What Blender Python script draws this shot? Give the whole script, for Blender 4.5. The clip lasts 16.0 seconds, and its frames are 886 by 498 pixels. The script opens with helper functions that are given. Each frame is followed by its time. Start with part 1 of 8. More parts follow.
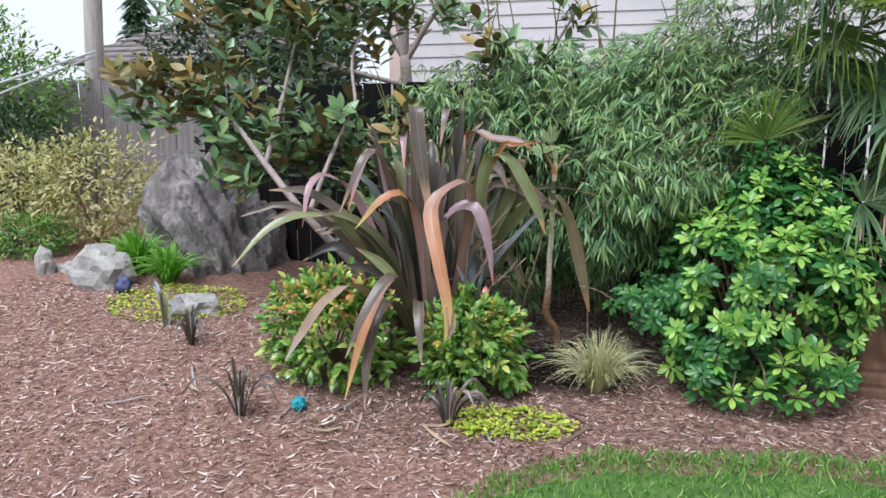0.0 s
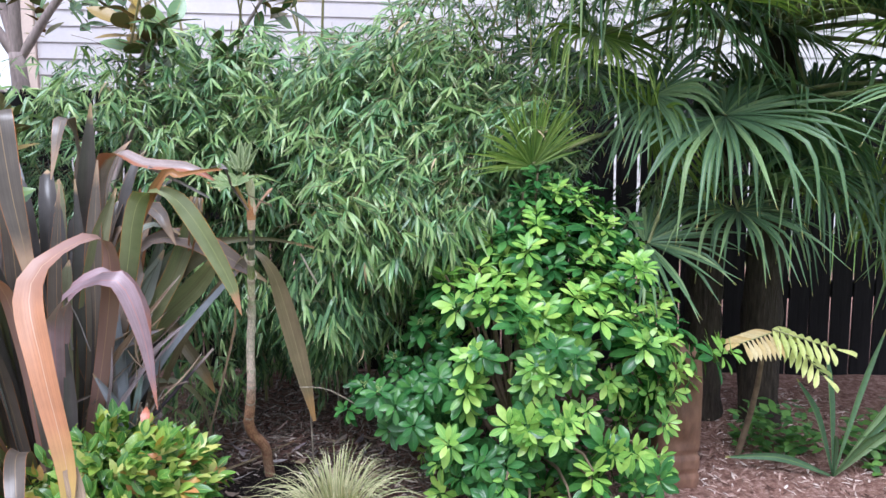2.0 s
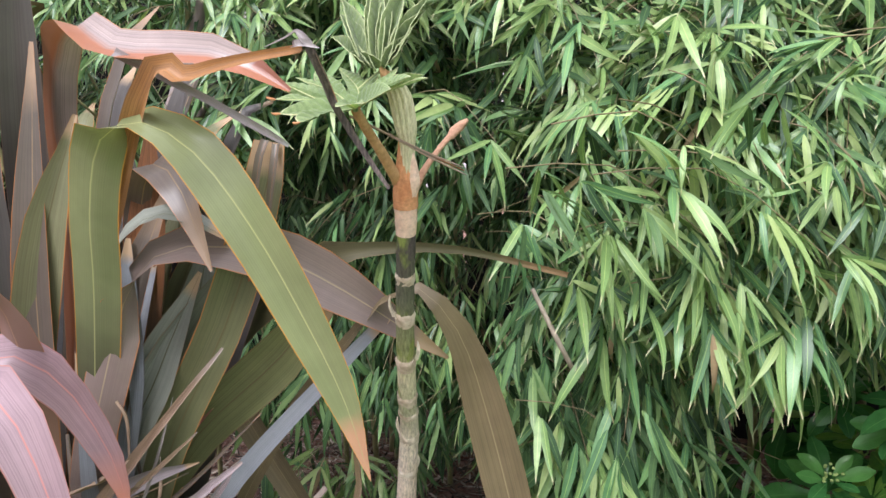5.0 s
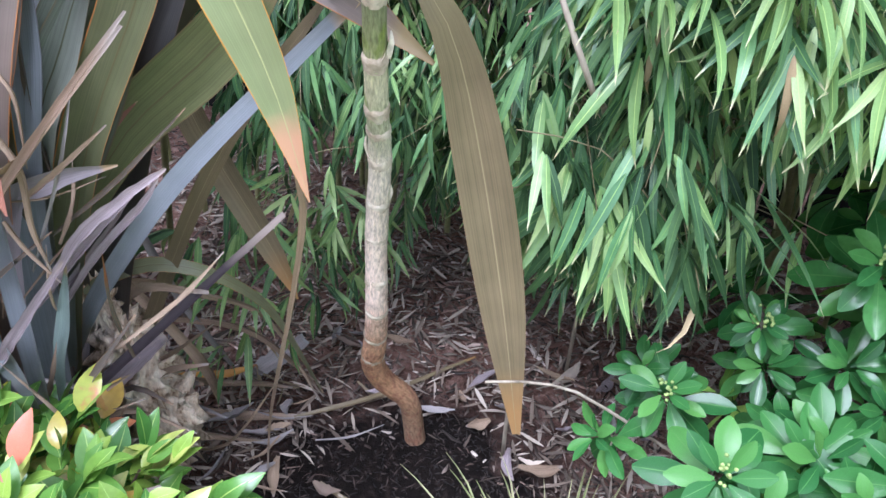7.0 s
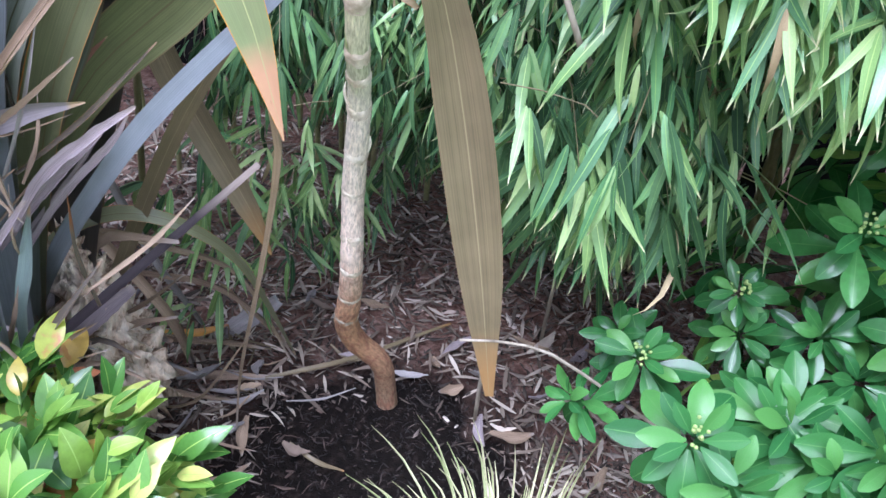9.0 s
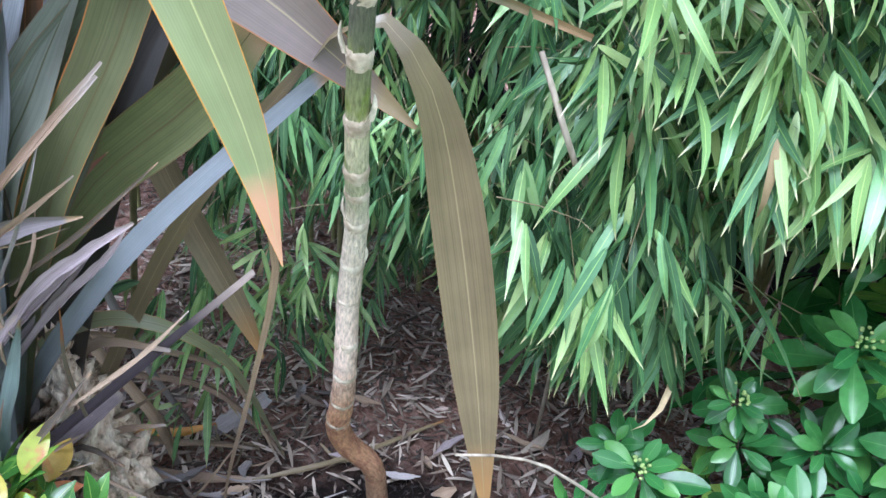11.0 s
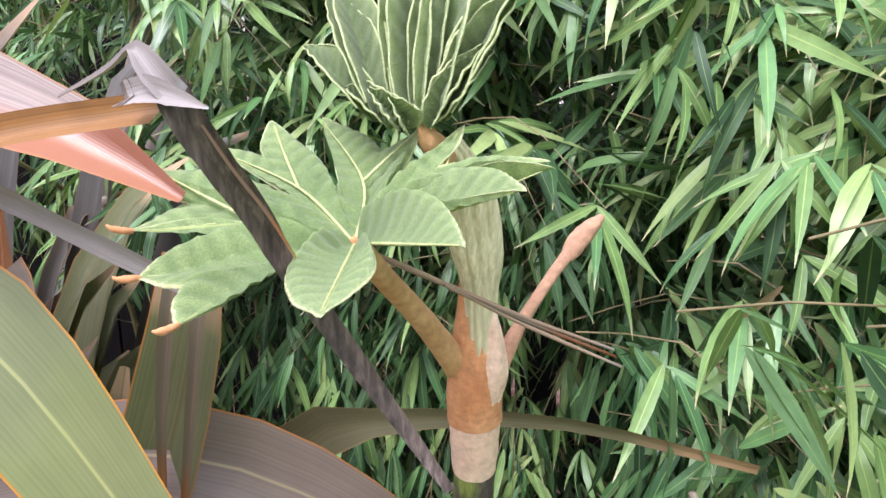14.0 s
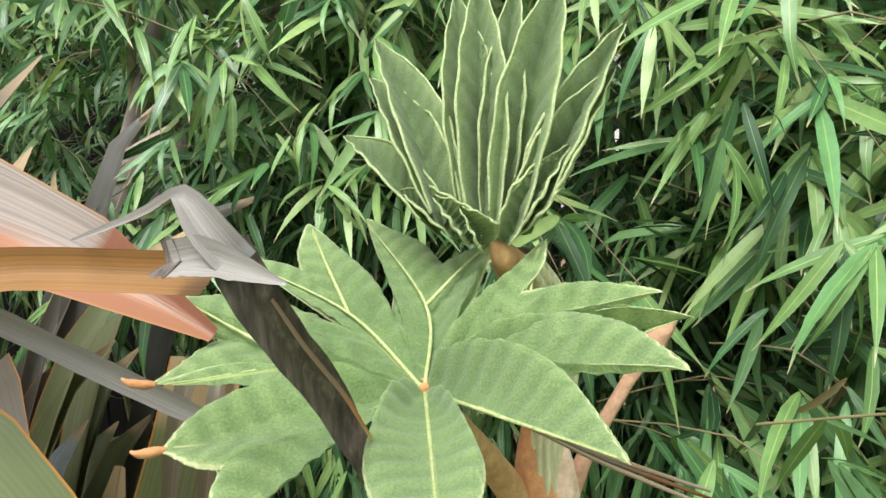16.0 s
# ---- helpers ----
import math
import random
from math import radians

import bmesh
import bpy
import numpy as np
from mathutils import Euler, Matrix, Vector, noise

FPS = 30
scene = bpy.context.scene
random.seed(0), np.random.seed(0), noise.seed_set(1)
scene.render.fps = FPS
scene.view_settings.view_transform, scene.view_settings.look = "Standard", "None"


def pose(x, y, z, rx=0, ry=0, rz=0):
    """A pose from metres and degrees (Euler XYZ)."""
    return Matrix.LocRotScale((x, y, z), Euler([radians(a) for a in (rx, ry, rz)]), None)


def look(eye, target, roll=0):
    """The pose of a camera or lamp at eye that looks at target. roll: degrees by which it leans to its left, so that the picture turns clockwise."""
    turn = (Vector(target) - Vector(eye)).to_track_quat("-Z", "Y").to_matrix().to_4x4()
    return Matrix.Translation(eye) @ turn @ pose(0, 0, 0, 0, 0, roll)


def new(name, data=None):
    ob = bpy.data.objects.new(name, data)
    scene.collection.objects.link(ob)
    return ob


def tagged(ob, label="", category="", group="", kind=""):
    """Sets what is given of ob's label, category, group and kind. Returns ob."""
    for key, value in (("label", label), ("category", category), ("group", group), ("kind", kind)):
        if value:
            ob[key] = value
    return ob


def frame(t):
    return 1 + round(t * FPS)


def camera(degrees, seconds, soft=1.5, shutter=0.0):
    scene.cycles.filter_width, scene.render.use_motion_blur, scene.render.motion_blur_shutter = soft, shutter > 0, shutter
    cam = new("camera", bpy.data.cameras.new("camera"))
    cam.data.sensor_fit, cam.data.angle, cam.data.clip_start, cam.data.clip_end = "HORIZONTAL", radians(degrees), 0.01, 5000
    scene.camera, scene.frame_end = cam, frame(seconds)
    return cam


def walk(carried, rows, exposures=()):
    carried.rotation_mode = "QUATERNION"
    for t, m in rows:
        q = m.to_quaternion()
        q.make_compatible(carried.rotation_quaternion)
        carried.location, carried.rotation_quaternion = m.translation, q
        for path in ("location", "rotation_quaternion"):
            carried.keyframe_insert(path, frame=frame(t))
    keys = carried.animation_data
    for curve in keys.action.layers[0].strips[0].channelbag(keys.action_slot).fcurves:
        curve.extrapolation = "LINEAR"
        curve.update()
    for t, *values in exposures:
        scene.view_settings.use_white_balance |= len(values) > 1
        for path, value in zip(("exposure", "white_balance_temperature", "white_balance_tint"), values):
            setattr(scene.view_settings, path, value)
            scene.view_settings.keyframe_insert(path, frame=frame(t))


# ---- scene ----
# The camera and its walk.
cam = camera(61.3, 16.0)
PATH = [
    (0, (0.234, -3.578, 1.119), (-0.193, -1.654, 0.777), -0.40),
    (0.5, (0.170, -3.320, 1.131), (0.265, -1.340, 0.864), -2.72),
    (1, (0.188, -3.058, 1.085), (0.427, -1.080, 0.900), -1.50),
    (1.5, (0.150, -2.731, 1.054), (0.460, -0.768, 0.834), -1.70),
    (2, (0.139, -2.456, 1.050), (0.512, -0.506, 0.807), -0.38),
    (2.5, (0.125, -2.151, 1.085), (0.267, -0.164, 0.909), -1.73),
    (3, (0.072, -1.906, 1.068), (0.303, 0.066, 0.829), -1.99),
    (5.5, (0.107, -0.965, 0.982), (-0.132, 0.953, 0.467), 0.53),
    (6, (0.114, -0.919, 0.974), (-0.162, 0.932, 0.268), 1.26),
    (6.5, (0.122, -0.901, 0.919), (-0.108, 0.886, 0.049), 2.80),
    (7, (0.126, -0.904, 0.880), (-0.045, 0.827, -0.107), 4.68),
    (7.5, (0.134, -0.912, 0.848), (-0.003, 0.786, -0.200), 6.13),
    (8, (0.127, -0.903, 0.850), (0.011, 0.788, -0.212), 6.64),
    (10.5, (0.132, -0.901, 0.862), (0.015, 0.874, -0.052), 8.48),
    (11, (0.116, -0.884, 0.882), (0.007, 0.922, 0.029), 7.87),
    (11.5, (0.102, -0.879, 0.915), (-0.043, 0.976, 0.183), 6.41),
    (12, (0.101, -0.890, 0.944), (-0.104, 1.015, 0.368), 4.63),
    (12.5, (0.100, -0.860, 0.967), (-0.167, 1.072, 0.529), 3.02),
    (13, (0.088, -0.825, 0.989), (-0.195, 1.117, 0.605), 1.77),
    (13.5, (0.064, -0.759, 0.999), (-0.232, 1.187, 0.652), 0.80),
    (14, (0.031, -0.671, 1.028), (-0.190, 1.272, 0.605), -1.22),
    (14.5, (0.009, -0.629, 1.043), (-0.222, 1.309, 0.602), -1.69),
    (15, (-0.000, -0.619, 1.050), (-0.224, 1.324, 0.632), -1.41),
    (15.5, (-0.000, -0.628, 1.049), (-0.218, 1.327, 0.689), -1.23),
    (16, (0.001, -0.629, 1.046), (-0.189, 1.338, 0.738), -1.21),
]
walk(cam, [(t, look(eye, target, roll)) for t, eye, target, roll in PATH],
     exposures=[(0.0, 1.25, 5750, 10), (1.0, 1.42, 5500, 13), (2.0, 1.62, 5500, 17), (3.0, 1.68, 5700, 18), (5.5, 1.95, 6100, 18), (6.0, 2.1, 6100, 21), (6.5, 2.3, 5700, 17), (7.5, 2.34, 5150, 19), (10.5, 2.42, 5150, 15), (11.5, 2.4, 5100, 9), (12.0, 2.3, 5750, 14), (12.5, 2.2, 5950, 22), (13.5, 2.12, 5900, 21), (14.5, 1.88, 6150, 15), (15.0, 1.8, 6250, 6), (16.0, 1.7, 6450, -2)])

# World and light: a bright overcast day.
world = bpy.data.worlds.new("overcast_sky")
scene.world = world
world.use_nodes = True
wt = world.node_tree
sky = wt.nodes.new("ShaderNodeTexSky")
sky.sky_type = 'NISHITA'
sky.sun_disc = False
sky.sun_elevation = radians(58)
sky.sun_rotation = radians(200)
sky.air_density = 0.7
sky.dust_density = 6.0
sky.ozone_density = 0.6
wt.nodes["Background"].inputs[1].default_value = 0.12
veil = wt.nodes.new("ShaderNodeMix")
veil.data_type = 'RGBA'
veil.inputs[0].default_value = 0.88
veil.inputs[7].default_value = (3.85, 3.8, 3.75, 1)
wt.links.new(sky.outputs[0], veil.inputs[6])
wt.links.new(veil.outputs[2], wt.nodes["Background"].inputs[0])
sun = new("sun", bpy.data.lights.new("sun", 'SUN'))
sun.data.energy = 1.5
sun.data.angle = radians(35)
sun.data.color = (1.0, 0.98, 0.95)
sun.matrix_world = look((-1.3, -3.0, 6.0), (0, 0, 0))


# ---- helpers of this scene ----
def unit(v):
    v = np.asarray(v, float)
    return v / (np.linalg.norm(v) + 1e-12)


def make_mesh(name, V, F, mats, uv=None, midx=None, smooth=True):
    me = bpy.data.meshes.new(name)
    V = np.asarray(V, float)
    me.from_pydata(V.tolist(), [], F.tolist() if isinstance(F, np.ndarray) else F)
    for m in (mats if isinstance(mats, (list, tuple)) else [mats]):
        me.materials.append(m)
    if uv is not None:
        idx = np.empty(len(me.loops), dtype=np.int32)
        me.loops.foreach_get("vertex_index", idx)
        me.uv_layers.new(name="UVMap").data.foreach_set("uv", np.asarray(uv, np.float32)[idx].ravel())
    if midx is not None:
        me.polygons.foreach_set("material_index", np.asarray(midx, np.int32))
    me.polygons.foreach_set("use_smooth", np.full(len(me.polygons), smooth))
    me.update()
    return me


def put(name, me, parent=None, label="", m=None, kind=""):
    ob = new(name, me)
    if m is not None:
        ob.matrix_basis = m
    if parent is not None:
        ob.parent = parent
        ob.matrix_parent_inverse = parent.matrix_basis.inverted()
    return tagged(ob, label, kind=kind)


def part(name, geo, mats, parent, label="", smooth=True, kind=""):
    V, F, uv = geo
    return put(name, make_mesh(name, V, F, mats, uv, smooth=smooth), parent, label, kind=kind)


def thing(name, at, label, category, group="", kind=""):
    ob = new(name)
    ob.location = at
    ob.matrix_basis = Matrix.Translation(at)
    ob.empty_display_size = 0.1
    return tagged(ob, label, category, group, kind)


def spline(P, n):
    """Catmull-Rom through the rows of P, n samples."""
    P = np.asarray(P, float)
    Q = np.vstack([2 * P[0] - P[1], P, 2 * P[-1] - P[-2]])
    seg = np.linalg.norm(np.diff(P[:, :3], axis=0), axis=1)
    cum = np.concatenate([[0], np.cumsum(seg)]) / seg.sum()
    s = np.linspace(0, 1, n)
    k = np.clip(np.searchsorted(cum, s, side="right") - 1, 0, len(P) - 2)
    u = ((s - cum[k]) / (cum[k + 1] - cum[k] + 1e-9))[:, None]
    a, b, c, d = Q[k], Q[k + 1], Q[k + 2], Q[k + 3]
    return 0.5 * (2 * b + (c - a) * u + (2 * a - 5 * b + 4 * c - d) * u ** 2 + (3 * b - a - 3 * c + d) * u ** 3), s


def grid_faces(n, m):
    i, j = np.meshgrid(np.arange(n - 1), np.arange(m - 1), indexing="ij")
    a = (i * m + j).ravel()
    return np.stack([a, a + 1, a + m + 1, a + m], 1)


def blade(pts, widths, faces, n=22, fold=0.12, wave=0.0, across=5, rag=0.0, seed=0):
    """A long leaf: a ribbon through pts, with widths and the way its upper side faces at each."""
    rg = np.random.RandomState(seed)
    k = len(pts)
    W = np.interp(np.linspace(0, 1, k), np.linspace(0, 1, len(widths)), widths) if len(widths) != k else np.array(widths)
    fc = np.array([faces[min(i, len(faces) - 1)] for i in range(k)], float)
    S, s = spline(np.hstack([np.array(pts, float), W[:, None], fc]), n)
    C, w, N = S[:, :3], np.maximum(S[:, 3], 0.0006), S[:, 4:7]
    T = np.gradient(C, axis=0)
    T /= np.linalg.norm(T, axis=1)[:, None] + 1e-9
    side = np.cross(T, N)
    side /= np.linalg.norm(side, axis=1)[:, None] + 1e-9
    up = np.cross(side, T)
    u = np.linspace(-1, 1, across)
    hgt = fold * np.abs(u)[None, :] * w[:, None] + wave * np.sin(s * 17 + seed)[:, None] * u[None, :] * w[:, None]
    ww = w[:, None] * u[None, :] * 0.5 * (1 + rag * rg.uniform(-1, 1, (n, across)))
    V = C[:, None, :] + side[:, None, :] * ww[:, :, None] + up[:, None, :] * hgt[:, :, None]
    uv = np.stack(np.broadcast_arrays((u * 0.5 + 0.5)[None, :], s[:, None]), -1)
    return V.reshape(-1, 3), grid_faces(n, across), uv.reshape(-1, 2)


def tube(pts, radii, n=14, sides=9, rough=0.0, seed=0, cap=True):
    """A round stem through pts."""
    rg = np.random.RandomState(seed)
    R = np.interp(np.linspace(0, 1, len(pts)), np.linspace(0, 1, len(radii)), radii)
    S, s = spline(np.hstack([np.array(pts, float), R[:, None]]), n)
    C, r = S[:, :3], S[:, 3]
    T = np.gradient(C, axis=0)
    T /= np.linalg.norm(T, axis=1)[:, None] + 1e-9
    ref = np.array([0.13, 0.97, 0.2]) if abs(unit(C[-1] - C[0])[1]) < 0.8 else np.array([1.0, 0.1, 0.1])
    A = np.cross(T, ref)
    A /= np.linalg.norm(A, axis=1)[:, None]
    B = np.cross(T, A)
    th = np.linspace(0, 2 * np.pi, sides + 1)
    rr = r[:, None] * (1 + rough * rg.uniform(-1, 1, (n, sides)))
    rr = np.hstack([rr, rr[:, :1]])
    V = C[:, None, :] + (np.cos(th)[None, :, None] * A[:, None, :] + np.sin(th)[None, :, None] * B[:, None, :]) * rr[:, :, None]
    uv = np.stack(np.broadcast_arrays((th / (2 * np.pi))[None, :], s[:, None]), -1)
    V, uv, F = V.reshape(-1, 3), uv.reshape(-1, 2), grid_faces(n, sides + 1)
    if cap:
        m = sides + 1
        V = np.vstack([V, C[-1] + T[-1] * r[-1] * 0.25])
        uv = np.vstack([uv, [0.5, 1]])
        tip = len(V) - 1
        top = [((n - 1) * m + j, (n - 1) * m + j + 1, tip, tip) for j in range(sides)]
        F = [tuple(f) for f in F] + [(a, b, c) for a, b, c, _ in top]
    return V, F, uv


def merge(*geos):
    V, F, U, o = [], [], [], 0
    for v, f, u in geos:
        V.append(v)
        U.append(u)
        F += [tuple(int(i) + o for i in q) for q in f]
        o += len(v)
    return np.vstack(V), F, np.vstack(U)


def leaflet(L, W, n=6, shape=1.0, fold=0.2, curl=0.3, across=3, tipw=0.03, full=0.85):
    """A leaf along +y, its upper side to +z. shape: where it is widest; curl: how far it bends down."""
    s = np.linspace(0, 1, n)
    prof = np.sin(np.pi * s ** shape) ** full
    prof = np.clip(prof, tipw, 1)
    prof[0] = 0.12
    u = np.linspace(-1, 1, across)
    a = curl * s
    y = np.cumsum(np.concatenate([[0], np.cos(a[1:]) * L / (n - 1)]))
    z = -np.cumsum(np.concatenate([[0], np.sin(a[1:]) * L / (n - 1)]))
    w = W * 0.5 * prof
    V = np.stack(np.broadcast_arrays(u[None, :] * w[:, None], y[:, None], z[:, None] + fold * np.abs(u)[None, :] * w[:, None]), -1)
    uv = np.stack(np.broadcast_arrays((u * 0.5 + 0.5)[None, :], s[:, None]), -1)
    return V.reshape(-1, 3), grid_faces(n, across), uv.reshape(-1, 2)


def lance_leaf(W, fold=0.16, curl=0.3, twist=0.0):
    """A slender leaf one metre long: a short foot, nearly even sides and a long drawn-out tip that hangs."""
    s = np.array([0.0, 0.05, 0.18, 0.42, 0.66, 0.86, 1.0])
    w = 0.5 * W * np.array([0.10, 0.48, 0.90, 1.0, 0.72, 0.26, 0.015])
    u = np.linspace(-1, 1, 3)
    d = np.diff(s)
    a = curl * (0.3 * s[1:] + 0.9 * s[1:] ** 3)
    y = np.concatenate([[0], np.cumsum(np.cos(a) * d)])
    z = -np.concatenate([[0], np.cumsum(np.sin(a) * d)])
    tw = twist * s
    lift = fold * np.abs(u)[None, :] * w[:, None]
    X = u[None, :] * w[:, None] * np.cos(tw)[:, None] - lift * np.sin(tw)[:, None]
    Z = z[:, None] + u[None, :] * w[:, None] * np.sin(tw)[:, None] + lift * np.cos(tw)[:, None]
    V = np.stack(np.broadcast_arrays(X, y[:, None], Z), -1)
    uv = np.stack(np.broadcast_arrays((u * 0.5 + 0.5)[None, :], s[:, None]), -1)
    return V.reshape(-1, 3), grid_faces(len(s), 3), uv.reshape(-1, 2)


def frames(pos, way, up, size=None):
    """4 x 4 matrices: leaves at pos that point along way, with their upper sides turned to up."""
    pos, way, up = (np.asarray(a, float) for a in (pos, way, up))
    y = way / (np.linalg.norm(way, axis=1)[:, None] + 1e-9)
    x = np.cross(y, up)
    x /= np.linalg.norm(x, axis=1)[:, None] + 1e-9
    z = np.cross(x, y)
    k = np.ones(len(pos)) if size is None else np.asarray(size)
    M = np.zeros((len(pos), 4, 4))
    M[:, :3, 0], M[:, :3, 1], M[:, :3, 2], M[:, :3, 3], M[:, 3, 3] = x * k[:, None], y * k[:, None], z * k[:, None], pos, 1
    return M


def scatter(name, kinds, M, which, mats, parent, near=None, limit=300, rest="foliage", label=""):
    """Leaves at the poses M: the nearest as parts that share meshes, the rest joined into one part. kinds: (geometry, material index)."""
    which = np.asarray(which)
    order = np.argsort(near) if near is not None else np.arange(len(M))
    take = np.zeros(len(M), bool)
    take[order[:limit]] = True
    shared = [make_mesh(name, V, F, [mats[mi]], uv) for (V, F, uv), mi in kinds]
    for i in np.nonzero(take)[0]:
        put(name, shared[which[i]], parent, m=Matrix(M[i].tolist()))
    AV, AF, AU, AM, o = [], [], [], [], 0
    for k, ((V, F, uv), mi) in enumerate(kinds):
        sel = np.nonzero((which == k) & ~take)[0]
        if not len(sel):
            continue
        H = np.hstack([V, np.ones((len(V), 1))])
        AV.append(np.einsum("kij,nj->kni", M[sel], H)[:, :, :3].reshape(-1, 3))
        F = np.asarray(F)
        AF.append((F[None] + (np.arange(len(sel)) * len(V))[:, None, None] + o).reshape(-1, F.shape[1]))
        AU.append(np.tile(uv, (len(sel), 1)))
        AM.append(np.full(len(F) * len(sel), mi))
        o += len(V) * len(sel)
    if AV:
        put(rest, make_mesh(rest, np.vstack(AV), np.vstack(AF), mats, np.vstack(AU), np.concatenate(AM)), parent, label, kind="stuff")


def ground_z(x, y):
    """The height of the ground: a yard that rises gently to the back."""
    x, y = np.asarray(x, float), np.asarray(y, float)
    yy = np.where(y > 1.5, 1.5 + (y - 1.5) * 0.2, np.where(y < -5, -5.0, y))
    xx = np.clip(x, -4, 4)
    return 0.0962 * yy - 0.0214 * xx + 0.008 * np.sin(x * 5.1 + 1) * np.sin(y * 6.3) + 0.004 * np.sin(x * 17 + y * 9)


# ---- materials ----
def base_mat(name, rough=0.6):
    m = bpy.data.materials.new(name)
    m.use_nodes = True
    nt = m.node_tree
    b = nt.nodes["Principled BSDF"]
    b.inputs["Roughness"].default_value = rough
    return m, nt, b


def ramp(nt, fac, stops):
    r = nt.nodes.new("ShaderNodeValToRGB")
    while len(r.color_ramp.elements) < len(stops):
        r.color_ramp.elements.new(0.5)
    for e, (p, c) in zip(r.color_ramp.elements, stops):
        e.position, e.color = p, (*c, 1)
    nt.links.new(fac, r.inputs[0])
    return r.outputs[0]


def math_node(nt, op, a, b=0.0):
    n = nt.nodes.new("ShaderNodeMath")
    n.operation = op
    for i, v in ((0, a), (1, b)):
        if isinstance(v, (int, float)):
            n.inputs[i].default_value = v
        else:
            nt.links.new(v, n.inputs[i])
    return n.outputs[0]


def mix(nt, fac, a, b, mode='MIX'):
    n = nt.nodes.new("ShaderNodeMix")
    n.data_type = 'RGBA'
    n.blend_type = mode
    for i, v in ((0, fac), (6, a), (7, b)):
        if isinstance(v, (int, float)):
            n.inputs[i].default_value = v
        elif isinstance(v, tuple):
            n.inputs[i].default_value = (*v, 1)
        else:
            nt.links.new(v, n.inputs[i])
    return n.outputs[2]


def noise_tex(nt, scale, detail=4.0, coord="Object", stretch=None, rough=0.6):
    tc = nt.nodes.new("ShaderNodeTexCoord")
    n = nt.nodes.new("ShaderNodeTexNoise")
    n.inputs["Scale"].default_value = scale
    n.inputs["Detail"].default_value = detail
    n.inputs["Roughness"].default_value = rough
    src = tc.outputs[coord]
    if stretch:
        mp = nt.nodes.new("ShaderNodeMapping")
        mp.inputs["Scale"].default_value = stretch
        nt.links.new(src, mp.inputs[0])
        src = mp.outputs[0]
    nt.links.new(src, n.inputs["Vector"])
    return n.outputs[0]


def bump(nt, b, height, strength=0.3, distance=0.002):
    n = nt.nodes.new("ShaderNodeBump")
    n.inputs["Strength"].default_value = strength
    n.inputs["Distance"].default_value = distance
    nt.links.new(height, n.inputs["Height"])
    nt.links.new(n.outputs[0], b.inputs["Normal"])


def surface_mat(name, stops, scale=8.0, rough=0.8, fine=60.0, bump_by=0.4, dist=0.004, stretch=None, mottled=0.35, gloss=0.5):
    """Soil, bark, wood, stone: a ramp over coarse noise, mottled by fine noise."""
    m, nt, b = base_mat(name, rough)
    b.inputs["Specular IOR Level"].default_value = gloss
    c = ramp(nt, noise_tex(nt, scale, stretch=stretch), stops)
    f = noise_tex(nt, fine, 6.0, stretch=stretch)
    c = mix(nt, mottled, c, ramp(nt, f, [(0.3, (0.25, 0.25, 0.25)), (0.7, (1.4, 1.4, 1.4))]), 'MULTIPLY')
    nt.links.new(c, b.inputs["Base Color"])
    bump(nt, b, f, bump_by, dist)
    return m


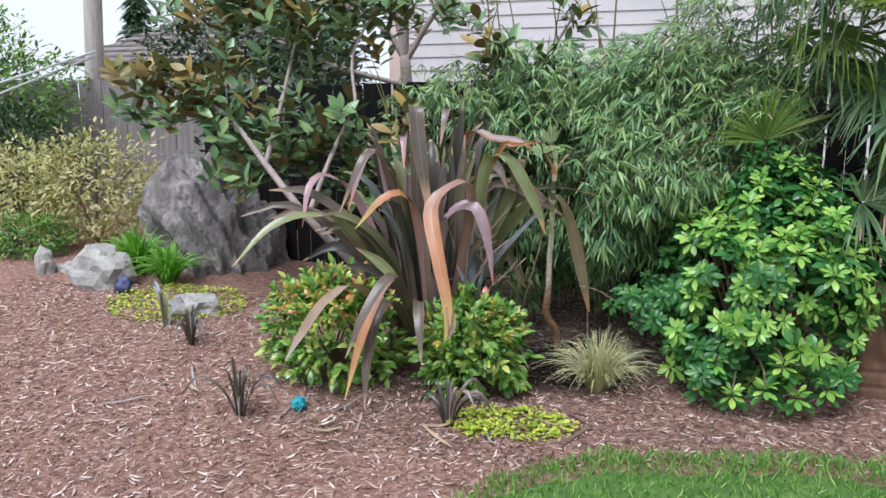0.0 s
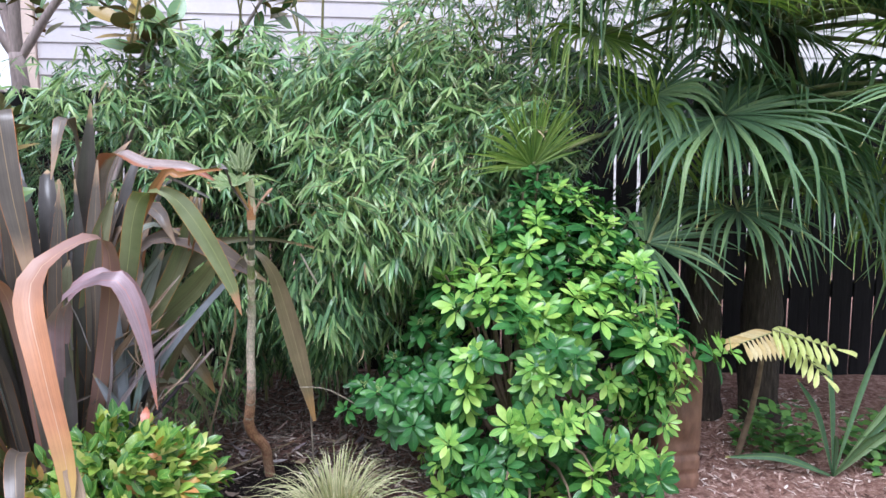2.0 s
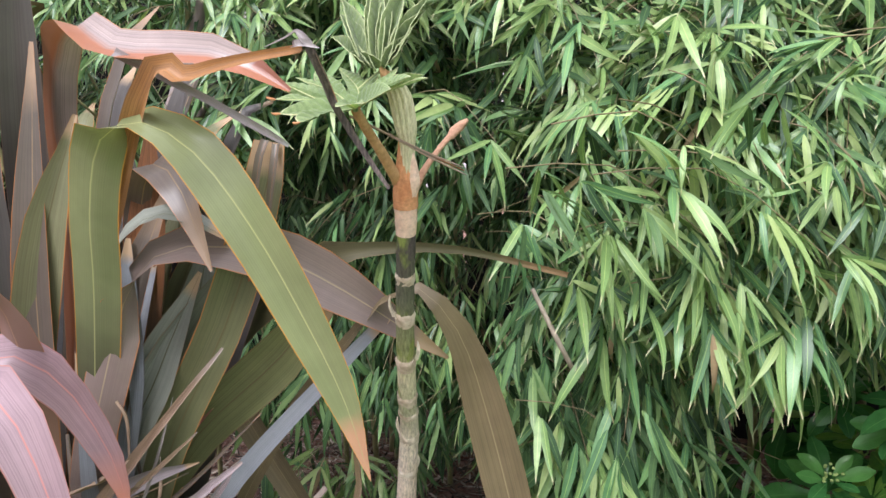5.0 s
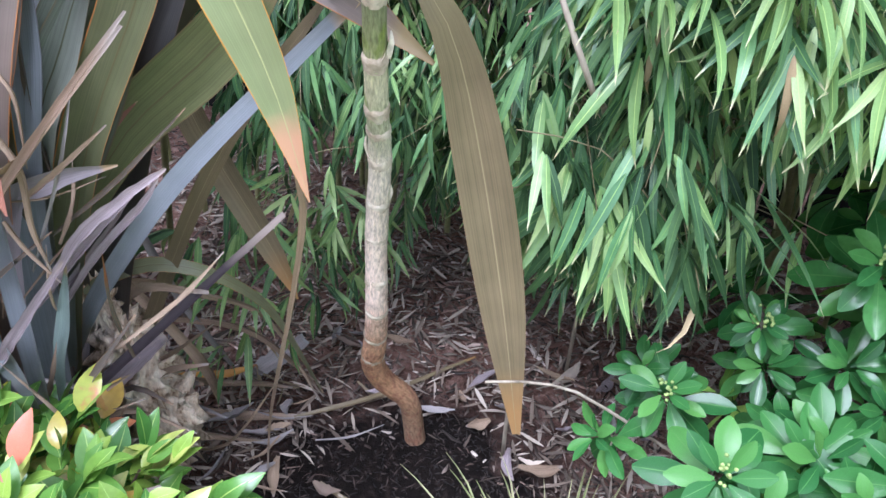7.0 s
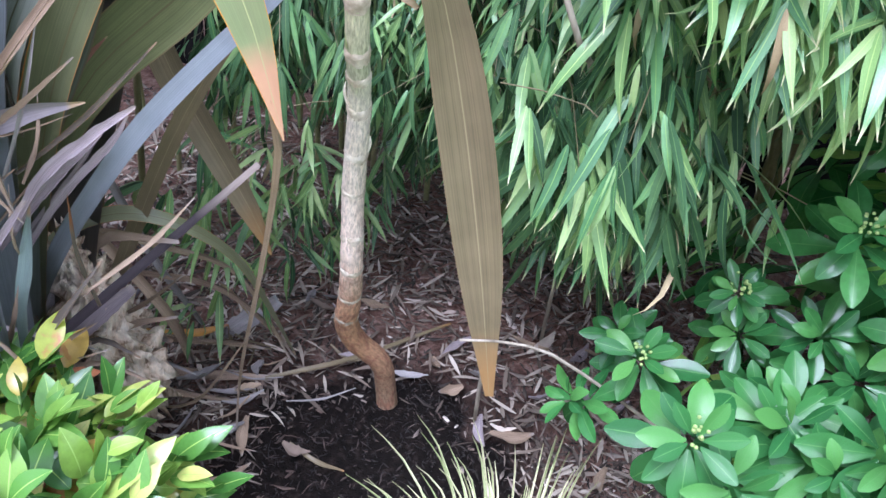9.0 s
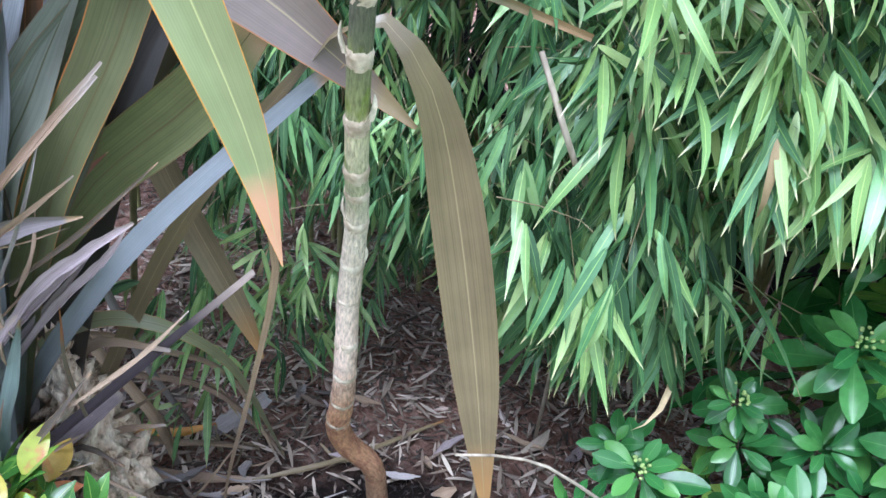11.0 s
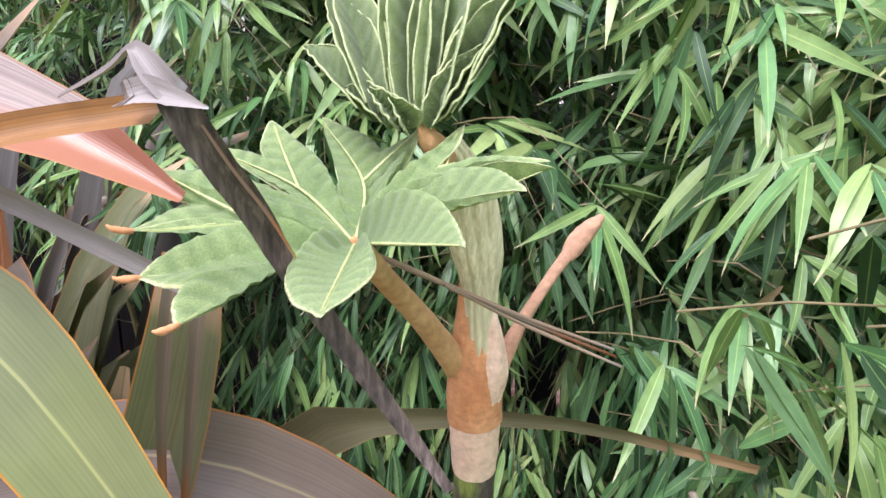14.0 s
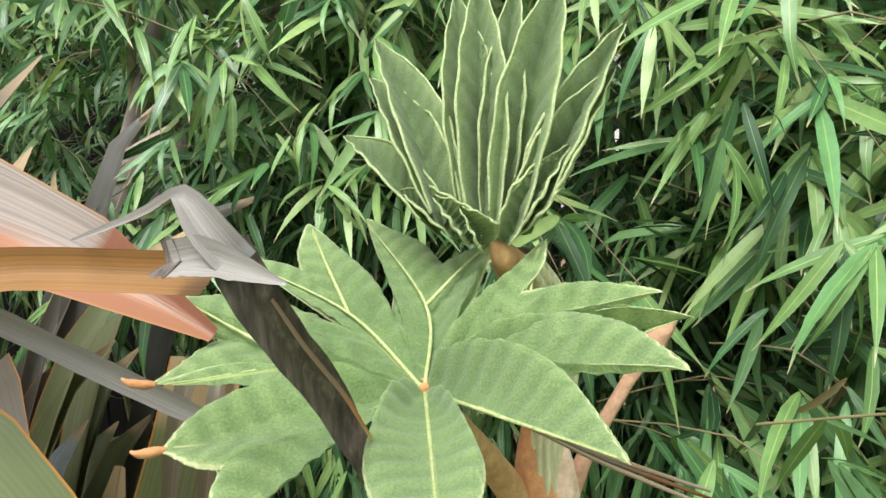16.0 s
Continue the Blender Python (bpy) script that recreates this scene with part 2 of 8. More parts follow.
def leaf_mat(name, stops, rough=0.42, trans=0.25, rib=None, rim=None, tip=None, tip_at=0.9, veins=0.0, spots=None, fine=90.0, rib_w=0.05, base=None, base_to=0.4, rim_at=0.455, streak=0.0, relief=0.35, half=None):
    """A leaf: tones vary from leaf to leaf, with a rib, a rim and a dry tip where given; some light comes through."""
    m, nt, b = base_mat(name, rough)
    rnd = math_node(nt, 'FRACT', math_node(nt, 'ADD', nt.nodes.new("ShaderNodeObjectInfo").outputs["Random"],
                                           nt.nodes.new("ShaderNodeNewGeometry").outputs["Random Per Island"]))
    c = ramp(nt, rnd, stops)
    f = noise_tex(nt, fine, 3.0)
    c = mix(nt, 0.45, c, ramp(nt, f, [(0.25, (0.55, 0.55, 0.55)), (0.75, (1.3, 1.3, 1.3))]), 'MULTIPLY')
    sep = nt.nodes.new("ShaderNodeSeparateXYZ")
    nt.links.new(nt.nodes.new("ShaderNodeUVMap").outputs[0], sep.inputs[0])
    off = math_node(nt, 'ABSOLUTE', math_node(nt, 'SUBTRACT', sep.outputs[0], 0.5))
    if streak:
        lines = noise_tex(nt, 1.0, 5.0, "UV", (42.0, 1.6, 1.0), 0.7)
        c = mix(nt, streak, c, ramp(nt, lines, [(0.3, (0.45, 0.42, 0.40)), (0.5, (0.95, 0.95, 0.95)), (0.7, (1.55, 1.5, 1.45))]), 'MULTIPLY')
    if spots:
        c = mix(nt, ramp(nt, noise_tex(nt, 22.0, 5.0), [(0.58, (0, 0, 0)), (0.68, (1, 1, 1))]), c, spots)
    if base:
        c = mix(nt, ramp(nt, sep.outputs[1], [(base_to - 0.12, (1, 1, 1)), (base_to, (0, 0, 0))]), c, base)
    if tip:
        edge = math_node(nt, 'ADD', sep.outputs[1], math_node(nt, 'MULTIPLY', f, 0.05))
        c = mix(nt, ramp(nt, edge, [(tip_at, (0, 0, 0)), (min(tip_at + 0.12, 1.0), (1, 1, 1))]), c, tip)
    if half:
        c = mix(nt, ramp(nt, math_node(nt, 'ADD', sep.outputs[0], math_node(nt, 'MULTIPLY', f, 0.3)), [(0.55, (0, 0, 0)), (0.75, (1, 1, 1))]), c, half)
    if rim:
        c = mix(nt, ramp(nt, off, [(rim_at, (0, 0, 0)), (rim_at + 0.025, (1, 1, 1))]), c, rim)
    if rib:
        c = mix(nt, ramp(nt, off, [(rib_w * 0.4, (1, 1, 1)), (rib_w, (0, 0, 0))]), c, rib)
    nt.links.new(c, b.inputs["Base Color"])
    h = f
    if veins:
        line = math_node(nt, 'SINE', math_node(nt, 'MULTIPLY', sep.outputs[0], veins))
        h = math_node(nt, 'ADD', math_node(nt, 'MULTIPLY', line, 0.10), f)
        c2 = mix(nt, 0.06, c, ramp(nt, line, [(0.0, (0.4, 0.4, 0.4)), (1.0, (1.5, 1.5, 1.5))]), 'MULTIPLY')
        nt.links.new(c2, b.inputs["Base Color"])
    bump(nt, b, h, relief, 0.0006)
    tr = nt.nodes.new("ShaderNodeBsdfTranslucent")
    ms = nt.nodes.new("ShaderNodeMixShader")
    ms.inputs[0].default_value = trans
    nt.links.new(mix(nt, 1.0, c, (1.25, 1.3, 0.7), 'MULTIPLY'), tr.inputs[0])
    nt.links.new(b.outputs[0], ms.inputs[1])
    nt.links.new(tr.outputs[0], ms.inputs[2])
    nt.links.new(ms.outputs[0], nt.nodes["Material Output"].inputs[0])
    return m


TAN, GREY_DRY = (0.42, 0.30, 0.19), (0.33, 0.28, 0.25)
# Bamboo leaf in three tones; the lighter and darker copies paint light and shade.
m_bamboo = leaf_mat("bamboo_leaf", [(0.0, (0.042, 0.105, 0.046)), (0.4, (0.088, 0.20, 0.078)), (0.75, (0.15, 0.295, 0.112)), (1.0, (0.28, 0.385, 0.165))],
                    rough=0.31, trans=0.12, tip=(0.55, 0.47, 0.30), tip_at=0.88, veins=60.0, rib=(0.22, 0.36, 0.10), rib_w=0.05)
m_bamboo_lit = leaf_mat("bamboo_lit_leaf", [(0.0, (0.13, 0.24, 0.08)), (0.6, (0.215, 0.34, 0.115)), (1.0, (0.35, 0.45, 0.185))], rough=0.34, trans=0.17, tip=(0.58, 0.50, 0.32), tip_at=0.88, veins=60.0, rib=(0.36, 0.48, 0.16), rib_w=0.05)
m_bamboo_shaded = leaf_mat("bamboo_shaded_leaf", [(0.0, (0.024, 0.056, 0.026)), (0.6, (0.052, 0.11, 0.045)), (1.0, (0.10, 0.18, 0.072))], rough=0.45, trans=0.08, tip=(0.4, 0.32, 0.18), tip_at=0.95, veins=60.0, rib=(0.12, 0.2, 0.07), rib_w=0.05)
m_bamboo_shaded.node_tree.nodes["Principled BSDF"].inputs["Specular IOR Level"].default_value = 0.2
m_bamboo_dry = leaf_mat("bamboo_leaf_dry", [(0.0, (0.30, 0.22, 0.12)), (1.0, (0.5, 0.4, 0.24))], rough=0.7, trans=0.15)
m_culm = surface_mat("bamboo_culm", [(0.3, (0.16, 0.17, 0.06)), (0.7, (0.32, 0.28, 0.14))], 9.0, 0.5)
m_twigtan = surface_mat("bamboo_twig", [(0.3, (0.15, 0.13, 0.06)), (0.7, (0.26, 0.20, 0.11))], 20.0, 0.6)
m_twig = surface_mat("dry_twig", [(0.3, (0.20, 0.16, 0.12)), (0.7, (0.42, 0.36, 0.29))], 30.0, 0.85, stretch=(1, 1, 0.2))
m_choi = leaf_mat("choisya_leaf", [(0.0, (0.028, 0.108, 0.030)), (0.6, (0.048, 0.16, 0.040)), (1.0, (0.092, 0.235, 0.055))], rough=0.24, trans=0.15, rib=(0.08, 0.2, 0.055), rib_w=0.03)
m_choi.node_tree.nodes["Principled BSDF"].inputs["Specular IOR Level"].default_value = 0.30
m_choi_new = leaf_mat("choisya_young_leaf", [(0.0, (0.14, 0.34, 0.065)), (0.6, (0.26, 0.48, 0.09)), (1.0, (0.42, 0.60, 0.13))], rough=0.32, trans=0.3, rib=(0.35, 0.52, 0.12), rib_w=0.04)
m_nand = leaf_mat("nandina_leaf", [(0.0, (0.055, 0.16, 0.03)), (0.45, (0.12, 0.26, 0.042)), (0.8, (0.27, 0.40, 0.065)), (1.0, (0.48, 0.48, 0.14))], rough=0.26, trans=0.16,
                  rib=(0.3, 0.45, 0.1), rib_w=0.03)
m_nand_red = leaf_mat("nandina_red_leaf", [(0.0, (0.34, 0.42, 0.05)), (0.55, (0.46, 0.36, 0.07)), (1.0, (0.52, 0.17, 0.10))], rough=0.24, trans=0.15, spots=(0.48, 0.15, 0.08))
m_stem_g = surface_mat("green_stem", [(0.3, (0.16, 0.2, 0.07)), (0.7, (0.28, 0.27, 0.12))], 20.0, 0.6)
m_stem_b = surface_mat("brown_stem", [(0.3, (0.10, 0.07, 0.045)), (0.7, (0.22, 0.16, 0.10))], 18.0, 0.8)


def flax(name, main, other, tip=TAN, tip_at=0.985, rim=(0.5, 0.18, 0.04), rib=None, rough=0.34, trans=0.12, base=None, base_to=0.4, streak=0.45, half=None):
    return leaf_mat(name, [(0.0, main), (1.0, other)], rough=rough, trans=trans, rim=rim, tip=tip, tip_at=tip_at, veins=150.0, rib=rib, rib_w=0.02, fine=14.0, base=base, base_to=base_to, rim_at=0.473, streak=streak, relief=0.15, half=half)


m_fx_green = flax("flax_green", (0.165, 0.195, 0.085), (0.235, 0.265, 0.135), (0.44, 0.25, 0.15), 0.98, (0.62, 0.25, 0.03), (0.34, 0.36, 0.16), 0.24, 0.16, base=(0.085, 0.08, 0.055), base_to=0.58, streak=0.16)
m_fx_olive = flax("flax_olive", (0.131, 0.143, 0.070), (0.193, 0.197, 0.111), rib=(0.13, 0.11, 0.05))
m_fx_purple = flax("flax_purple", (0.088, 0.075, 0.062), (0.145, 0.118, 0.100), (0.36, 0.25, 0.17), 0.95, rib=(0.30, 0.21, 0.12))
m_fx_mauve = flax("flax_mauve", (0.246, 0.191, 0.174), (0.281, 0.217, 0.196), rib=(0.40, 0.32, 0.22), rough=0.3, streak=0.25)
m_fx_sage = flax("flax_sage", (0.16, 0.178, 0.15), (0.225, 0.245, 0.21), rim=(0.2, 0.15, 0.1), rib=(0.10, 0.10, 0.05))
m_fx_drab = flax("flax_drab", (0.071, 0.068, 0.031), (0.099, 0.090, 0.046), (0.30, 0.19, 0.10), 0.96, (0.22, 0.14, 0.06), (0.10, 0.09, 0.04), rough=0.5)
m_fx_teal = flax("flax_teal", (0.200, 0.265, 0.244), (0.278, 0.351, 0.330), rim=(0.2, 0.2, 0.18))
m_fx_tealbase = flax("flax_olive_tealbase", (0.19, 0.205, 0.095), (0.24, 0.25, 0.13), rib=(0.16, 0.14, 0.07), rim=(0.22, 0.15, 0.08), base=(0.17, 0.235, 0.215), base_to=0.62)
m_fx_streak = flax("flax_pink_streak", (0.34, 0.14, 0.12), (0.38, 0.17, 0.15), rim=(0.24, 0.14, 0.09))
m_fx_lilac = flax("flax_lilac", (0.259, 0.223, 0.245), (0.302, 0.266, 0.288), rim=(0.3, 0.25, 0.27))
m_fx_dark = flax("flax_dark", (0.055, 0.05, 0.048), (0.09, 0.082, 0.078), rim=(0.14, 0.09, 0.07))
m_fx_grey = flax("flax_grey", (0.200, 0.221, 0.248), (0.289, 0.311, 0.338), rim=(0.15, 0.14, 0.15))
m_fx_pink = flax("flax_pink", (0.34, 0.215, 0.24), (0.31, 0.22, 0.25), (0.45, 0.2, 0.15), 0.95, (0.4, 0.16, 0.12), (0.5, 0.22, 0.2))
m_fx_orange = flax("flax_orange", (0.40, 0.17, 0.08), (0.43, 0.20, 0.10), (0.50, 0.38, 0.12), 0.88, (0.38, 0.16, 0.06), (0.48, 0.30, 0.2), 0.4, 0.12, base=(0.28, 0.17, 0.145), base_to=0.72)
m_fx_brown = flax("flax_bronze", (0.185, 0.145, 0.085), (0.23, 0.18, 0.115), (0.30, 0.17, 0.07), 0.95, (0.20, 0.14, 0.08), (0.30, 0.24, 0.14), 0.30, 0.1, streak=0.55)
m_fx_tan = flax("flax_dry", (0.28, 0.20, 0.145), (0.40, 0.30, 0.215), GREY_DRY, 0.9, (0.3, 0.2, 0.12), rough=0.8, trans=0.1, streak=0.9)
m_fx_drydark = flax("flax_dry_dark", (0.035, 0.026, 0.032), (0.055, 0.04, 0.045), (0.40, 0.32, 0.28), 0.86, (0.05, 0.03, 0.03), rough=0.75, trans=0.05)
m_fx_rust = flax("flax_rust", (0.17, 0.066, 0.028), (0.23, 0.10, 0.042), None, 0.99, (0.20, 0.08, 0.04), (0.34, 0.15, 0.07), 0.42, 0.15, base=(0.12, 0.10, 0.075), base_to=0.80, streak=0.85)
m_fx_strap = flax("flax_strap", (0.29, 0.14, 0.052), (0.35, 0.18, 0.068), None, 0.99, (0.24, 0.11, 0.05), (0.30, 0.14, 0.05), 0.36, 0.15, base=(0.17, 0.065, 0.03), base_to=0.72, streak=0.9)
m_fx_drygrey = flax("flax_dry_grey", (0.22, 0.195, 0.195), (0.34, 0.31, 0.31), (0.30, 0.3, 0.3), 0.97, (0.22, 0.18, 0.17), rough=0.7, trans=0.05, streak=0.7)
m_fx_dying = flax("flax_dying", (0.50, 0.20, 0.04), (0.62, 0.33, 0.07), (0.30, 0.13, 0.05), 0.9, (0.40, 0.16, 0.04), streak=0.5)
m_fx_dryviolet = flax("flax_dry_violet", (0.27, 0.22, 0.24), (0.38, 0.32, 0.34), (0.34, 0.28, 0.26), 0.95, (0.25, 0.18, 0.18), rough=0.6, streak=0.95)
m_fx_speckled = surface_mat("flax_speckled_dry", [(0.32, (0.042, 0.031, 0.032)), (0.5, (0.105, 0.077, 0.070)), (0.7, (0.23, 0.18, 0.16))], 420.0, 0.6, 1100.0, 0.8, 0.001, (1.0, 0.5, 0.16), 0.5)
m_fx_salmon = flax("flax_salmon", (0.29, 0.235, 0.225), (0.32, 0.26, 0.25), (0.22, 0.08, 0.05), 0.995, (0.4, 0.18, 0.07), (0.25, 0.16, 0.13), 0.34, 0.12, streak=0.7, half=(0.30, 0.115, 0.06))

# ---- ground, lawn ----
m_soil, nt, b = base_mat("mulched_soil", 0.9)
b.inputs["Specular IOR Level"].default_value = 0.1
tc = nt.nodes.new("ShaderNodeTexCoord")
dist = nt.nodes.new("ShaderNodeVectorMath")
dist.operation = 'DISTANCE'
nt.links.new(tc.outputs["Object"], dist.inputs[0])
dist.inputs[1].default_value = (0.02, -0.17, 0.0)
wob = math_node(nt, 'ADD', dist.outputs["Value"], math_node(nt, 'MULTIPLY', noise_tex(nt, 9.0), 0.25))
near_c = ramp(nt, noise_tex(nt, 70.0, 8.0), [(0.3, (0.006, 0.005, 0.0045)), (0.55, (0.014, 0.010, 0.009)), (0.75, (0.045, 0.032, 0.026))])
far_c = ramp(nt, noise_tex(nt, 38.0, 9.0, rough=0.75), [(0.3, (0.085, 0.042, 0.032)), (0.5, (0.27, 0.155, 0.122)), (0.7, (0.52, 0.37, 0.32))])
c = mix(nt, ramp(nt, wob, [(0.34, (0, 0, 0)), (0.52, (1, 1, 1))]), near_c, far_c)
yard = nt.nodes.new("ShaderNodeVectorMath")
yard.operation = 'DISTANCE'
nt.links.new(tc.outputs["Object"], yard.inputs[0])
yard.inputs[1].default_value = (-0.8, -0.8, 0.0)
turf = ramp(nt, noise_tex(nt, 3.0, 6.0), [(0.3, (0.05, 0.10, 0.025)), (0.7, (0.12, 0.20, 0.05))])
c = mix(nt, ramp(nt, math_node(nt, 'MULTIPLY', math_node(nt, 'ADD', yard.outputs["Value"], noise_tex(nt, 1.5)), 0.1), [(0.66, (0, 0, 0)), (0.72, (1, 1, 1))]), c, turf)
nt.links.new(c, b.inputs["Base Color"])
bump(nt, b, noise_tex(nt, 55.0, 8.0, rough=0.75), 0.9, 0.02)

gx = np.concatenate([-np.geomspace(2.0, 400, 26)[::-1] - 2.4, np.linspace(-4.2, -1.4, 40), np.linspace(-1.35, 1.9, 110), np.linspace(2.0, 3.6, 16), 2 + np.geomspace(2.0, 400, 26)])
gy = np.concatenate([-np.geomspace(2.0, 400, 26)[::-1] - 2.2, np.linspace(-4.0, -1.3, 36), np.linspace(-1.25, 1.2, 90), np.linspace(1.3, 3.4, 16), 2 + np.geomspace(2.0, 400, 26)])
X, Yg = np.meshgrid(gx, gy, indexing="ij")
Z = ground_z(X, Yg)
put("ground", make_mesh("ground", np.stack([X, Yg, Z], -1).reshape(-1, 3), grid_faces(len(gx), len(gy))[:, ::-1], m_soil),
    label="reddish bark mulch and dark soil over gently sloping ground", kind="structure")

rs = np.random.RandomState(5)


def lawn_edge(x):
    return np.interp(x, [-0.6, -0.14, 0.41, 1.24, 1.75, 3.0, 6.0], [-2.2, -1.18, -0.92, -0.82, -0.73, -0.68, -0.66]) + 0.025 * np.sin(x * 9) + 0.012 * np.sin(x * 31)


m_lawn = surface_mat("lawn_turf", [(0.3, (0.05, 0.11, 0.02)), (0.7, (0.12, 0.22, 0.045))], 14.0, 0.9, 160.0, 0.8, 0.01)
lx = np.linspace(-0.62, 6, 90)
lt = np.linspace(0, 1, 24) ** 1.6
LX, LT = np.meshgrid(lx, lt, indexing="ij")
LE = lawn_edge(LX)
LY = LE - 0.02 + (-7 - LE) * LT
LZ = ground_z(LX, LY) + np.where(LT < 0.01, -0.01, 0.012 + 0.08 * LT)
put("lawn", make_mesh("lawn", np.stack([LX, LY, LZ], -1).reshape(-1, 3), grid_faces(len(lx), len(lt)), m_lawn), label="mown green lawn beside the mulched bed", kind="structure")
m_grass = leaf_mat("grass_blade", [(0.0, (0.07, 0.19, 0.03)), (0.7, (0.16, 0.36, 0.05)), (1.0, (0.34, 0.42, 0.12))], rough=0.5, trans=0.3)
n = 15000
px_, ty = rs.uniform(-0.5, 2.4, n), rs.uniform(0, 1, n) ** 1.3
py_ = lawn_edge(px_) + 0.02 - ty * 1.1
way = np.stack([rs.normal(0, 0.45, n), rs.normal(0, 0.45, n), np.ones(n)], 1)
gr = thing("lawn_grass", (1.0, -1.2, float(ground_z(1.0, -1.2))), "fresh green grass blades of the mown lawn", "grass", kind="stuff")
scatter("grass_blade", [(leaflet(0.05, 0.0045, 4, 0.6, 0.1, c_), 0) for c_ in (0.3, 0.8, 1.2)], frames(np.stack([px_, py_, ground_z(px_, py_)], 1), way, rs.normal(0, 1, (n, 3)), rs.uniform(0.6, 1.3, n)),
        rs.randint(0, 3, n), [m_grass], gr, limit=0, rest="blades")


def chip_geo(L, W, H, bend, seed):
    """A splinter of bark: a thin bent wedge."""
    r = np.random.RandomState(seed)
    s = np.linspace(-1, 1, 3)
    top = np.stack([np.concatenate([-W * (1 - 0.6 * s ** 2), W * (1 - 0.6 * s ** 2)]) / 2 + r.normal(0, W * 0.12, 6), np.tile(s * L / 2, 2), np.tile(-bend * s ** 2 * L, 2) + H], 1)
    V = np.vstack([top, top - [0, 0, H]])
    F = [(0, 3, 4, 1), (1, 4, 5, 2), (0, 1, 7, 6), (1, 2, 8, 7), (3, 9, 10, 4), (4, 10, 11, 5), (0, 6, 9, 3), (2, 5, 11, 8)]
    return V, np.array(F), np.zeros((12, 2))


def chip_mat(name, stops):
    return leaf_mat(name, stops, rough=0.85, trans=0.0, fine=60.0)


m_chip_red = chip_mat("red_bark_chip", [(0.0, (0.08, 0.035, 0.025)), (0.4, (0.27, 0.155, 0.12)), (0.75, (0.52, 0.37, 0.31)), (1.0, (0.72, 0.62, 0.56))])
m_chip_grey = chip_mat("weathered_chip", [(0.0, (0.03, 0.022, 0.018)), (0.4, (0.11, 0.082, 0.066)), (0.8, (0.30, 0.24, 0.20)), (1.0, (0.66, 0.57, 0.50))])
chips = [(chip_geo(l, w, h, bd, i), 0) for i, (l, w, h, bd) in enumerate([(0.030, 0.0055, 0.0016, 0.08), (0.042, 0.007, 0.0014, -0.08), (0.016, 0.008, 0.002, 0.05), (0.055, 0.0035, 0.0012, 0.12)])]


def strew(name, label, n, xs, ys, mat, size, seed, keep=None, tilt=0.25):
    r = np.random.RandomState(seed)
    x, y = r.uniform(*xs, n), r.uniform(*ys, n)
    if keep is not None:
        k = keep(x, y, r)
        x, y = x[k], y[k]
    a = r.uniform(0, 2 * np.pi, len(x))
    way = np.stack([np.cos(a), np.sin(a), r.normal(0, tilt, len(x))], 1)
    up = np.stack([r.normal(0, tilt, len(x)), r.normal(0, tilt, len(x)), np.ones(len(x))], 1)
    th = thing(name, (float(np.mean(x)), float(np.mean(y)), float(ground_z(np.mean(x), np.mean(y)))), label, "mulch", kind="stuff")
    scatter("chip", chips, frames(np.stack([x, y, ground_z(x, y) + r.uniform(0, 0.006, len(x))], 1), way, up, r.uniform(*size, len(x))), r.randint(0, 4, len(x)), [mat], th, np.hypot(x - 0.05, y + 0.25), 250, rest="chips")


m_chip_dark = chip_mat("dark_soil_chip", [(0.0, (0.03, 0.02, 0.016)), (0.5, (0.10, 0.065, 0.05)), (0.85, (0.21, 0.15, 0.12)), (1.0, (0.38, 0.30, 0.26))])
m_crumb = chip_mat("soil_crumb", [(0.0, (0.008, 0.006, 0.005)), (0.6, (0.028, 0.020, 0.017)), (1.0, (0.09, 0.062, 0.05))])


def off_lawn(x, y, r):
    return y > lawn_edge(x) - 0.03


strew("bark_chips", "strewn reddish bark mulch chips on the bed", 36000, (-3.4, 2.4), (-2.6, 0.5), m_chip_red, (0.45, 1.4), 11, lambda x, y, r: off_lawn(x, y, r) & (np.hypot(x - 0.02, y + 0.15) > 0.36))
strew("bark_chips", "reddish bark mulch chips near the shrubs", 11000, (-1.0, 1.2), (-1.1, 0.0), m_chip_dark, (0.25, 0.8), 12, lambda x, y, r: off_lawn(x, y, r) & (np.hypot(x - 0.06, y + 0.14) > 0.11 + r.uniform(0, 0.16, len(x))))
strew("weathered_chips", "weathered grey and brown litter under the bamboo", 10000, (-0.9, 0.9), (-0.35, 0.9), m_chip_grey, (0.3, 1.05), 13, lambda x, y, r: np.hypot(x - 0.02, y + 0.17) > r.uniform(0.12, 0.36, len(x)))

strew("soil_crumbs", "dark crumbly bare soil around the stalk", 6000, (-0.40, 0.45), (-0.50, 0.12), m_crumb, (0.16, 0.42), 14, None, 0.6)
rs = np.random.RandomState(15)
n = 4200
lx_, ly_ = rs.uniform(-0.7, 0.75, n), rs.uniform(-0.12, 0.85, n)
kp = np.hypot(lx_ - 0.02, ly_ + 0.17) > rs.uniform(0.14, 0.34, n)
lx_, ly_ = lx_[kp], ly_[kp]
n = len(lx_)
la_ = rs.uniform(0, 6.283, n)
m_litter = leaf_mat("dry_bamboo_litter", [(0.0, (0.05, 0.036, 0.028)), (0.5, (0.22, 0.165, 0.13)), (1.0, (0.62, 0.53, 0.45))], rough=0.8, trans=0.05, fine=60.0)
lit = thing("leaf_litter", (0.0, 0.3, float(ground_z(0.0, 0.3))), "dry tan fallen bamboo leaves covering the soil", "leaf litter", kind="stuff")
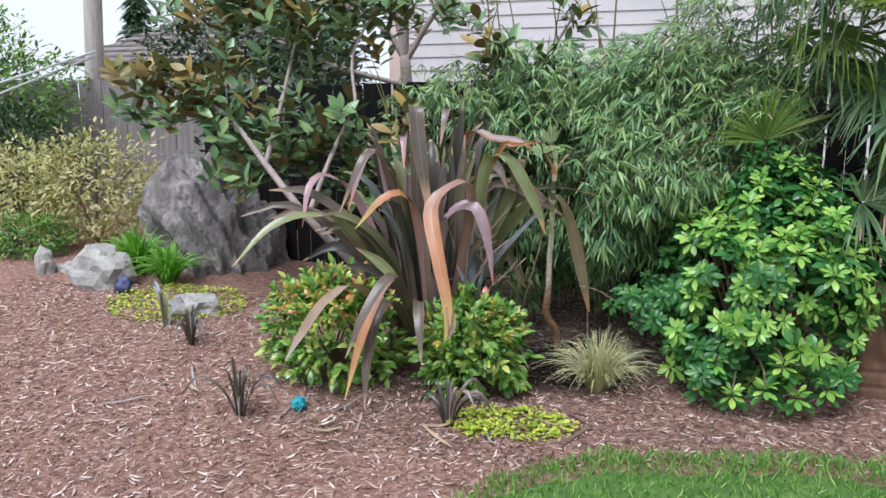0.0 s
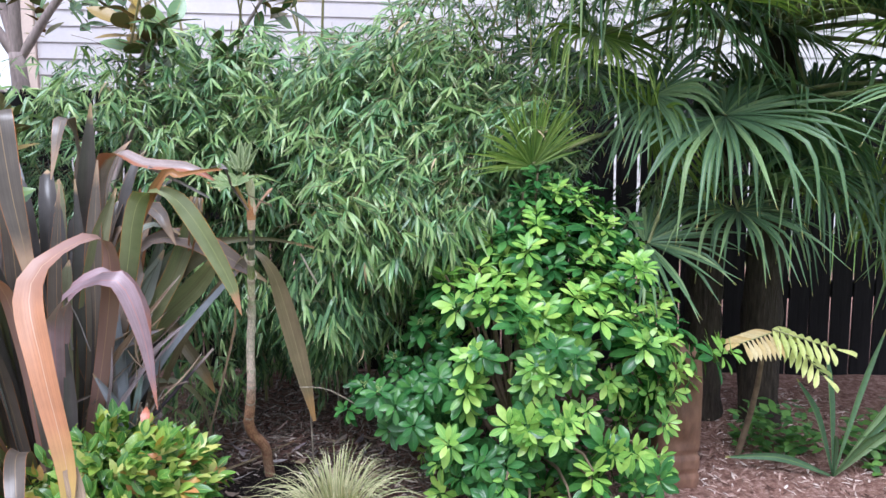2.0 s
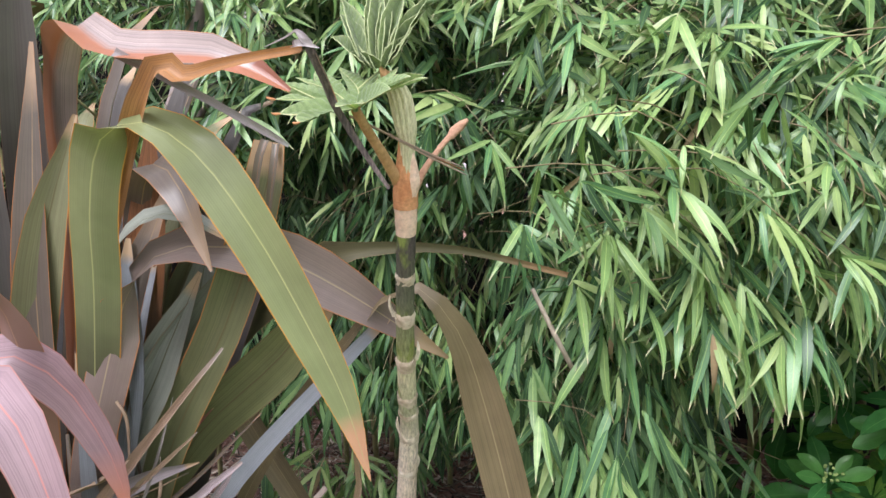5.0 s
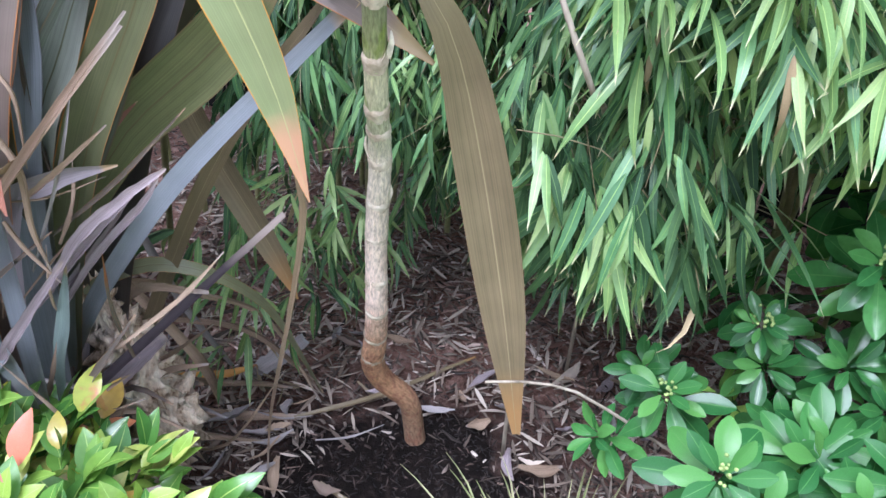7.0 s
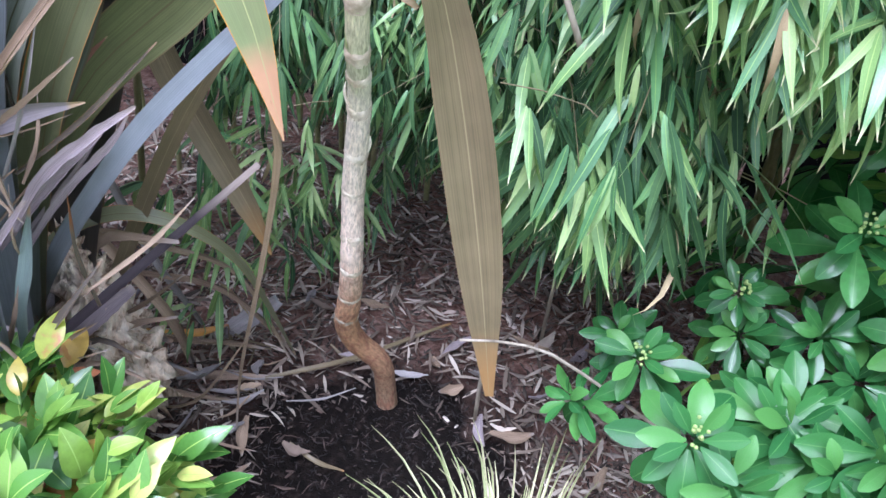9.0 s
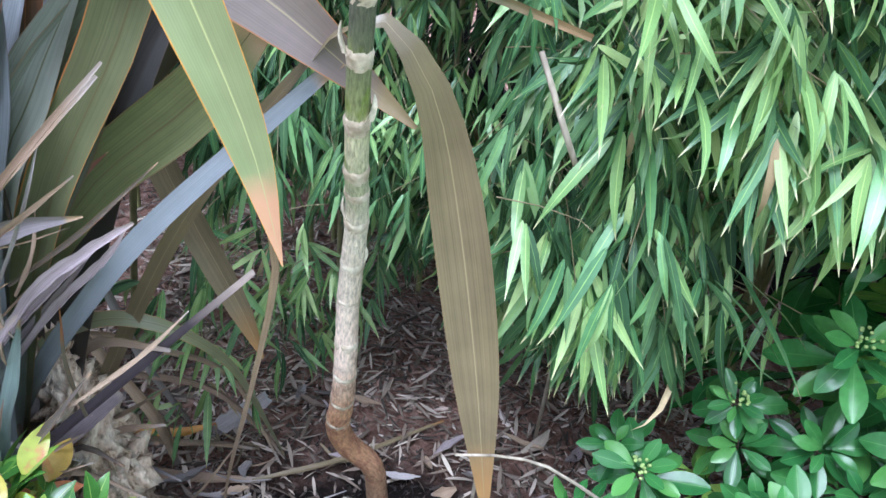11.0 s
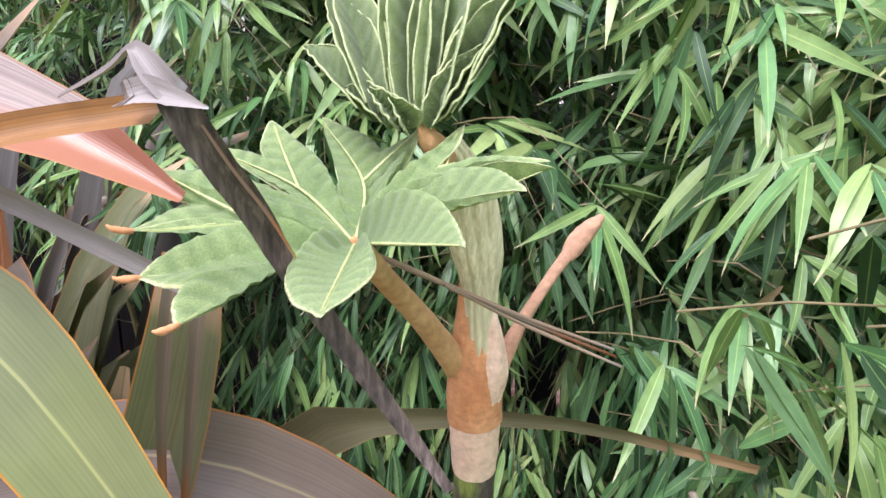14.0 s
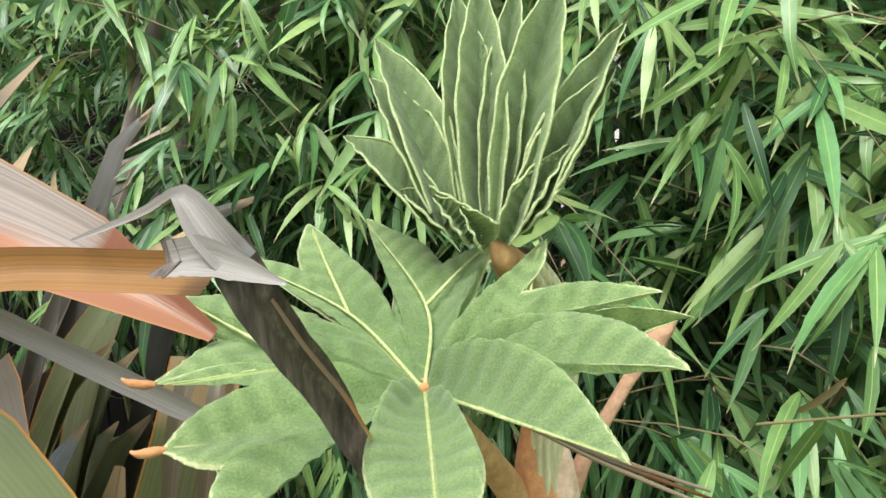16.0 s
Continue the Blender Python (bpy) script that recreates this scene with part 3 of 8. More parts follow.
scatter("fallen_leaf_scrap", [(leaflet(1.0, 0.12, 6, 0.8, 0.2, c_), 0) for c_ in (-0.3, 0.2, 0.5)], frames(np.stack([lx_, ly_, ground_z(lx_, ly_) + rs.uniform(0.003, 0.014, n)], 1), np.stack([np.cos(la_), np.sin(la_), rs.normal(0, 0.15, n)], 1),
        np.stack([rs.normal(0, 0.35, n), rs.normal(0, 0.35, n), np.ones(n)], 1), rs.uniform(0.025, 0.07, n)), rs.randint(0, 3, n), [m_litter], lit, np.hypot(lx_, ly_), 250, rest="leaves")

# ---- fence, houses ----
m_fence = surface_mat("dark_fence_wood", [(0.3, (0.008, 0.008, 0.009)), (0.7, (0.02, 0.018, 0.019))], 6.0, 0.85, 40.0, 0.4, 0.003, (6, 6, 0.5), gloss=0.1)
m_fence_grey = surface_mat("weathered_fence_wood", [(0.3, (0.16, 0.14, 0.14)), (0.7, (0.27, 0.24, 0.24))], 5.0, 0.85, 40.0, 0.4, 0.003, (6, 6, 0.5))


def box(x0, x1, y0, y1, z0, z1, bev=0.004):
    bm = bmesh.new()
    bmesh.ops.create_cube(bm, size=1)
    for v in bm.verts:
        v.co = Vector(((x0 + x1) / 2 + v.co.x * (x1 - x0), (y0 + y1) / 2 + v.co.y * (y1 - y0), (z0 + z1) / 2 + v.co.z * (z1 - z0)))
    if bev:
        bmesh.ops.bevel(bm, geom=bm.edges[:], offset=bev, segments=1, affect='EDGES')
    V = np.array([v.co[:] for v in bm.verts])
    bm.verts.index_update()
    F = [tuple(v.index for v in f.verts) for f in bm.faces]
    bm.free()
    return V, F, np.zeros((len(V), 2))


def fence(name, a, b_, top, pitch, wide, mat, label):
    """A board fence from a to b_, its top at heights top, with gaps between the boards."""
    a, b_ = np.array(a, float), np.array(b_, float)
    L = np.linalg.norm(b_ - a)
    ang = math.atan2(b_[1] - a[1], b_[0] - a[0])
    th = thing(name, (a[0], a[1], float(ground_z(*a))), label, "fence", kind="structure")
    r = np.random.RandomState(int(L * 10))
    V, F, U = box(-wide / 2, wide / 2, -0.006, 0.006, 0, 1, 0)
    me = make_mesh("board", V, F, mat, U, smooth=False)
    for i in range(int(L / pitch)):
        p = a + (b_ - a) * (i + 0.5) * pitch / L
        z0 = float(ground_z(*p)) - 0.02
        h = np.interp(i * pitch / L, [0, 1], top) + r.uniform(-0.008, 0.008) - z0
        put("board", me, th, m=Matrix.Translation((p[0], p[1], z0)) @ Matrix.Rotation(ang, 4, 'Z') @ Matrix.Rotation(r.normal(0, 0.004), 4, 'Y') @ Matrix.Diagonal((1, 1, h, 1)))
    for hz in (0.3, 1.0):
        mid = (a + b_) / 2
        V, F, U = box(-L / 2, L / 2, 0.012, 0.05, hz, hz + 0.08)
        put("rail", make_mesh("rail", V, F, mat, U, smooth=False), th, m=Matrix.Translation((mid[0], mid[1], float(ground_z(*mid)))) @ Matrix.Rotation(ang, 4, 'Z'))
    return th


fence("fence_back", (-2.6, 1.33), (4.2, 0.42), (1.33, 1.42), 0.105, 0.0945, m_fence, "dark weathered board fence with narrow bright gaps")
fence("fence_side", (-9.0, 3.9), (-2.62, 3.2), (1.62, 1.5), 0.15, 0.146, m_fence_grey, "grey weathered board fence behind the shrubs")

m_siding = surface_mat("painted_siding", [(0.3, (0.50, 0.475, 0.49)), (0.7, (0.58, 0.55, 0.56))], 2.0, 0.6, 30.0, 0.05, 0.001, mottled=0.06)
m_trim = surface_mat("trim_paint", [(0.3, (0.60, 0.47, 0.40)), (0.7, (0.68, 0.55, 0.48))], 3.0, 0.6, mottled=0.08)
house = thing("house", (2.0, 5.6, 0.3), "pale lilac-white clapboard house behind the fence", "house")
hw = box(-2.26, 8.0, 5.24, 11.0, -0.1, 4.7, 0)
part("wall", hw, m_siding, house, smooth=False)
for i in range(30):
    z = 0.2 + i * 0.149
    V, F, U = box(-2.2, 8.0, 5.2, 5.235, z, z + 0.16, 0)
    V[V[:, 2] > z + 0.1, 1] += 0.014
    V[V[:, 2] > z + 0.1, 1] = np.minimum(V[V[:, 2] > z + 0.1, 1], 5.238)
    part("siding_board", (V, F, U), m_siding, house, smooth=False)
part("corner_trim", box(-2.34, -2.205, 5.16, 5.26, 0, 4.6), m_trim, house, "beige painted corner board", smooth=False)
m_roof = surface_mat("roof_shingle", [(0.3, (0.14, 0.12, 0.12)), (0.7, (0.24, 0.21, 0.2))], 4.0, 0.9)
V = np.array([(-2.7, 4.8, 4.6), (8.4, 4.8, 4.6), (8.4, 11.4, 4.6), (-2.7, 11.4, 4.6), (-2.7, 8.1, 6.3), (8.4, 8.1, 6.3)])
part("roof", (V, [(0, 1, 5, 4), (2, 3, 4, 5), (0, 4, 3), (1, 2, 5), (3, 2, 1, 0)], np.zeros((6, 2))), m_roof, house, smooth=False)

far_house = thing("far_house", (-7.6, 10.0, 0.6), "distant low house with a brown-grey shingled hip roof", "house")
m_far_wall = surface_mat("far_house_wall", [(0.3, (0.5, 0.42, 0.3)), (0.7, (0.6, 0.5, 0.38))], 2.0, 0.8)
part("wall", box(-9.6, -6.2, 9.4, 13, 0.2, 2.25, 0), m_far_wall, far_house, smooth=False)
V = np.array([(-10.0, 9.0, 2.2), (-5.9, 9.0, 2.2), (-5.9, 13.4, 2.2), (-10.0, 13.4, 2.2), (-8.4, 11.0, 3.25), (-7.5, 11.0, 3.25)])
roof = part("roof", (V, [(0, 1, 5, 4), (2, 3, 4, 5), (0, 4, 3), (1, 2, 5), (3, 2, 1, 0)], np.zeros((6, 2))), m_roof, far_house, smooth=False)
for i in range(9):
    f = i / 9
    x0, x1 = -10.0 + 1.6 * f, -5.9 - 1.6 * f
    part("shingle_course", box(x0, x1, 8.98 + 2 * f, 9.02 + 2 * f, 2.2 + 1.05 * f, 2.235 + 1.05 * f, 0), m_roof, roof, smooth=False)

m_pole = surface_mat("grey_pole_wood", [(0.3, (0.38, 0.34, 0.32)), (0.7, (0.54, 0.49, 0.46))], 7.0, 0.85, stretch=(5, 5, 0.4))
pole = thing("utility_pole", (-5.62, 4.0, 0.25), "weathered grey wooden utility pole with cables", "pole")
part("post", tube([(-5.64, 4.0, 0.2), (-5.45, 4.0, 1.6), (-5.2, 4.0, 6.0)], [0.11, 0.10, 0.085], 10, 14), m_pole, pole)
m_cable = surface_mat("pale_cable", [(0.3, (0.6, 0.6, 0.6)), (0.7, (0.7, 0.7, 0.7))], 5.0, 0.5)
for dz in (0.0, 0.05):
    part("cable", tube([(-5.314, 3.86, 1.83 + dz), (-5.05, 2.7, 1.54 + dz * 1.4), (-4.706, 1.8, 1.353 + dz * 1.7), (-4.2, 0.6, 1.12 + dz * 2)], [0.011, 0.011], 12, 6), m_cable, pole)

# ---- the rice paper plant ----
m_stalk, nt, b = base_mat("stalk_bark", 0.65)
sep = nt.nodes.new("ShaderNodeSeparateXYZ")
nt.links.new(nt.nodes.new("ShaderNodeTexCoord").outputs["Object"], sep.inputs[0])
hgt = math_node(nt, 'ADD', sep.outputs[2], math_node(nt, 'MULTIPLY', noise_tex(nt, 45.0, 3.0), 0.03))
c = ramp(nt, hgt, [(0.02, (0.34, 0.22, 0.14)), (0.20, (0.46, 0.25, 0.13)), (0.29, (0.60, 0.34, 0.20)), (0.40, (0.74, 0.58, 0.48)), (0.61, (0.74, 0.65, 0.53)), (0.66, (0.42, 0.42, 0.26)), (0.70, (0.62, 0.57, 0.38)), (0.735, (0.28, 0.30, 0.13)), (0.80, (0.13, 0.135, 0.085)), (0.865, (0.085, 0.07, 0.065))])
blotch = math_node(nt, 'MULTIPLY', ramp(nt, noise_tex(nt, 70.0, 4.0, stretch=(1, 1, 0.7)), [(0.5, (0, 0, 0)), (0.6, (1, 1, 1))]), ramp(nt, sep.outputs[2], [(0.22, (0.7, 0.7, 0.7)), (0.5, (0, 0, 0))]))
c = mix(nt, blotch, c, (0.30, 0.13, 0.08))
streak = noise_tex(nt, 1.0, 5.0, "UV", (26.0, 80.0, 1.0), 0.65)
pat = noise_tex(nt, 30.0, 3.0, stretch=(1.5, 1.5, 0.6))
c = mix(nt, math_node(nt, 'MULTIPLY', ramp(nt, pat, [(0.55, (0, 0, 0)), (0.66, (1, 1, 1))]), ramp(nt, sep.outputs[2], [(0.6, (0, 0, 0)), (0.68, (1, 1, 1))])), c, (0.22, 0.27, 0.06))
c = mix(nt, 0.45, c, ramp(nt, streak, [(0.36, (0.18, 0.17, 0.15)), (0.5, (0.9, 0.9, 0.9)), (0.66, (1.7, 1.7, 1.7))]), 'MULTIPLY')
nt.links.new(c, b.inputs["Base Color"])
bump(nt, b, streak, 0.8, 0.004)
m_scar = surface_mat("leaf_scar", [(0.3, (0.42, 0.33, 0.24)), (0.5, (0.58, 0.48, 0.37)), (0.7, (0.74, 0.66, 0.55))], 60.0, 0.8, 200.0, 0.6, 0.002)
m_fuzz = surface_mat("rusty_felt", [(0.3, (0.50, 0.21, 0.09)), (0.7, (0.66, 0.34, 0.17))], 50.0, 0.95, 320.0, 0.8, 0.001)
m_pale = surface_mat("pale_peach_stem", [(0.3, (0.70, 0.48, 0.36)), (0.7, (0.82, 0.63, 0.50))], 45.0, 0.85, 240.0)
m_sheath = surface_mat("pleated_sheath", [(0.3, (0.48, 0.47, 0.28)), (0.7, (0.70, 0.66, 0.46))], 40.0, 0.8, 160.0, 0.6, 0.001, (5, 5, 0.4))
m_bract = surface_mat("pale_bract", [(0.3, (0.66, 0.58, 0.46)), (0.7, (0.80, 0.72, 0.60))], 50.0, 0.8, 200.0)
m_budpink = surface_mat("pink_felt", [(0.3, (0.40, 0.22, 0.14)), (0.7, (0.56, 0.34, 0.23))], 60.0, 0.95, 320.0, 0.8, 0.001)
m_petiole = surface_mat("felted_petiole", [(0.3, (0.42, 0.235, 0.10)), (0.7, (0.54, 0.33, 0.16))], 50.0, 0.95, 260.0, 0.6, 0.001)

STALK = [(0.018, 0.01, -0.03), (0.012, -0.004, 0.04), (0.004, -0.03, 0.11), (-0.03, -0.062, 0.17), (-0.040, -0.088, 0.22), (-0.030, -0.125, 0.29), (-0.022, -0.165, 0.37),
         (-0.019, -0.193, 0.48), (-0.008, -0.241, 0.594), (-0.004, -0.285, 0.668), (0.001, -0.328, 0.768), (0.008, -0.362, 0.862)]
rice = thing("rice_paper_plant", (0.018, 0.01, 0.0), "young rice paper plant, bare ringed stalk and felted new leaves", "plant")
V, F, U = tube(STALK, [0.0185, 0.0165, 0.0165, 0.017, 0.0165, 0.015, 0.0135, 0.0125, 0.0115, 0.0105, 0.0098, 0.0094], 90, 18, 0.035, 3)
part("stalk", (V, F, U), m_stalk, rice, "ringed stalk, brown below and green-black above")
path, _ = spline(STALK, 400)
for z, k, big in ((0.245, 1.06, 0), (0.30, 1.06, 0), (0.36, 1.08, 0), (0.415, 1.08, 1), (0.48, 1.1, 0), (0.535, 1.12, 1), (0.594, 1.14, 1), (0.632, 1.1, 0), (0.658, 1.14, 1), (0.710, 1.16, 1), (0.768, 1.18, 1), (0.815, 1.06, 0)):
    i = int(np.argmin(np.abs(path[:, 2] - z)))
    r0 = np.interp(z, [0, 0.2, 0.37, 0.594, 0.862], [0.0185, 0.0168, 0.0135, 0.0115, 0.0094])
    p, q = path[max(i - 2, 0)], path[min(i + 2, 399)]
    d = unit(q - p) * (0.008 + 0.003 * big)
    part("leaf_scar", tube([path[i] - d, path[i] - d * 0.3, path[i] + d * 0.2, path[i] + d * 0.6], [r0 * 0.95, r0 * (0.66 + k * 0.34), r0 * (0.68 + k * 0.34), r0 * 0.94], 8, 20, 0.05, int(z * 100), cap=False), m_scar, rice, "pale raised leaf scar ring")
for z, az in ((0.765, 3.3), (0.71, 0.3), (0.594, 2.6), (0.535, 0.5)):
    i = int(np.argmin(np.abs(path[:, 2] - z)))
    o = np.array([math.cos(az), -0.5, 0.2])
    part("husk", blade([path[i] + o * 0.008, path[i] + o * 0.013 + [0, 0, 0.012], path[i] + o * 0.014 + [0, 0, 0.022]], [0.012, 0.009, 0.002], [tuple(o)], 6, 0.3, rag=0.2, seed=int(z * 99)), m_bract, rice, "papery husk scrap")
part("pale_node", tube([(0.008, -0.362, 0.860), (0.0085, -0.366, 0.874), (0.009, -0.369, 0.889)], [0.0098, 0.0108, 0.0112], 8, 18, 0.02, 4), m_pale, rice, "pale peach node above the dark stalk")
part("felted_node", tube([(0.009, -0.369, 0.887), (0.009, -0.371, 0.900), (0.0105, -0.372, 0.915), (0.0105, -0.374, 0.935), (0.0085, -0.377, 0.962)], [0.0113, 0.0122, 0.0118, 0.0088, 0.003], 16, 18, 0.03, 5), m_fuzz, rice, "rust-coloured felted node")
part("node_ring", tube([(0.009, -0.369, 0.887), (0.009, -0.370, 0.893)], [0.0119, 0.0119], 4, 18, 0.03, 6, cap=False), m_fuzz, rice)
part("petiole", tube([(0.003, -0.374, 0.912), (-0.008, -0.398, 0.940), (-0.018, -0.428, 0.966), (-0.0219, -0.446, 0.980)], [0.0062, 0.0048, 0.0042, 0.0042], 14, 12, 0.03, 7), m_petiole, rice, "felted tan petiole")
part("bud_stalk", tube([(0.017, -0.368, 0.905), (0.028, -0.357, 0.925), (0.042, -0.344, 0.944), (0.050, -0.336, 0.953)], [0.0050, 0.0031, 0.0027, 0.0030], 12, 12, 0.03, 8), m_budpink, rice, "felted side shoot")
part("bud", tube([(0.049, -0.337, 0.951), (0.054, -0.332, 0.957), (0.060, -0.327, 0.963), (0.066, -0.323, 0.968)], [0.0030, 0.0048, 0.0043, 0.0015], 12, 12, 0.10, 9), m_budpink, rice, "pinkish closed bud")
part("bract", blade([(0.017, -0.380, 0.897), (0.020, -0.384, 0.912), (0.019, -0.383, 0.932), (0.015, -0.382, 0.948)], [0.009, 0.0115, 0.006, 0.0008], [(0.4, -1, 0.1)], 14, -0.35, seed=3), m_pale, rice, "peach bract with a torn edge")


def lump_small(p, r):
    bm = bmesh.new()
    bmesh.ops.create_icosphere(bm, subdivisions=2, radius=r)
    V = np.array([v.co[:] for v in bm.verts]) + p
    F = [tuple(v.index for v in f.verts) for f in bm.faces]
    bm.free()
    return V, F, np.zeros((len(V), 2))


def pleated(P, R, ribs, n=26, m=96):
    """A closed, pleated column, as of folded young leaves."""
    S, s = spline(np.hstack([np.array(P), np.array(R)[:, None]]), n)
    th = np.linspace(0, 2 * np.pi, m + 1)
    rr = S[:, 3][:, None] * (1 + 0.13 * np.abs(np.sin(th * ribs / 2))[None, :] + 0.05 * np.sin(th * 3 + s[:, None] * 5))
    V = S[:, None, :3] + np.stack([np.cos(th)[None] * rr, np.sin(th)[None] * rr, np.zeros_like(rr)], -1)
    return V.reshape(-1, 3), grid_faces(n, m + 1), np.stack(np.broadcast_arrays(th[None] / 6.283, s[:, None]), -1).reshape(-1, 2)


part("young_sheath", pleated([(0.0125, -0.376, 0.915), (0.0125, -0.379, 0.945), (0.0115, -0.382, 0.965), (0.008, -0.390, 0.992), (0.001, -0.403, 1.010)], [0.0058, 0.0064, 0.0094, 0.0098, 0.0066], 13), m_sheath, rice, "pale pleated stem of the folded young leaf")

# Felted leaf tissue: the leaf's own map gives veins, rim and painted furrow shade.
m_leaf, nt, b = base_mat("felted_leaf", 0.8)
sep = nt.nodes.new("ShaderNodeSeparateXYZ")
nt.links.new(nt.nodes.new("ShaderNodeUVMap").outputs[0], sep.inputs[0])
felt = noise_tex(nt, 1700.0, 3.0)
c = ramp(nt, noise_tex(nt, 55.0, 4.0), [(0.3, (0.125, 0.20, 0.072)), (0.7, (0.19, 0.275, 0.105))])
c = mix(nt, math_node(nt, 'MULTIPLY', ramp(nt, sep.outputs[1], [(0.02, (0, 0, 0)), (0.6, (1, 1, 1))]), 0.75), c, (0.33, 0.42, 0.19))
c = mix(nt, 0.35, c, ramp(nt, felt, [(0.36, (0.5, 0.52, 0.48)), (0.64, (1.5, 1.5, 1.42))]), 'MULTIPLY')
c = mix(nt, ramp(nt, sep.outputs[0], [(0.50, (0, 0, 0)), (0.92, (1, 1, 1))]), c, (0.46, 0.52, 0.20))
c = mix(nt, ramp(nt, sep.outputs[1], [(0.64, (0, 0, 0)), (0.82, (1, 1, 1))]), c, (0.62, 0.63, 0.37))
nt.links.new(c, b.inputs["Base Color"])
b.inputs["Sheen Weight"].default_value = 0.25
bump(nt, b, felt, 0.55, 0.0010)
tr = nt.nodes.new("ShaderNodeBsdfTranslucent")
ms = nt.nodes.new("ShaderNodeMixShader")
ms.inputs[0].default_value = 0.3
nt.links.new(mix(nt, 1.0, c, (1.2, 1.35, 0.5), 'MULTIPLY'), tr.inputs[0])
nt.links.new(b.outputs[0], ms.inputs[1])
nt.links.new(tr.outputs[0], ms.inputs[2])
nt.links.new(ms.outputs[0], nt.nodes["Material Output"].inputs[0])


m_vein = surface_mat("pale_vein", [(0.3, (0.38, 0.43, 0.17)), (0.7, (0.52, 0.56, 0.28))], 300.0, 0.8, 900.0)
m_margin = surface_mat("pale_felted_margin", [(0.3, (0.30, 0.36, 0.17)), (0.7, (0.44, 0.49, 0.27))], 200.0, 0.9, 900.0)
HUB = np.array([-0.0219, -0.4473, 0.9809])
LEAF_UP = unit((0.0, -0.45, 1.0))


def near_lines(Q, lines):
    """For each row of Q the distance to the nearest of the polylines, and how far along it lies."""
    best, along = np.full(len(Q), 9.0), np.zeros(len(Q))
    for ln in lines:
        run = 0.0
        for a, b_ in zip(ln[:-1], ln[1:]):
            v = b_ - a
            l = np.linalg.norm(v)
            t = np.clip((Q - a) @ v / l ** 2, 0, 1)
            d = np.linalg.norm(Q - a - t[:, None] * v, axis=1)
            k = d < best
            best, along = np.where(k, d, best), np.where(k, run + t * l, along)
            run += l
    return best, along


def leaf_edge(keys):
    """The margin of a lobed leaf: corners ('T' tip, 'S' notch) joined by swelling sides, through the soft points between them."""
    out, run = [], [np.array(keys[0][1])]
    for kind, p in keys[1:]:
        p = np.array(p)
        run.append(p)
        if kind == "B":
            continue
        if len(run) == 2:
            tip = p if kind == "T" else run[0]
            mid = (run[0] + p) / 2
            ax = unit(tip - HUB)
            o = mid - HUB - ax * np.dot(mid - HUB, ax)
            run.insert(1, mid + unit(o) * 0.13 * np.linalg.norm(p - run[0]))
        n = max(6, int(np.linalg.norm(run[-1] - run[0]) / 0.0007))
        out.append(spline(run, n)[0][:-1])
        run = [p]
    return np.vstack(out + [run[0][None]])


def leaf_sheet(keys, veins, seed, lift=0.0028):
    """A felted sheet from the hub to its toothed margin, quilted between sunken veins."""
    E = leaf_edge(keys)
    n = len(E)
    r = np.random.RandomState(seed)
    wob = 1 + 0.006 * (np.abs((np.arange(n) * 0.17 + 0.6 * np.sin(np.arange(n) * 0.05) + seed) % 1.0 - 0.5) * 4 - 1) + 0.010 * np.sin(np.arange(n) * 0.11 + seed)
    E = HUB + (E - HUB) * wob[:, None]
    s = np.concatenate([np.linspace(0.01, 0.93, 34), [0.96, 0.98, 0.99, 1.0]])
    Q = (HUB + s[:, None, None] * (E - HUB)[None]).reshape(-1, 3)
    S, R = np.repeat(s, n), np.tile(np.linalg.norm(E - HUB, axis=1), len(s))
    d, along = near_lines(Q, veins)
    body = 1 - np.exp(-(d / 0.0075) ** 2)
    up = lift * body * np.clip((1 - S) * 6, 0, 1) ** 0.5 * np.clip(S * 3, 0, 1) + 0.00075 * np.sin(along * 820 - d * 420) * np.clip(d / 0.004, 0, 1) * (1 - S ** 6) - 0.0022 * body * S ** 5
    V = Q + LEAF_UP * up[:, None]
    vein = np.maximum(np.exp(-(d / 0.0009) ** 2), 0.80 * np.clip((np.sin(along * 820 - d * 420 + 1.2) - 0.72) / 0.28, 0, 1) * (S < 0.95) * np.clip(1 - d / 0.02, 0, 1))
    # Pale rim; inner tissue is darker, and quilt furrows get painted shade.
    rim = np.maximum(np.clip(1 - (1 - S) * R / 0.0030, 0, 1), 0.55 * np.clip(S * 1.05 - 0.1, 0, 1) ** 1.5 * (0.55 + 0.45 * np.sin(along * 820 - d * 420)))
    return V, grid_faces(len(s), n), np.stack([vein * 0.9, rim], 1)


def margin(keys, veins, seed):
    """The fine felted edge along the margin of a sheet."""
    E = leaf_edge(keys)
    E = HUB + (E - HUB) * (1 + 0.010 * np.sin(np.arange(len(E)) * 0.11 + seed))[:, None]
    d, _ = near_lines(E, veins)
    E = E - LEAF_UP * (0.0022 * (1 - np.exp(-(d / 0.0075) ** 2)))[:, None]
    return tube(E[::4], [0.00015, 0.00019, 0.00015], len(E), 5, 0.5, seed)


def fork(*tips, at=0.45):
    """Veins that part on their way from the hub to the tips of one lobe."""
    tips = [np.array(t) for t in tips]
    mid = HUB + (sum(tips) / len(tips) - HUB) * at
    if len(tips) == 1:
        return [np.array([HUB, HUB * 0.5 + tips[0] * 0.5, HUB * 0.04 + tips[0] * 0.96])]
    return [np.array([HUB, mid, HUB * 0.06 + tips[0] * 0.94])] + [np.array([mid, mid * 0.5 + t * 0.5, HUB * 0.06 + t * 0.94]) for t in tips[1:]]


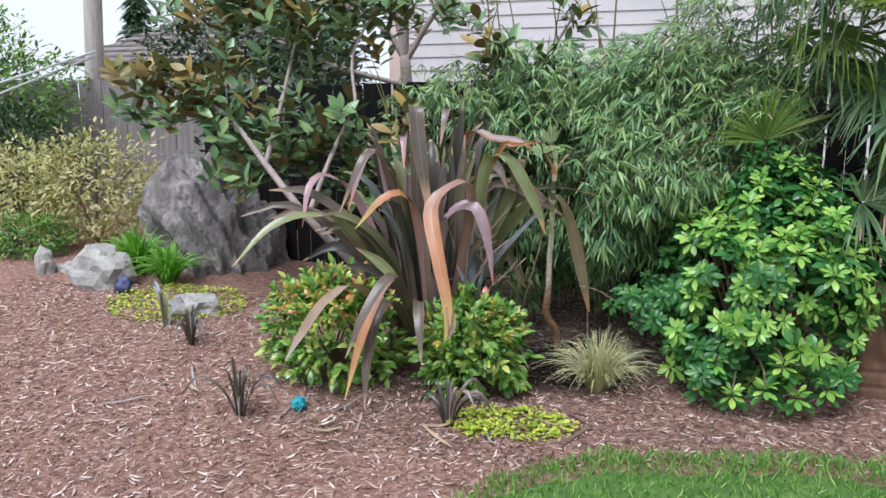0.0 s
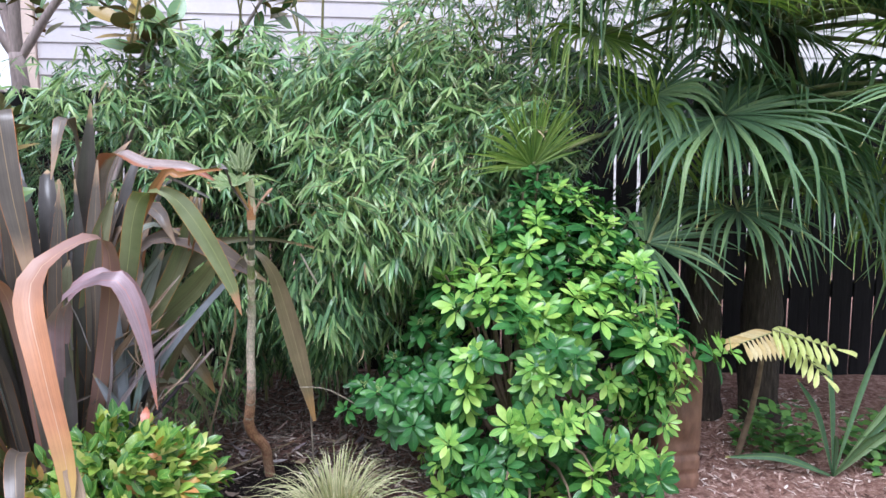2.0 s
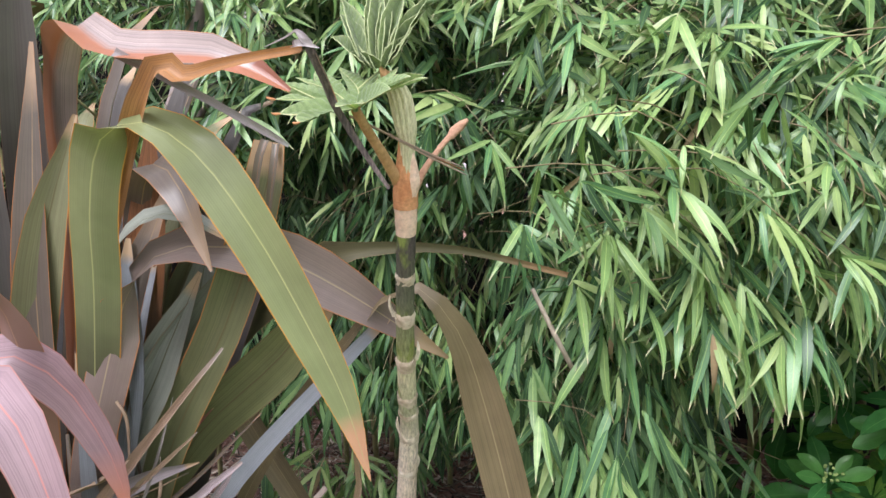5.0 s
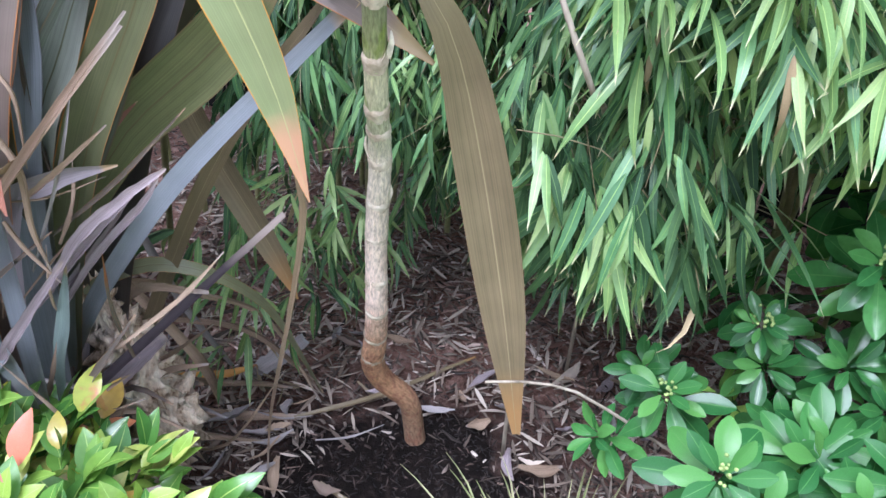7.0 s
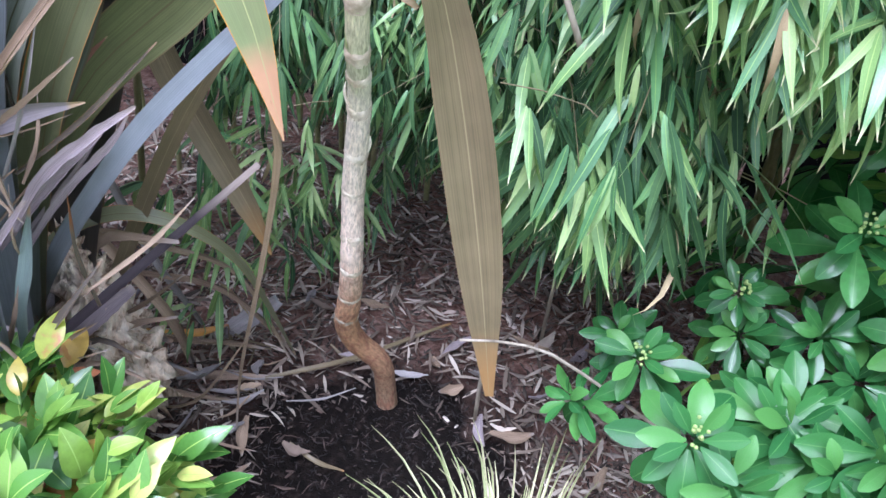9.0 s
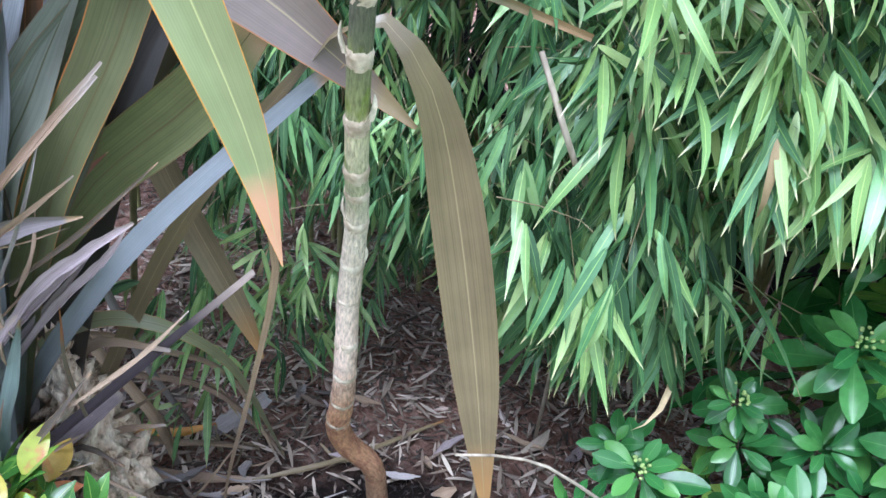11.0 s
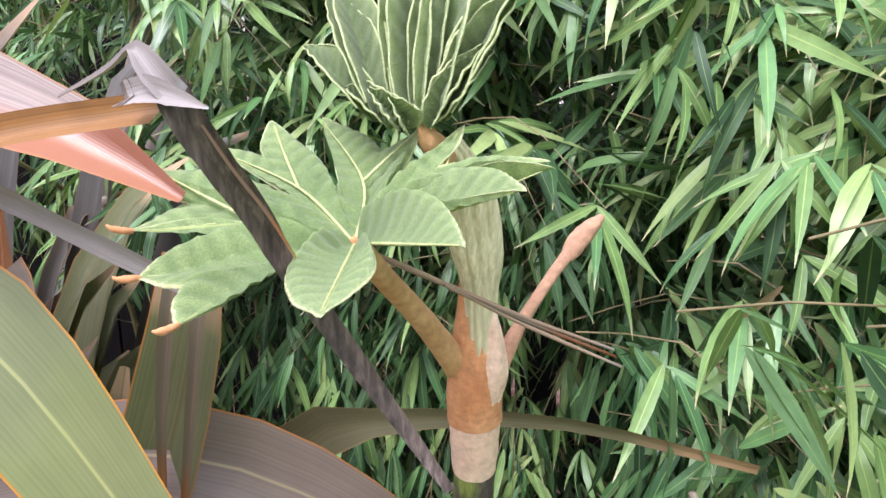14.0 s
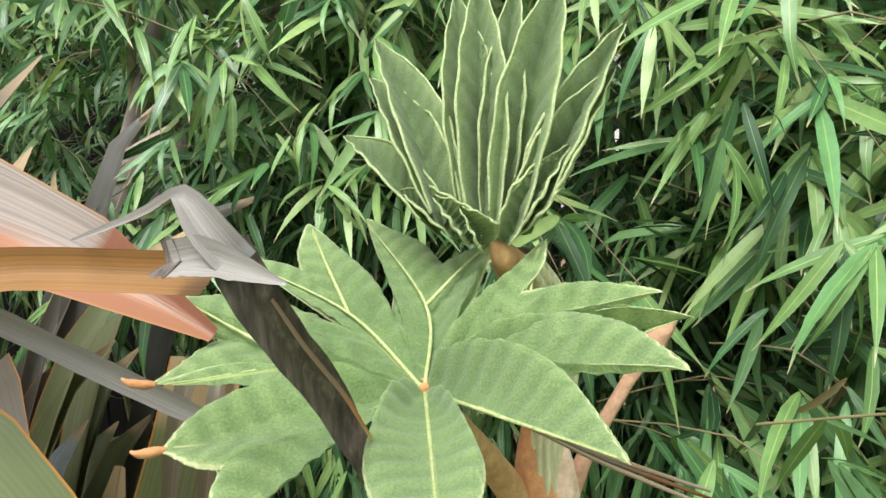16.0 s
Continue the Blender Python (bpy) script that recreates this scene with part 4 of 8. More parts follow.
T_LL2, T_LL, T_L, T_L2 = (-0.0563, -0.5019, 0.9710), (-0.0781, -0.4790, 0.9775), (-0.0850, -0.4680, 0.9890), (-0.0904, -0.4422, 1.0048)
T_UL2, T_UL, T_TOP, T_TOPR = (-0.0842, -0.4040, 1.0083), (-0.0679, -0.3862, 1.0175), (-0.0498, -0.3769, 1.0181), (-0.0040, -0.4060, 1.0163)
T_UR, T_R1, T_RT, T_R2, T_B, T_F = (0.0102, -0.4158, 1.0156), (0.0381, -0.4409, 1.0057), (0.0388, -0.4728, 1.0071), (0.0312, -0.5024, 1.0052), (0.0183, -0.5192, 0.9956), (-0.0089, -0.5348, 0.9851)
big = part("leaf", lump_small(HUB + np.array([0, 0.0, -0.0008]), 0.0026), m_leaf, rice, "felted grey-green lobed leaf with pale veins")
SHEETS = [
    ([("S", (-0.0278, -0.4519, 0.9786)), ("B", (-0.0415, -0.4687, 0.9785)), ("B", (-0.0493, -0.4880, 0.9728)), ("T", T_LL2), ("S", (-0.0607, -0.4857, 0.9782)), ("T", T_LL), ("B", (-0.0725, -0.4679, 0.9839)), ("S", (-0.0540, -0.4530, 0.9890))], fork(T_LL2, T_LL, at=0.55)),
    ([("S", (-0.0480, -0.4520, 0.9868)), ("T", T_L), ("S", (-0.0762, -0.4457, 0.9940)), ("T", T_L2), ("B", (-0.0770, -0.4284, 1.0024)), ("S", (-0.0450, -0.4322, 0.9933)), ("B", (-0.0636, -0.4193, 1.0001)), ("T", T_UL2), ("S", (-0.0655, -0.4040, 1.0052)), ("T", T_UL),
      ("B", (-0.0469, -0.4007, 1.0056)), ("B", (-0.0395, -0.4105, 0.9992)), ("S", (-0.0351, -0.4190, 0.9940)), ("B", (-0.0364, -0.4055, 1.0004)), ("B", (-0.0437, -0.3913, 1.0081)), ("T", T_TOP), ("S", (-0.0218, -0.3959, 1.0058)), ("T", T_TOPR), ("B", (-0.0103, -0.4241, 1.0014)), ("S", (-0.0200, -0.4422, 0.9842))], fork(T_L, T_L2) + fork(T_UL2, T_UL) + fork(T_TOP, T_TOPR)),
    ([("S", (-0.0210, -0.4440, 0.9838)), ("B", (-0.0165, -0.4360, 0.9925)), ("B", (-0.0115, -0.4311, 0.9984)), ("B", (-0.0030, -0.4247, 1.0060)), ("T", T_UR), ("S", (0.0033, -0.4310, 1.0035)), ("T", T_R1), ("B", (0.0121, -0.4457, 1.0014)), ("S", (-0.0080, -0.4470, 0.9920))], fork(T_UR, T_R1, at=0.5)),
    ([("S", (-0.0160, -0.4460, 0.9880)), ("B", (0.0040, -0.4555, 1.0033)), ("T", T_RT), ("S", (0.0148, -0.4670, 1.0071)), ("B", (0.0257, -0.4840, 1.0083)), ("T", T_R2), ("B", (0.0092, -0.4802, 0.9997)), ("S", (-0.0080, -0.4570, 0.9930))], fork(T_RT, T_R2, at=0.5)),
    ([("S", (-0.0185, -0.4485, 0.9880)), ("B", (-0.0169, -0.4517, 0.9932)), ("B", (-0.0019, -0.4697, 1.0015)), ("B", (0.0081, -0.4848, 1.0018)), ("B", (0.0151, -0.5016, 0.9987)), ("T", T_B), ("B", (0.0049, -0.4929, 0.9903)), ("S", (-0.0083, -0.4717, 0.9866))], fork(T_B)),
    ([("S", (-0.0270, -0.4540, 0.9860)), ("B", (-0.0291, -0.4704, 0.9884)), ("B", (-0.0278, -0.4977, 0.9854)), ("B", (-0.0195, -0.5209, 0.9848)), ("T", T_F), ("B", (-0.0059, -0.5222, 0.9859)), ("B", (-0.0048, -0.5013, 0.9874)), ("B", (-0.0116, -0.4737, 0.9880)), ("S", (-0.0170, -0.4560, 0.9855))], fork(T_F)),
]
for i, (keys, veins) in enumerate(SHEETS):
    lobe = part("lobe", leaf_sheet(keys, veins, i + 3, 0.0042 if i < 4 else 0.0034), m_leaf, big, "toothed felted lobe")
    part("margin", margin(keys, veins, i + 3), m_margin, lobe, "pale felted margin")
    for ln in veins:
        part("vein", tube(ln + LEAF_UP * 0.00015, [0.00062, 0.00046, 0.00014], 16, 6, 0.1, i), m_vein, lobe, "pale raised vein")
for i, tip in enumerate((T_L, T_LL, T_LL2)):
    o = unit(np.array(tip) - HUB)
    p = np.array(tip) - o * 0.002
    part("curled_tip", tube([p, p + o * 0.003, p + o * 0.006 + [0, 0, 0.0004], p + o * 0.0075 + [0, 0, 0.0014]], [0.0007, 0.0011, 0.0009, 0.0003], 8, 8, 0.2, i), m_fuzz, big, "curled brown leaf tip")
part("hub", lump_small(HUB + np.array([0, -0.001, 0.0010]), 0.0016), m_fuzz, big, "tan point where the veins meet")


m_young = m_leaf.copy()
m_young.name = "young_felted_leaf"
for nd in m_young.node_tree.nodes:
    if nd.type == 'VALTORGB' and abs(nd.color_ramp.elements[0].color[1] - 0.20) < 0.004:
        nd.color_ramp.elements[0].color, nd.color_ramp.elements[1].color = (0.085, 0.135, 0.048, 1), (0.145, 0.21, 0.082, 1)


def young_leaf(p0, p1, w, face, seed):
    """One folded lobe of the opening leaf, quilted inside; gives the lobe and its rolled margins."""
    p0, p1 = np.array(p0), np.array(p1)
    f = np.linspace(0, 1, 6)
    L = np.linalg.norm(p1 - p0)
    q = p0[None] * (1 - f)[:, None] + p1[None] * f[:, None] + (np.array(face) * (0.05 * L * np.sin(np.pi * f))[:, None])
    n, m = 44, 11
    V, F, uv = blade(q, [w * 0.40, w * 0.66, w * 0.74, w * 0.60, w * 0.33, 0.0006], [face], n, 0.85, 0.0, m, seed=seed)
    u, t = np.abs(uv[:, 0] - 0.5) * 2, uv[:, 1]
    r = np.random.RandomState(seed)
    ph = r.uniform(0, 6, 3)
    side = unit(np.cross(p1 - p0, face))
    k = np.sin(np.pi * np.clip(t, 0, 1)) ** 0.4
    out = (np.sin(t * 23 + ph[0] + (uv[:, 0] > 0.5) * 2.1) * 0.0006 + np.sin(t * 61 + ph[1]) * 0.00015) * u ** 3 * k + 0.0011 * np.sin(t * 62 - u * 6) * np.clip(u * 4, 0, 1) * (1 - u ** 4)
    V = V + unit(face) * out[:, None] + side * (np.sin(t * 31 + ph[2]) * 0.0003 * u ** 3 * k)[:, None]
    G = V.reshape(n, m, 3)
    rims = merge(*[tube(G[2::2, j], [0.00038, 0.00052, 0.00040, 0.0002], 44, 6, 0.2, seed + j) for j in (0, m - 1)])
    # Darker towards the fold and between quilts: valley shade put into the colour.
    return (V, F, np.stack([0.35 * np.exp(-u * 9), np.where(u > 0.95, 0.8, 0.55 * u ** 1.5 * (0.7 + 0.3 * np.sin(t * 75 - u * 6)))], 1)), rims


RB = np.array([-0.0055, -0.4150, 1.0165])
fan = [((-0.0585, -0.3677, 1.0451), 0.0165), ((-0.0493, -0.3624, 1.0652), 0.0195), ((-0.0476, -0.3603, 1.0786), 0.0205), ((-0.0185, -0.3617, 1.0933), 0.0215), ((-0.0102, -0.3700, 1.0982), 0.0195), ((0.0024, -0.3690, 1.0970), 0.0165),
       ((0.0179, -0.3729, 1.0988), 0.0215), ((0.0361, -0.3836, 1.0787), 0.0165), ((0.0321, -0.3918, 1.0647), 0.0165), ((0.0200, -0.4079, 1.0400), 0.0140), ((-0.0342, -0.4024, 1.0283), 0.0120), ((-0.0220, -0.4190, 1.0282), 0.0100), ((-0.0141, -0.4255, 1.0259), 0.0105), ((0.0172, -0.4116, 1.0417), 0.0110)]
for i, (tip, w) in enumerate(fan):
    x = tip[0]
    low = i > 9
    b0 = RB + [x * 0.26, -0.003 if low else (0.005 if i in (3, 5) else 0.0), -0.002 if low else 0.0]
    body_, rim_ = young_leaf(b0, tip, w, (-x * 7, -1, 0.7 if low else 0.3), i)
    yl = part("young_leaf", body_, m_young, rice, "folded young felted lobe")
    part("rim", rim_, m_margin, yl, "pale rolled felted rim")
part("leaf_base", tube([(0.002, -0.405, 1.004), (-0.002, -0.413, 1.010), (-0.005, -0.415, 1.017)], [0.0052, 0.0042, 0.0015], 10, 16, 0.08, 3), m_petiole, rice, "tan felted base of the opening leaf")

# ---- the flax clump ----
FX = thing("flax_clump", (-0.55, -0.16, 0.0), "large bronze and purple flax clump with bent, partly dry leaves", "plant")
BACK, UP, FRONT = (0.1, 1, 0.1), (0.2, -0.4, 1), (-0.1, -1, 0.15)


def fx(pts, widths, faces, mat, label="", seed=0, n=26, fold=0.12, rag=0.0, wave=0.02):
    return part("leaf", blade(pts, widths, faces, n, fold, wave, 5, rag, seed), mat, FX, label)


# Leaves beside the stalk.
fx([(-0.50, -0.2, 0.0), (-0.39, -0.29, 0.45), (-0.315, -0.365, 0.77), (-0.292, -0.395, 0.88), (-0.268, -0.415, 0.945), (-0.238, -0.427, 0.968), (-0.205, -0.43, 0.967), (-0.164, -0.43, 0.937), (-0.117, -0.43, 0.868), (-0.076, -0.43, 0.788), (-0.044, -0.43, 0.715), (-0.021, -0.43, 0.634)],
   [0.03, 0.045, 0.052, 0.052, 0.050, 0.044, 0.046, 0.049, 0.049, 0.044, 0.031, 0.001], [BACK, BACK, BACK, BACK, (0.1, 0.8, 0.6), UP, (0, -0.5, 1), (0, -0.8, 0.7), FRONT, FRONT, FRONT, FRONT], m_fx_green, "arching olive-green leaf with an orange rim", 1, 56)
fx([(-0.48, -0.2, 0.0), (-0.40, -0.3, 0.45), (-0.318, -0.352, 0.70), (-0.265, -0.338, 0.825), (-0.169, -0.31, 0.832), (-0.086, -0.28, 0.788), (0.040, -0.25, 0.694)],
   [0.03, 0.045, 0.05, 0.05, 0.058, 0.058, 0.004], [BACK, BACK, BACK, (-0.2, -0.5, 1), (0.15, -0.9, 0.5), (0.1, -1, 0.3), FRONT], m_fx_mauve, "wide dull purple leaf bent over", 2, 36)
fx([(-0.45, -0.08, 0.0), (-0.30, -0.15, 0.6), (-0.121, -0.222, 0.792), (-0.06, -0.225, 0.816), (0.052, -0.22, 0.816), (0.178, -0.219, 0.787)],
   [0.03, 0.05, 0.040, 0.018, 0.010, 0.007], [BACK, FRONT, FRONT, (0.1, -1, 0.1), (0, -1, -0.15), (0, -1, -0.2)], m_fx_drab, "olive leaf seen on edge with a torn tip", 3, 30)
fx([(-0.50, -0.25, 0.0), (-0.385, -0.24, 0.272), (-0.33, -0.26, 0.374), (-0.264, -0.28, 0.472), (-0.188, -0.28, 0.574), (-0.028, -0.262, 0.746)], [0.018, 0.023, 0.025, 0.025, 0.023, 0.014], [(-0.3, -1, 0.4)], m_fx_grey, "blue-grey straight leaf", 4)
fx([(-0.45, -0.12, 0.0), (-0.22, -0.2, 0.5), (-0.06, -0.262, 0.735), (-0.005, -0.296, 0.783), (0.02, -0.288, 0.781), (0.058, -0.27, 0.722), (0.091, -0.25, 0.606), (0.130, -0.24, 0.436), (0.1645, -0.23, 0.258)],
   [0.02, 0.02, 0.016, 0.012, 0.018, 0.034, 0.053, 0.048, 0.010], [FRONT, FRONT, (0, -0.6, 0.8), UP, (0.3, -0.8, 0.5), (0.1, -1, 0.1), FRONT, FRONT, FRONT], m_fx_brown, "hanging bronze leaf with a pale midrib", 5, 44, 0.08)
fx([(-0.50, -0.12, 0.0), (-0.40, -0.25, 0.356), (-0.355, -0.25, 0.443), (-0.313, -0.245, 0.519), (-0.259, -0.245, 0.597), (-0.162, -0.25, 0.687), (-0.09, -0.28, 0.775)], [0.022, 0.028, 0.032, 0.042, 0.056, 0.060, 0.03], [(0.2, -1, 0.3)], m_fx_tealbase, "olive leaf, blue-green below, with a pink streak", 6)
fx([(-0.332, -0.262, 0.500), (-0.300, -0.266, 0.556), (-0.262, -0.268, 0.606), (-0.235, -0.270, 0.634)], [0.002, 0.007, 0.006, 0.001], [(0.2, -1, 0.3)], m_fx_streak, "pink streak along the olive leaf", 67, 14, 0.1, 0.1)
fx([(-0.50, -0.05, 0.0), (-0.42, -0.08, 0.45), (-0.33, -0.115, 0.67), (-0.29, -0.115, 0.64), (-0.25, -0.11, 0.54), (-0.168, -0.12, 0.404), (-0.135, -0.12, 0.33)],
   [0.02, 0.03, 0.035, 0.038, 0.04, 0.034, 0.003], [BACK, BACK, UP, FRONT, FRONT, FRONT, FRONT], m_fx_brown, "drooping olive-brown leaf", 7, 32)
fx([(-0.45, -0.2, 0.0), (-0.32, -0.27, 0.5), (-0.20, -0.3, 0.75), (-0.150, -0.31, 0.88), (-0.136, -0.31, 0.946)], [0.03, 0.045, 0.052, 0.046, 0.034], [FRONT], m_fx_olive, "dark broken leaf stub", 8, 24, 0.25)
fx([(-0.140, -0.318, 0.948), (-0.146, -0.327, 0.925), (-0.158, -0.325, 0.86), (-0.165, -0.32, 0.80)], [0.010, 0.009, 0.007, 0.004], [FRONT], m_fx_rust, "dry brown strip on the broken leaf", 9, 16, 0.3, 0.1)
fx([(-0.129, -0.318, 0.944), (-0.130, -0.330, 0.92), (-0.143, -0.328, 0.85), (-0.156, -0.322, 0.79)], [0.009, 0.008, 0.006, 0.003], [FRONT], m_fx_rust, "dry reddish strip on the broken leaf", 10, 16, 0.3, 0.1)
fx([(-0.56, -0.25, 0.0), (-0.50, -0.38, 0.5), (-0.44, -0.45, 0.70), (-0.355, -0.46, 0.762), (-0.30, -0.455, 0.735), (-0.262, -0.45, 0.66), (-0.25, -0.45, 0.60)],
   [0.03, 0.045, 0.045, 0.045, 0.045, 0.03, 0.002], [BACK, BACK, UP, (0.2, -0.7, 0.8), FRONT, FRONT, FRONT], m_fx_pink, "arching mauve-pink leaf", 11, 34)
# The dry bent leaf over the young foliage.
fx([(-0.50, -0.15, 0.0), (-0.42, -0.22, 0.6), (-0.22, -0.419, 0.981), (-0.158, -0.456, 1.006), (-0.112, -0.477, 1.0175), (-0.046, -0.5175, 1.0245)],
   [0.02, 0.028, 0.026, 0.017, 0.010, 0.0068], [(0.3, -1, 0.3), (0.3, -1, 0.3), (0.1, -1, 0.4), (0.1, -0.9, 0.5), (0, -1, 0.35), (0, -1, 0.3)], m_fx_strap, "rusty orange leaf with a dark core", 12, 64, 0.35, 0.03)
fx([(-0.0430, -0.5205, 1.0300), (-0.0405, -0.5190, 1.0225), (-0.0380, -0.5110, 1.0120), (-0.0350, -0.4980, 0.9985), (-0.0310, -0.4890, 0.9840), (-0.014, -0.482, 0.953), (0.010, -0.483, 0.918)], [0.0070, 0.0082, 0.0080, 0.0078, 0.0068, 0.006, 0.003], [(0.5, -0.8, 0.35)], m_fx_speckled, "dark speckled dry end of the bent leaf", 13, 30, 0.3, 0.03)
fx([(-0.0358, -0.5208, 1.0215), (-0.0334, -0.5133, 1.0120), (-0.0302, -0.4998, 0.9985), (-0.0268, -0.4903, 0.9850)], [0.0006, 0.0009, 0.0009, 0.0006], [(0.5, -0.8, 0.35)], m_fx_orange, "thin orange edge of the dry leaf", 17, 16, 0.2, 0.1)
fx([(-0.080, -0.500, 1.0275), (-0.061, -0.510, 1.0330), (-0.0505, -0.5175, 1.0368), (-0.0475, -0.5195, 1.0350), (-0.0440, -0.5212, 1.0310), (-0.0400, -0.5215, 1.0265)], [0.0008, 0.0022, 0.0030, 0.0048, 0.0062, 0.0060], [(0, -0.8, 0.6)], m_fx_drygrey, "grey dry flap at the bend", 14, 18, 0.5, 0.08)
fx([(-0.0505, -0.5215, 1.0272), (-0.0450, -0.5235, 1.0280), (-0.0395, -0.5242, 1.0268), (-0.0318, -0.5258, 1.0248)], [0.0060, 0.0062, 0.0045, 0.0006], [(0.1, -0.9, 0.45)], m_fx_drygrey, "pale crumpled end of the rusty leaf", 18, 18, 0.35, 0.06)
fx([(-0.0530, -0.5188, 1.0268), (-0.0505, -0.5212, 1.0274), (-0.0490, -0.5222, 1.0277)], [0.0058, 0.0066, 0.0062], [(0.1, -0.9, 0.45)], m_fx_speckled, "dark purple band where the leaf died", 19, 8, 0.35, 0.12)
fx([(-0.55, -0.12, 0.0), (-0.45, -0.18, 0.7), (-0.41, -0.24, 0.99), (-0.34, -0.31, 1.062), (-0.255, -0.392, 1.034), (-0.136, -0.442, 1.024), (-0.076, -0.449, 0.9956)],
   [0.03, 0.045, 0.045, 0.042, 0.04, 0.032, 0.004], [BACK, BACK, BACK, UP, (0, -0.6, 0.8), (0, -0.8, 0.6), (0, -0.8, 0.6)], m_fx_salmon, "salmon-pink leaf bent to the side", 15, 36, 0.25)
fx([(-0.24, -0.42, 1.03), (-0.164, -0.41, 0.989), (-0.11, -0.40, 0.957), (-0.095, -0.395, 0.947)], [0.009, 0.008, 0.007, 0.004], [(0, -1, 0.6)], m_fx_drygrey, "grey dry strip", 16, 16, 0.3, 0.1)
# Dry strips and hanging threads.
for i, (p, w) in enumerate([([(-0.45, -0.27, 0.36), (-0.356, -0.31, 0.515), (-0.27, -0.315, 0.63), (-0.183, -0.31, 0.739)], 0.013), ([(-0.46, -0.24, 0.33), (-0.38, -0.29, 0.492), (-0.29, -0.3, 0.61), (-0.199, -0.29, 0.722)], 0.016),
                            ([(-0.42, -0.30, 0.30), (-0.33, -0.32, 0.42), (-0.27, -0.32, 0.51)], 0.018), ([(-0.028, -0.428, 0.665), (-0.038, -0.40, 0.647), (-0.045, -0.36, 0.584), (-0.092, -0.27, 0.415), (-0.167, -0.15, 0.152), (-0.19, -0.12, 0.0)], 0.010),
                            ([(-0.406, -0.12, 0.316), (-0.354, -0.08, 0.329), (-0.295, -0.04, 0.3), (-0.223, 0.0, 0.206), (-0.149, 0.03, 0.025)], 0.015), ([(-0.381, -0.12, 0.325), (-0.357, -0.08, 0.242), (-0.314, -0.03, 0.13), (-0.302, -0.01, 0.02)], 0.012),
                            ([(-0.361, -0.25, 0.4), (-0.298, -0.25, 0.479), (-0.234, -0.25, 0.551)], 0.016), ([(-0.374, -0.22, 0.374), (-0.306, -0.22, 0.457), (-0.243, -0.24, 0.543)], 0.012),
                            ([(-0.47, -0.2, 0.1), (-0.40, -0.24, 0.42), (-0.385, -0.27, 0.62)], 0.02), ([(-0.44, -0.28, 0.2), (-0.37, -0.33, 0.44), (-0.36, -0.335, 0.56)], 0.014), ([(-0.35, -0.2, 0.16), (-0.25, -0.14, 0.09), (-0.21, -0.08, 0.03)], 0.014),
                            ([(-0.40, -0.15, 0.2), (-0.30, -0.06, 0.12), (-0.24, 0.02, 0.06), (-0.2, 0.05, 0.03)], 0.016), ([(-0.42, -0.1, 0.28), (-0.27, -0.02, 0.2), (-0.19, 0.03, 0.1), (-0.15, 0.05, 0.02)], 0.014),
                            ([(-0.325, -0.30, 0.624), (-0.306, -0.30, 0.589), (-0.307, -0.30, 0.532), (-0.299, -0.30, 0.485)], 0.010), ([(-0.307, -0.30, 0.675), (-0.297, -0.30, 0.652), (-0.301, -0.30, 0.59)], 0.006), ([(-0.317, -0.28, 0.45), (-0.273, -0.28, 0.515), (-0.221, -0.28, 0.564), (-0.182, -0.28, 0.597)], 0.015),
                            ([(-0.317, -0.265, 0.42), (-0.269, -0.265, 0.488), (-0.214, -0.265, 0.552), (-0.198, -0.265, 0.581)], 0.011), ([(-0.315, -0.29, 0.555), (-0.275, -0.29, 0.589), (-0.226, -0.29, 0.636)], 0.008), ([(-0.327, -0.31, 0.54), (-0.311, -0.31, 0.513), (-0.284, -0.31, 0.48)], 0.007)]):
    fx([(a_, b_ - (0.05 if c_ > 0.25 and i != 3 else 0.0), c_) for a_, b_, c_ in p], [w * 0.7, w * 0.85, w * 0.7, w * 0.25], [(-0.4, -1, 0.3)], m_fx_dryviolet if i in (2, 6, 7, 9, 15, 16) else m_fx_tan, "dry grey-purple leaf strip" if i in (2, 6, 7, 9, 15, 16) else "dry tan leaf strip", 20 + i, 24, 0.6, 0.16)
fx([(-0.47, -0.36, 0.09), (-0.341, -0.3, 0.264), (-0.235, -0.24, 0.375), (-0.126, -0.184, 0.487)], [0.016, 0.014, 0.012, 0.008], [(-0.4, -1, 0.5)], m_fx_drydark, "dark dry leaf with a pale tip", 30, 18, 0.3, 0.05)
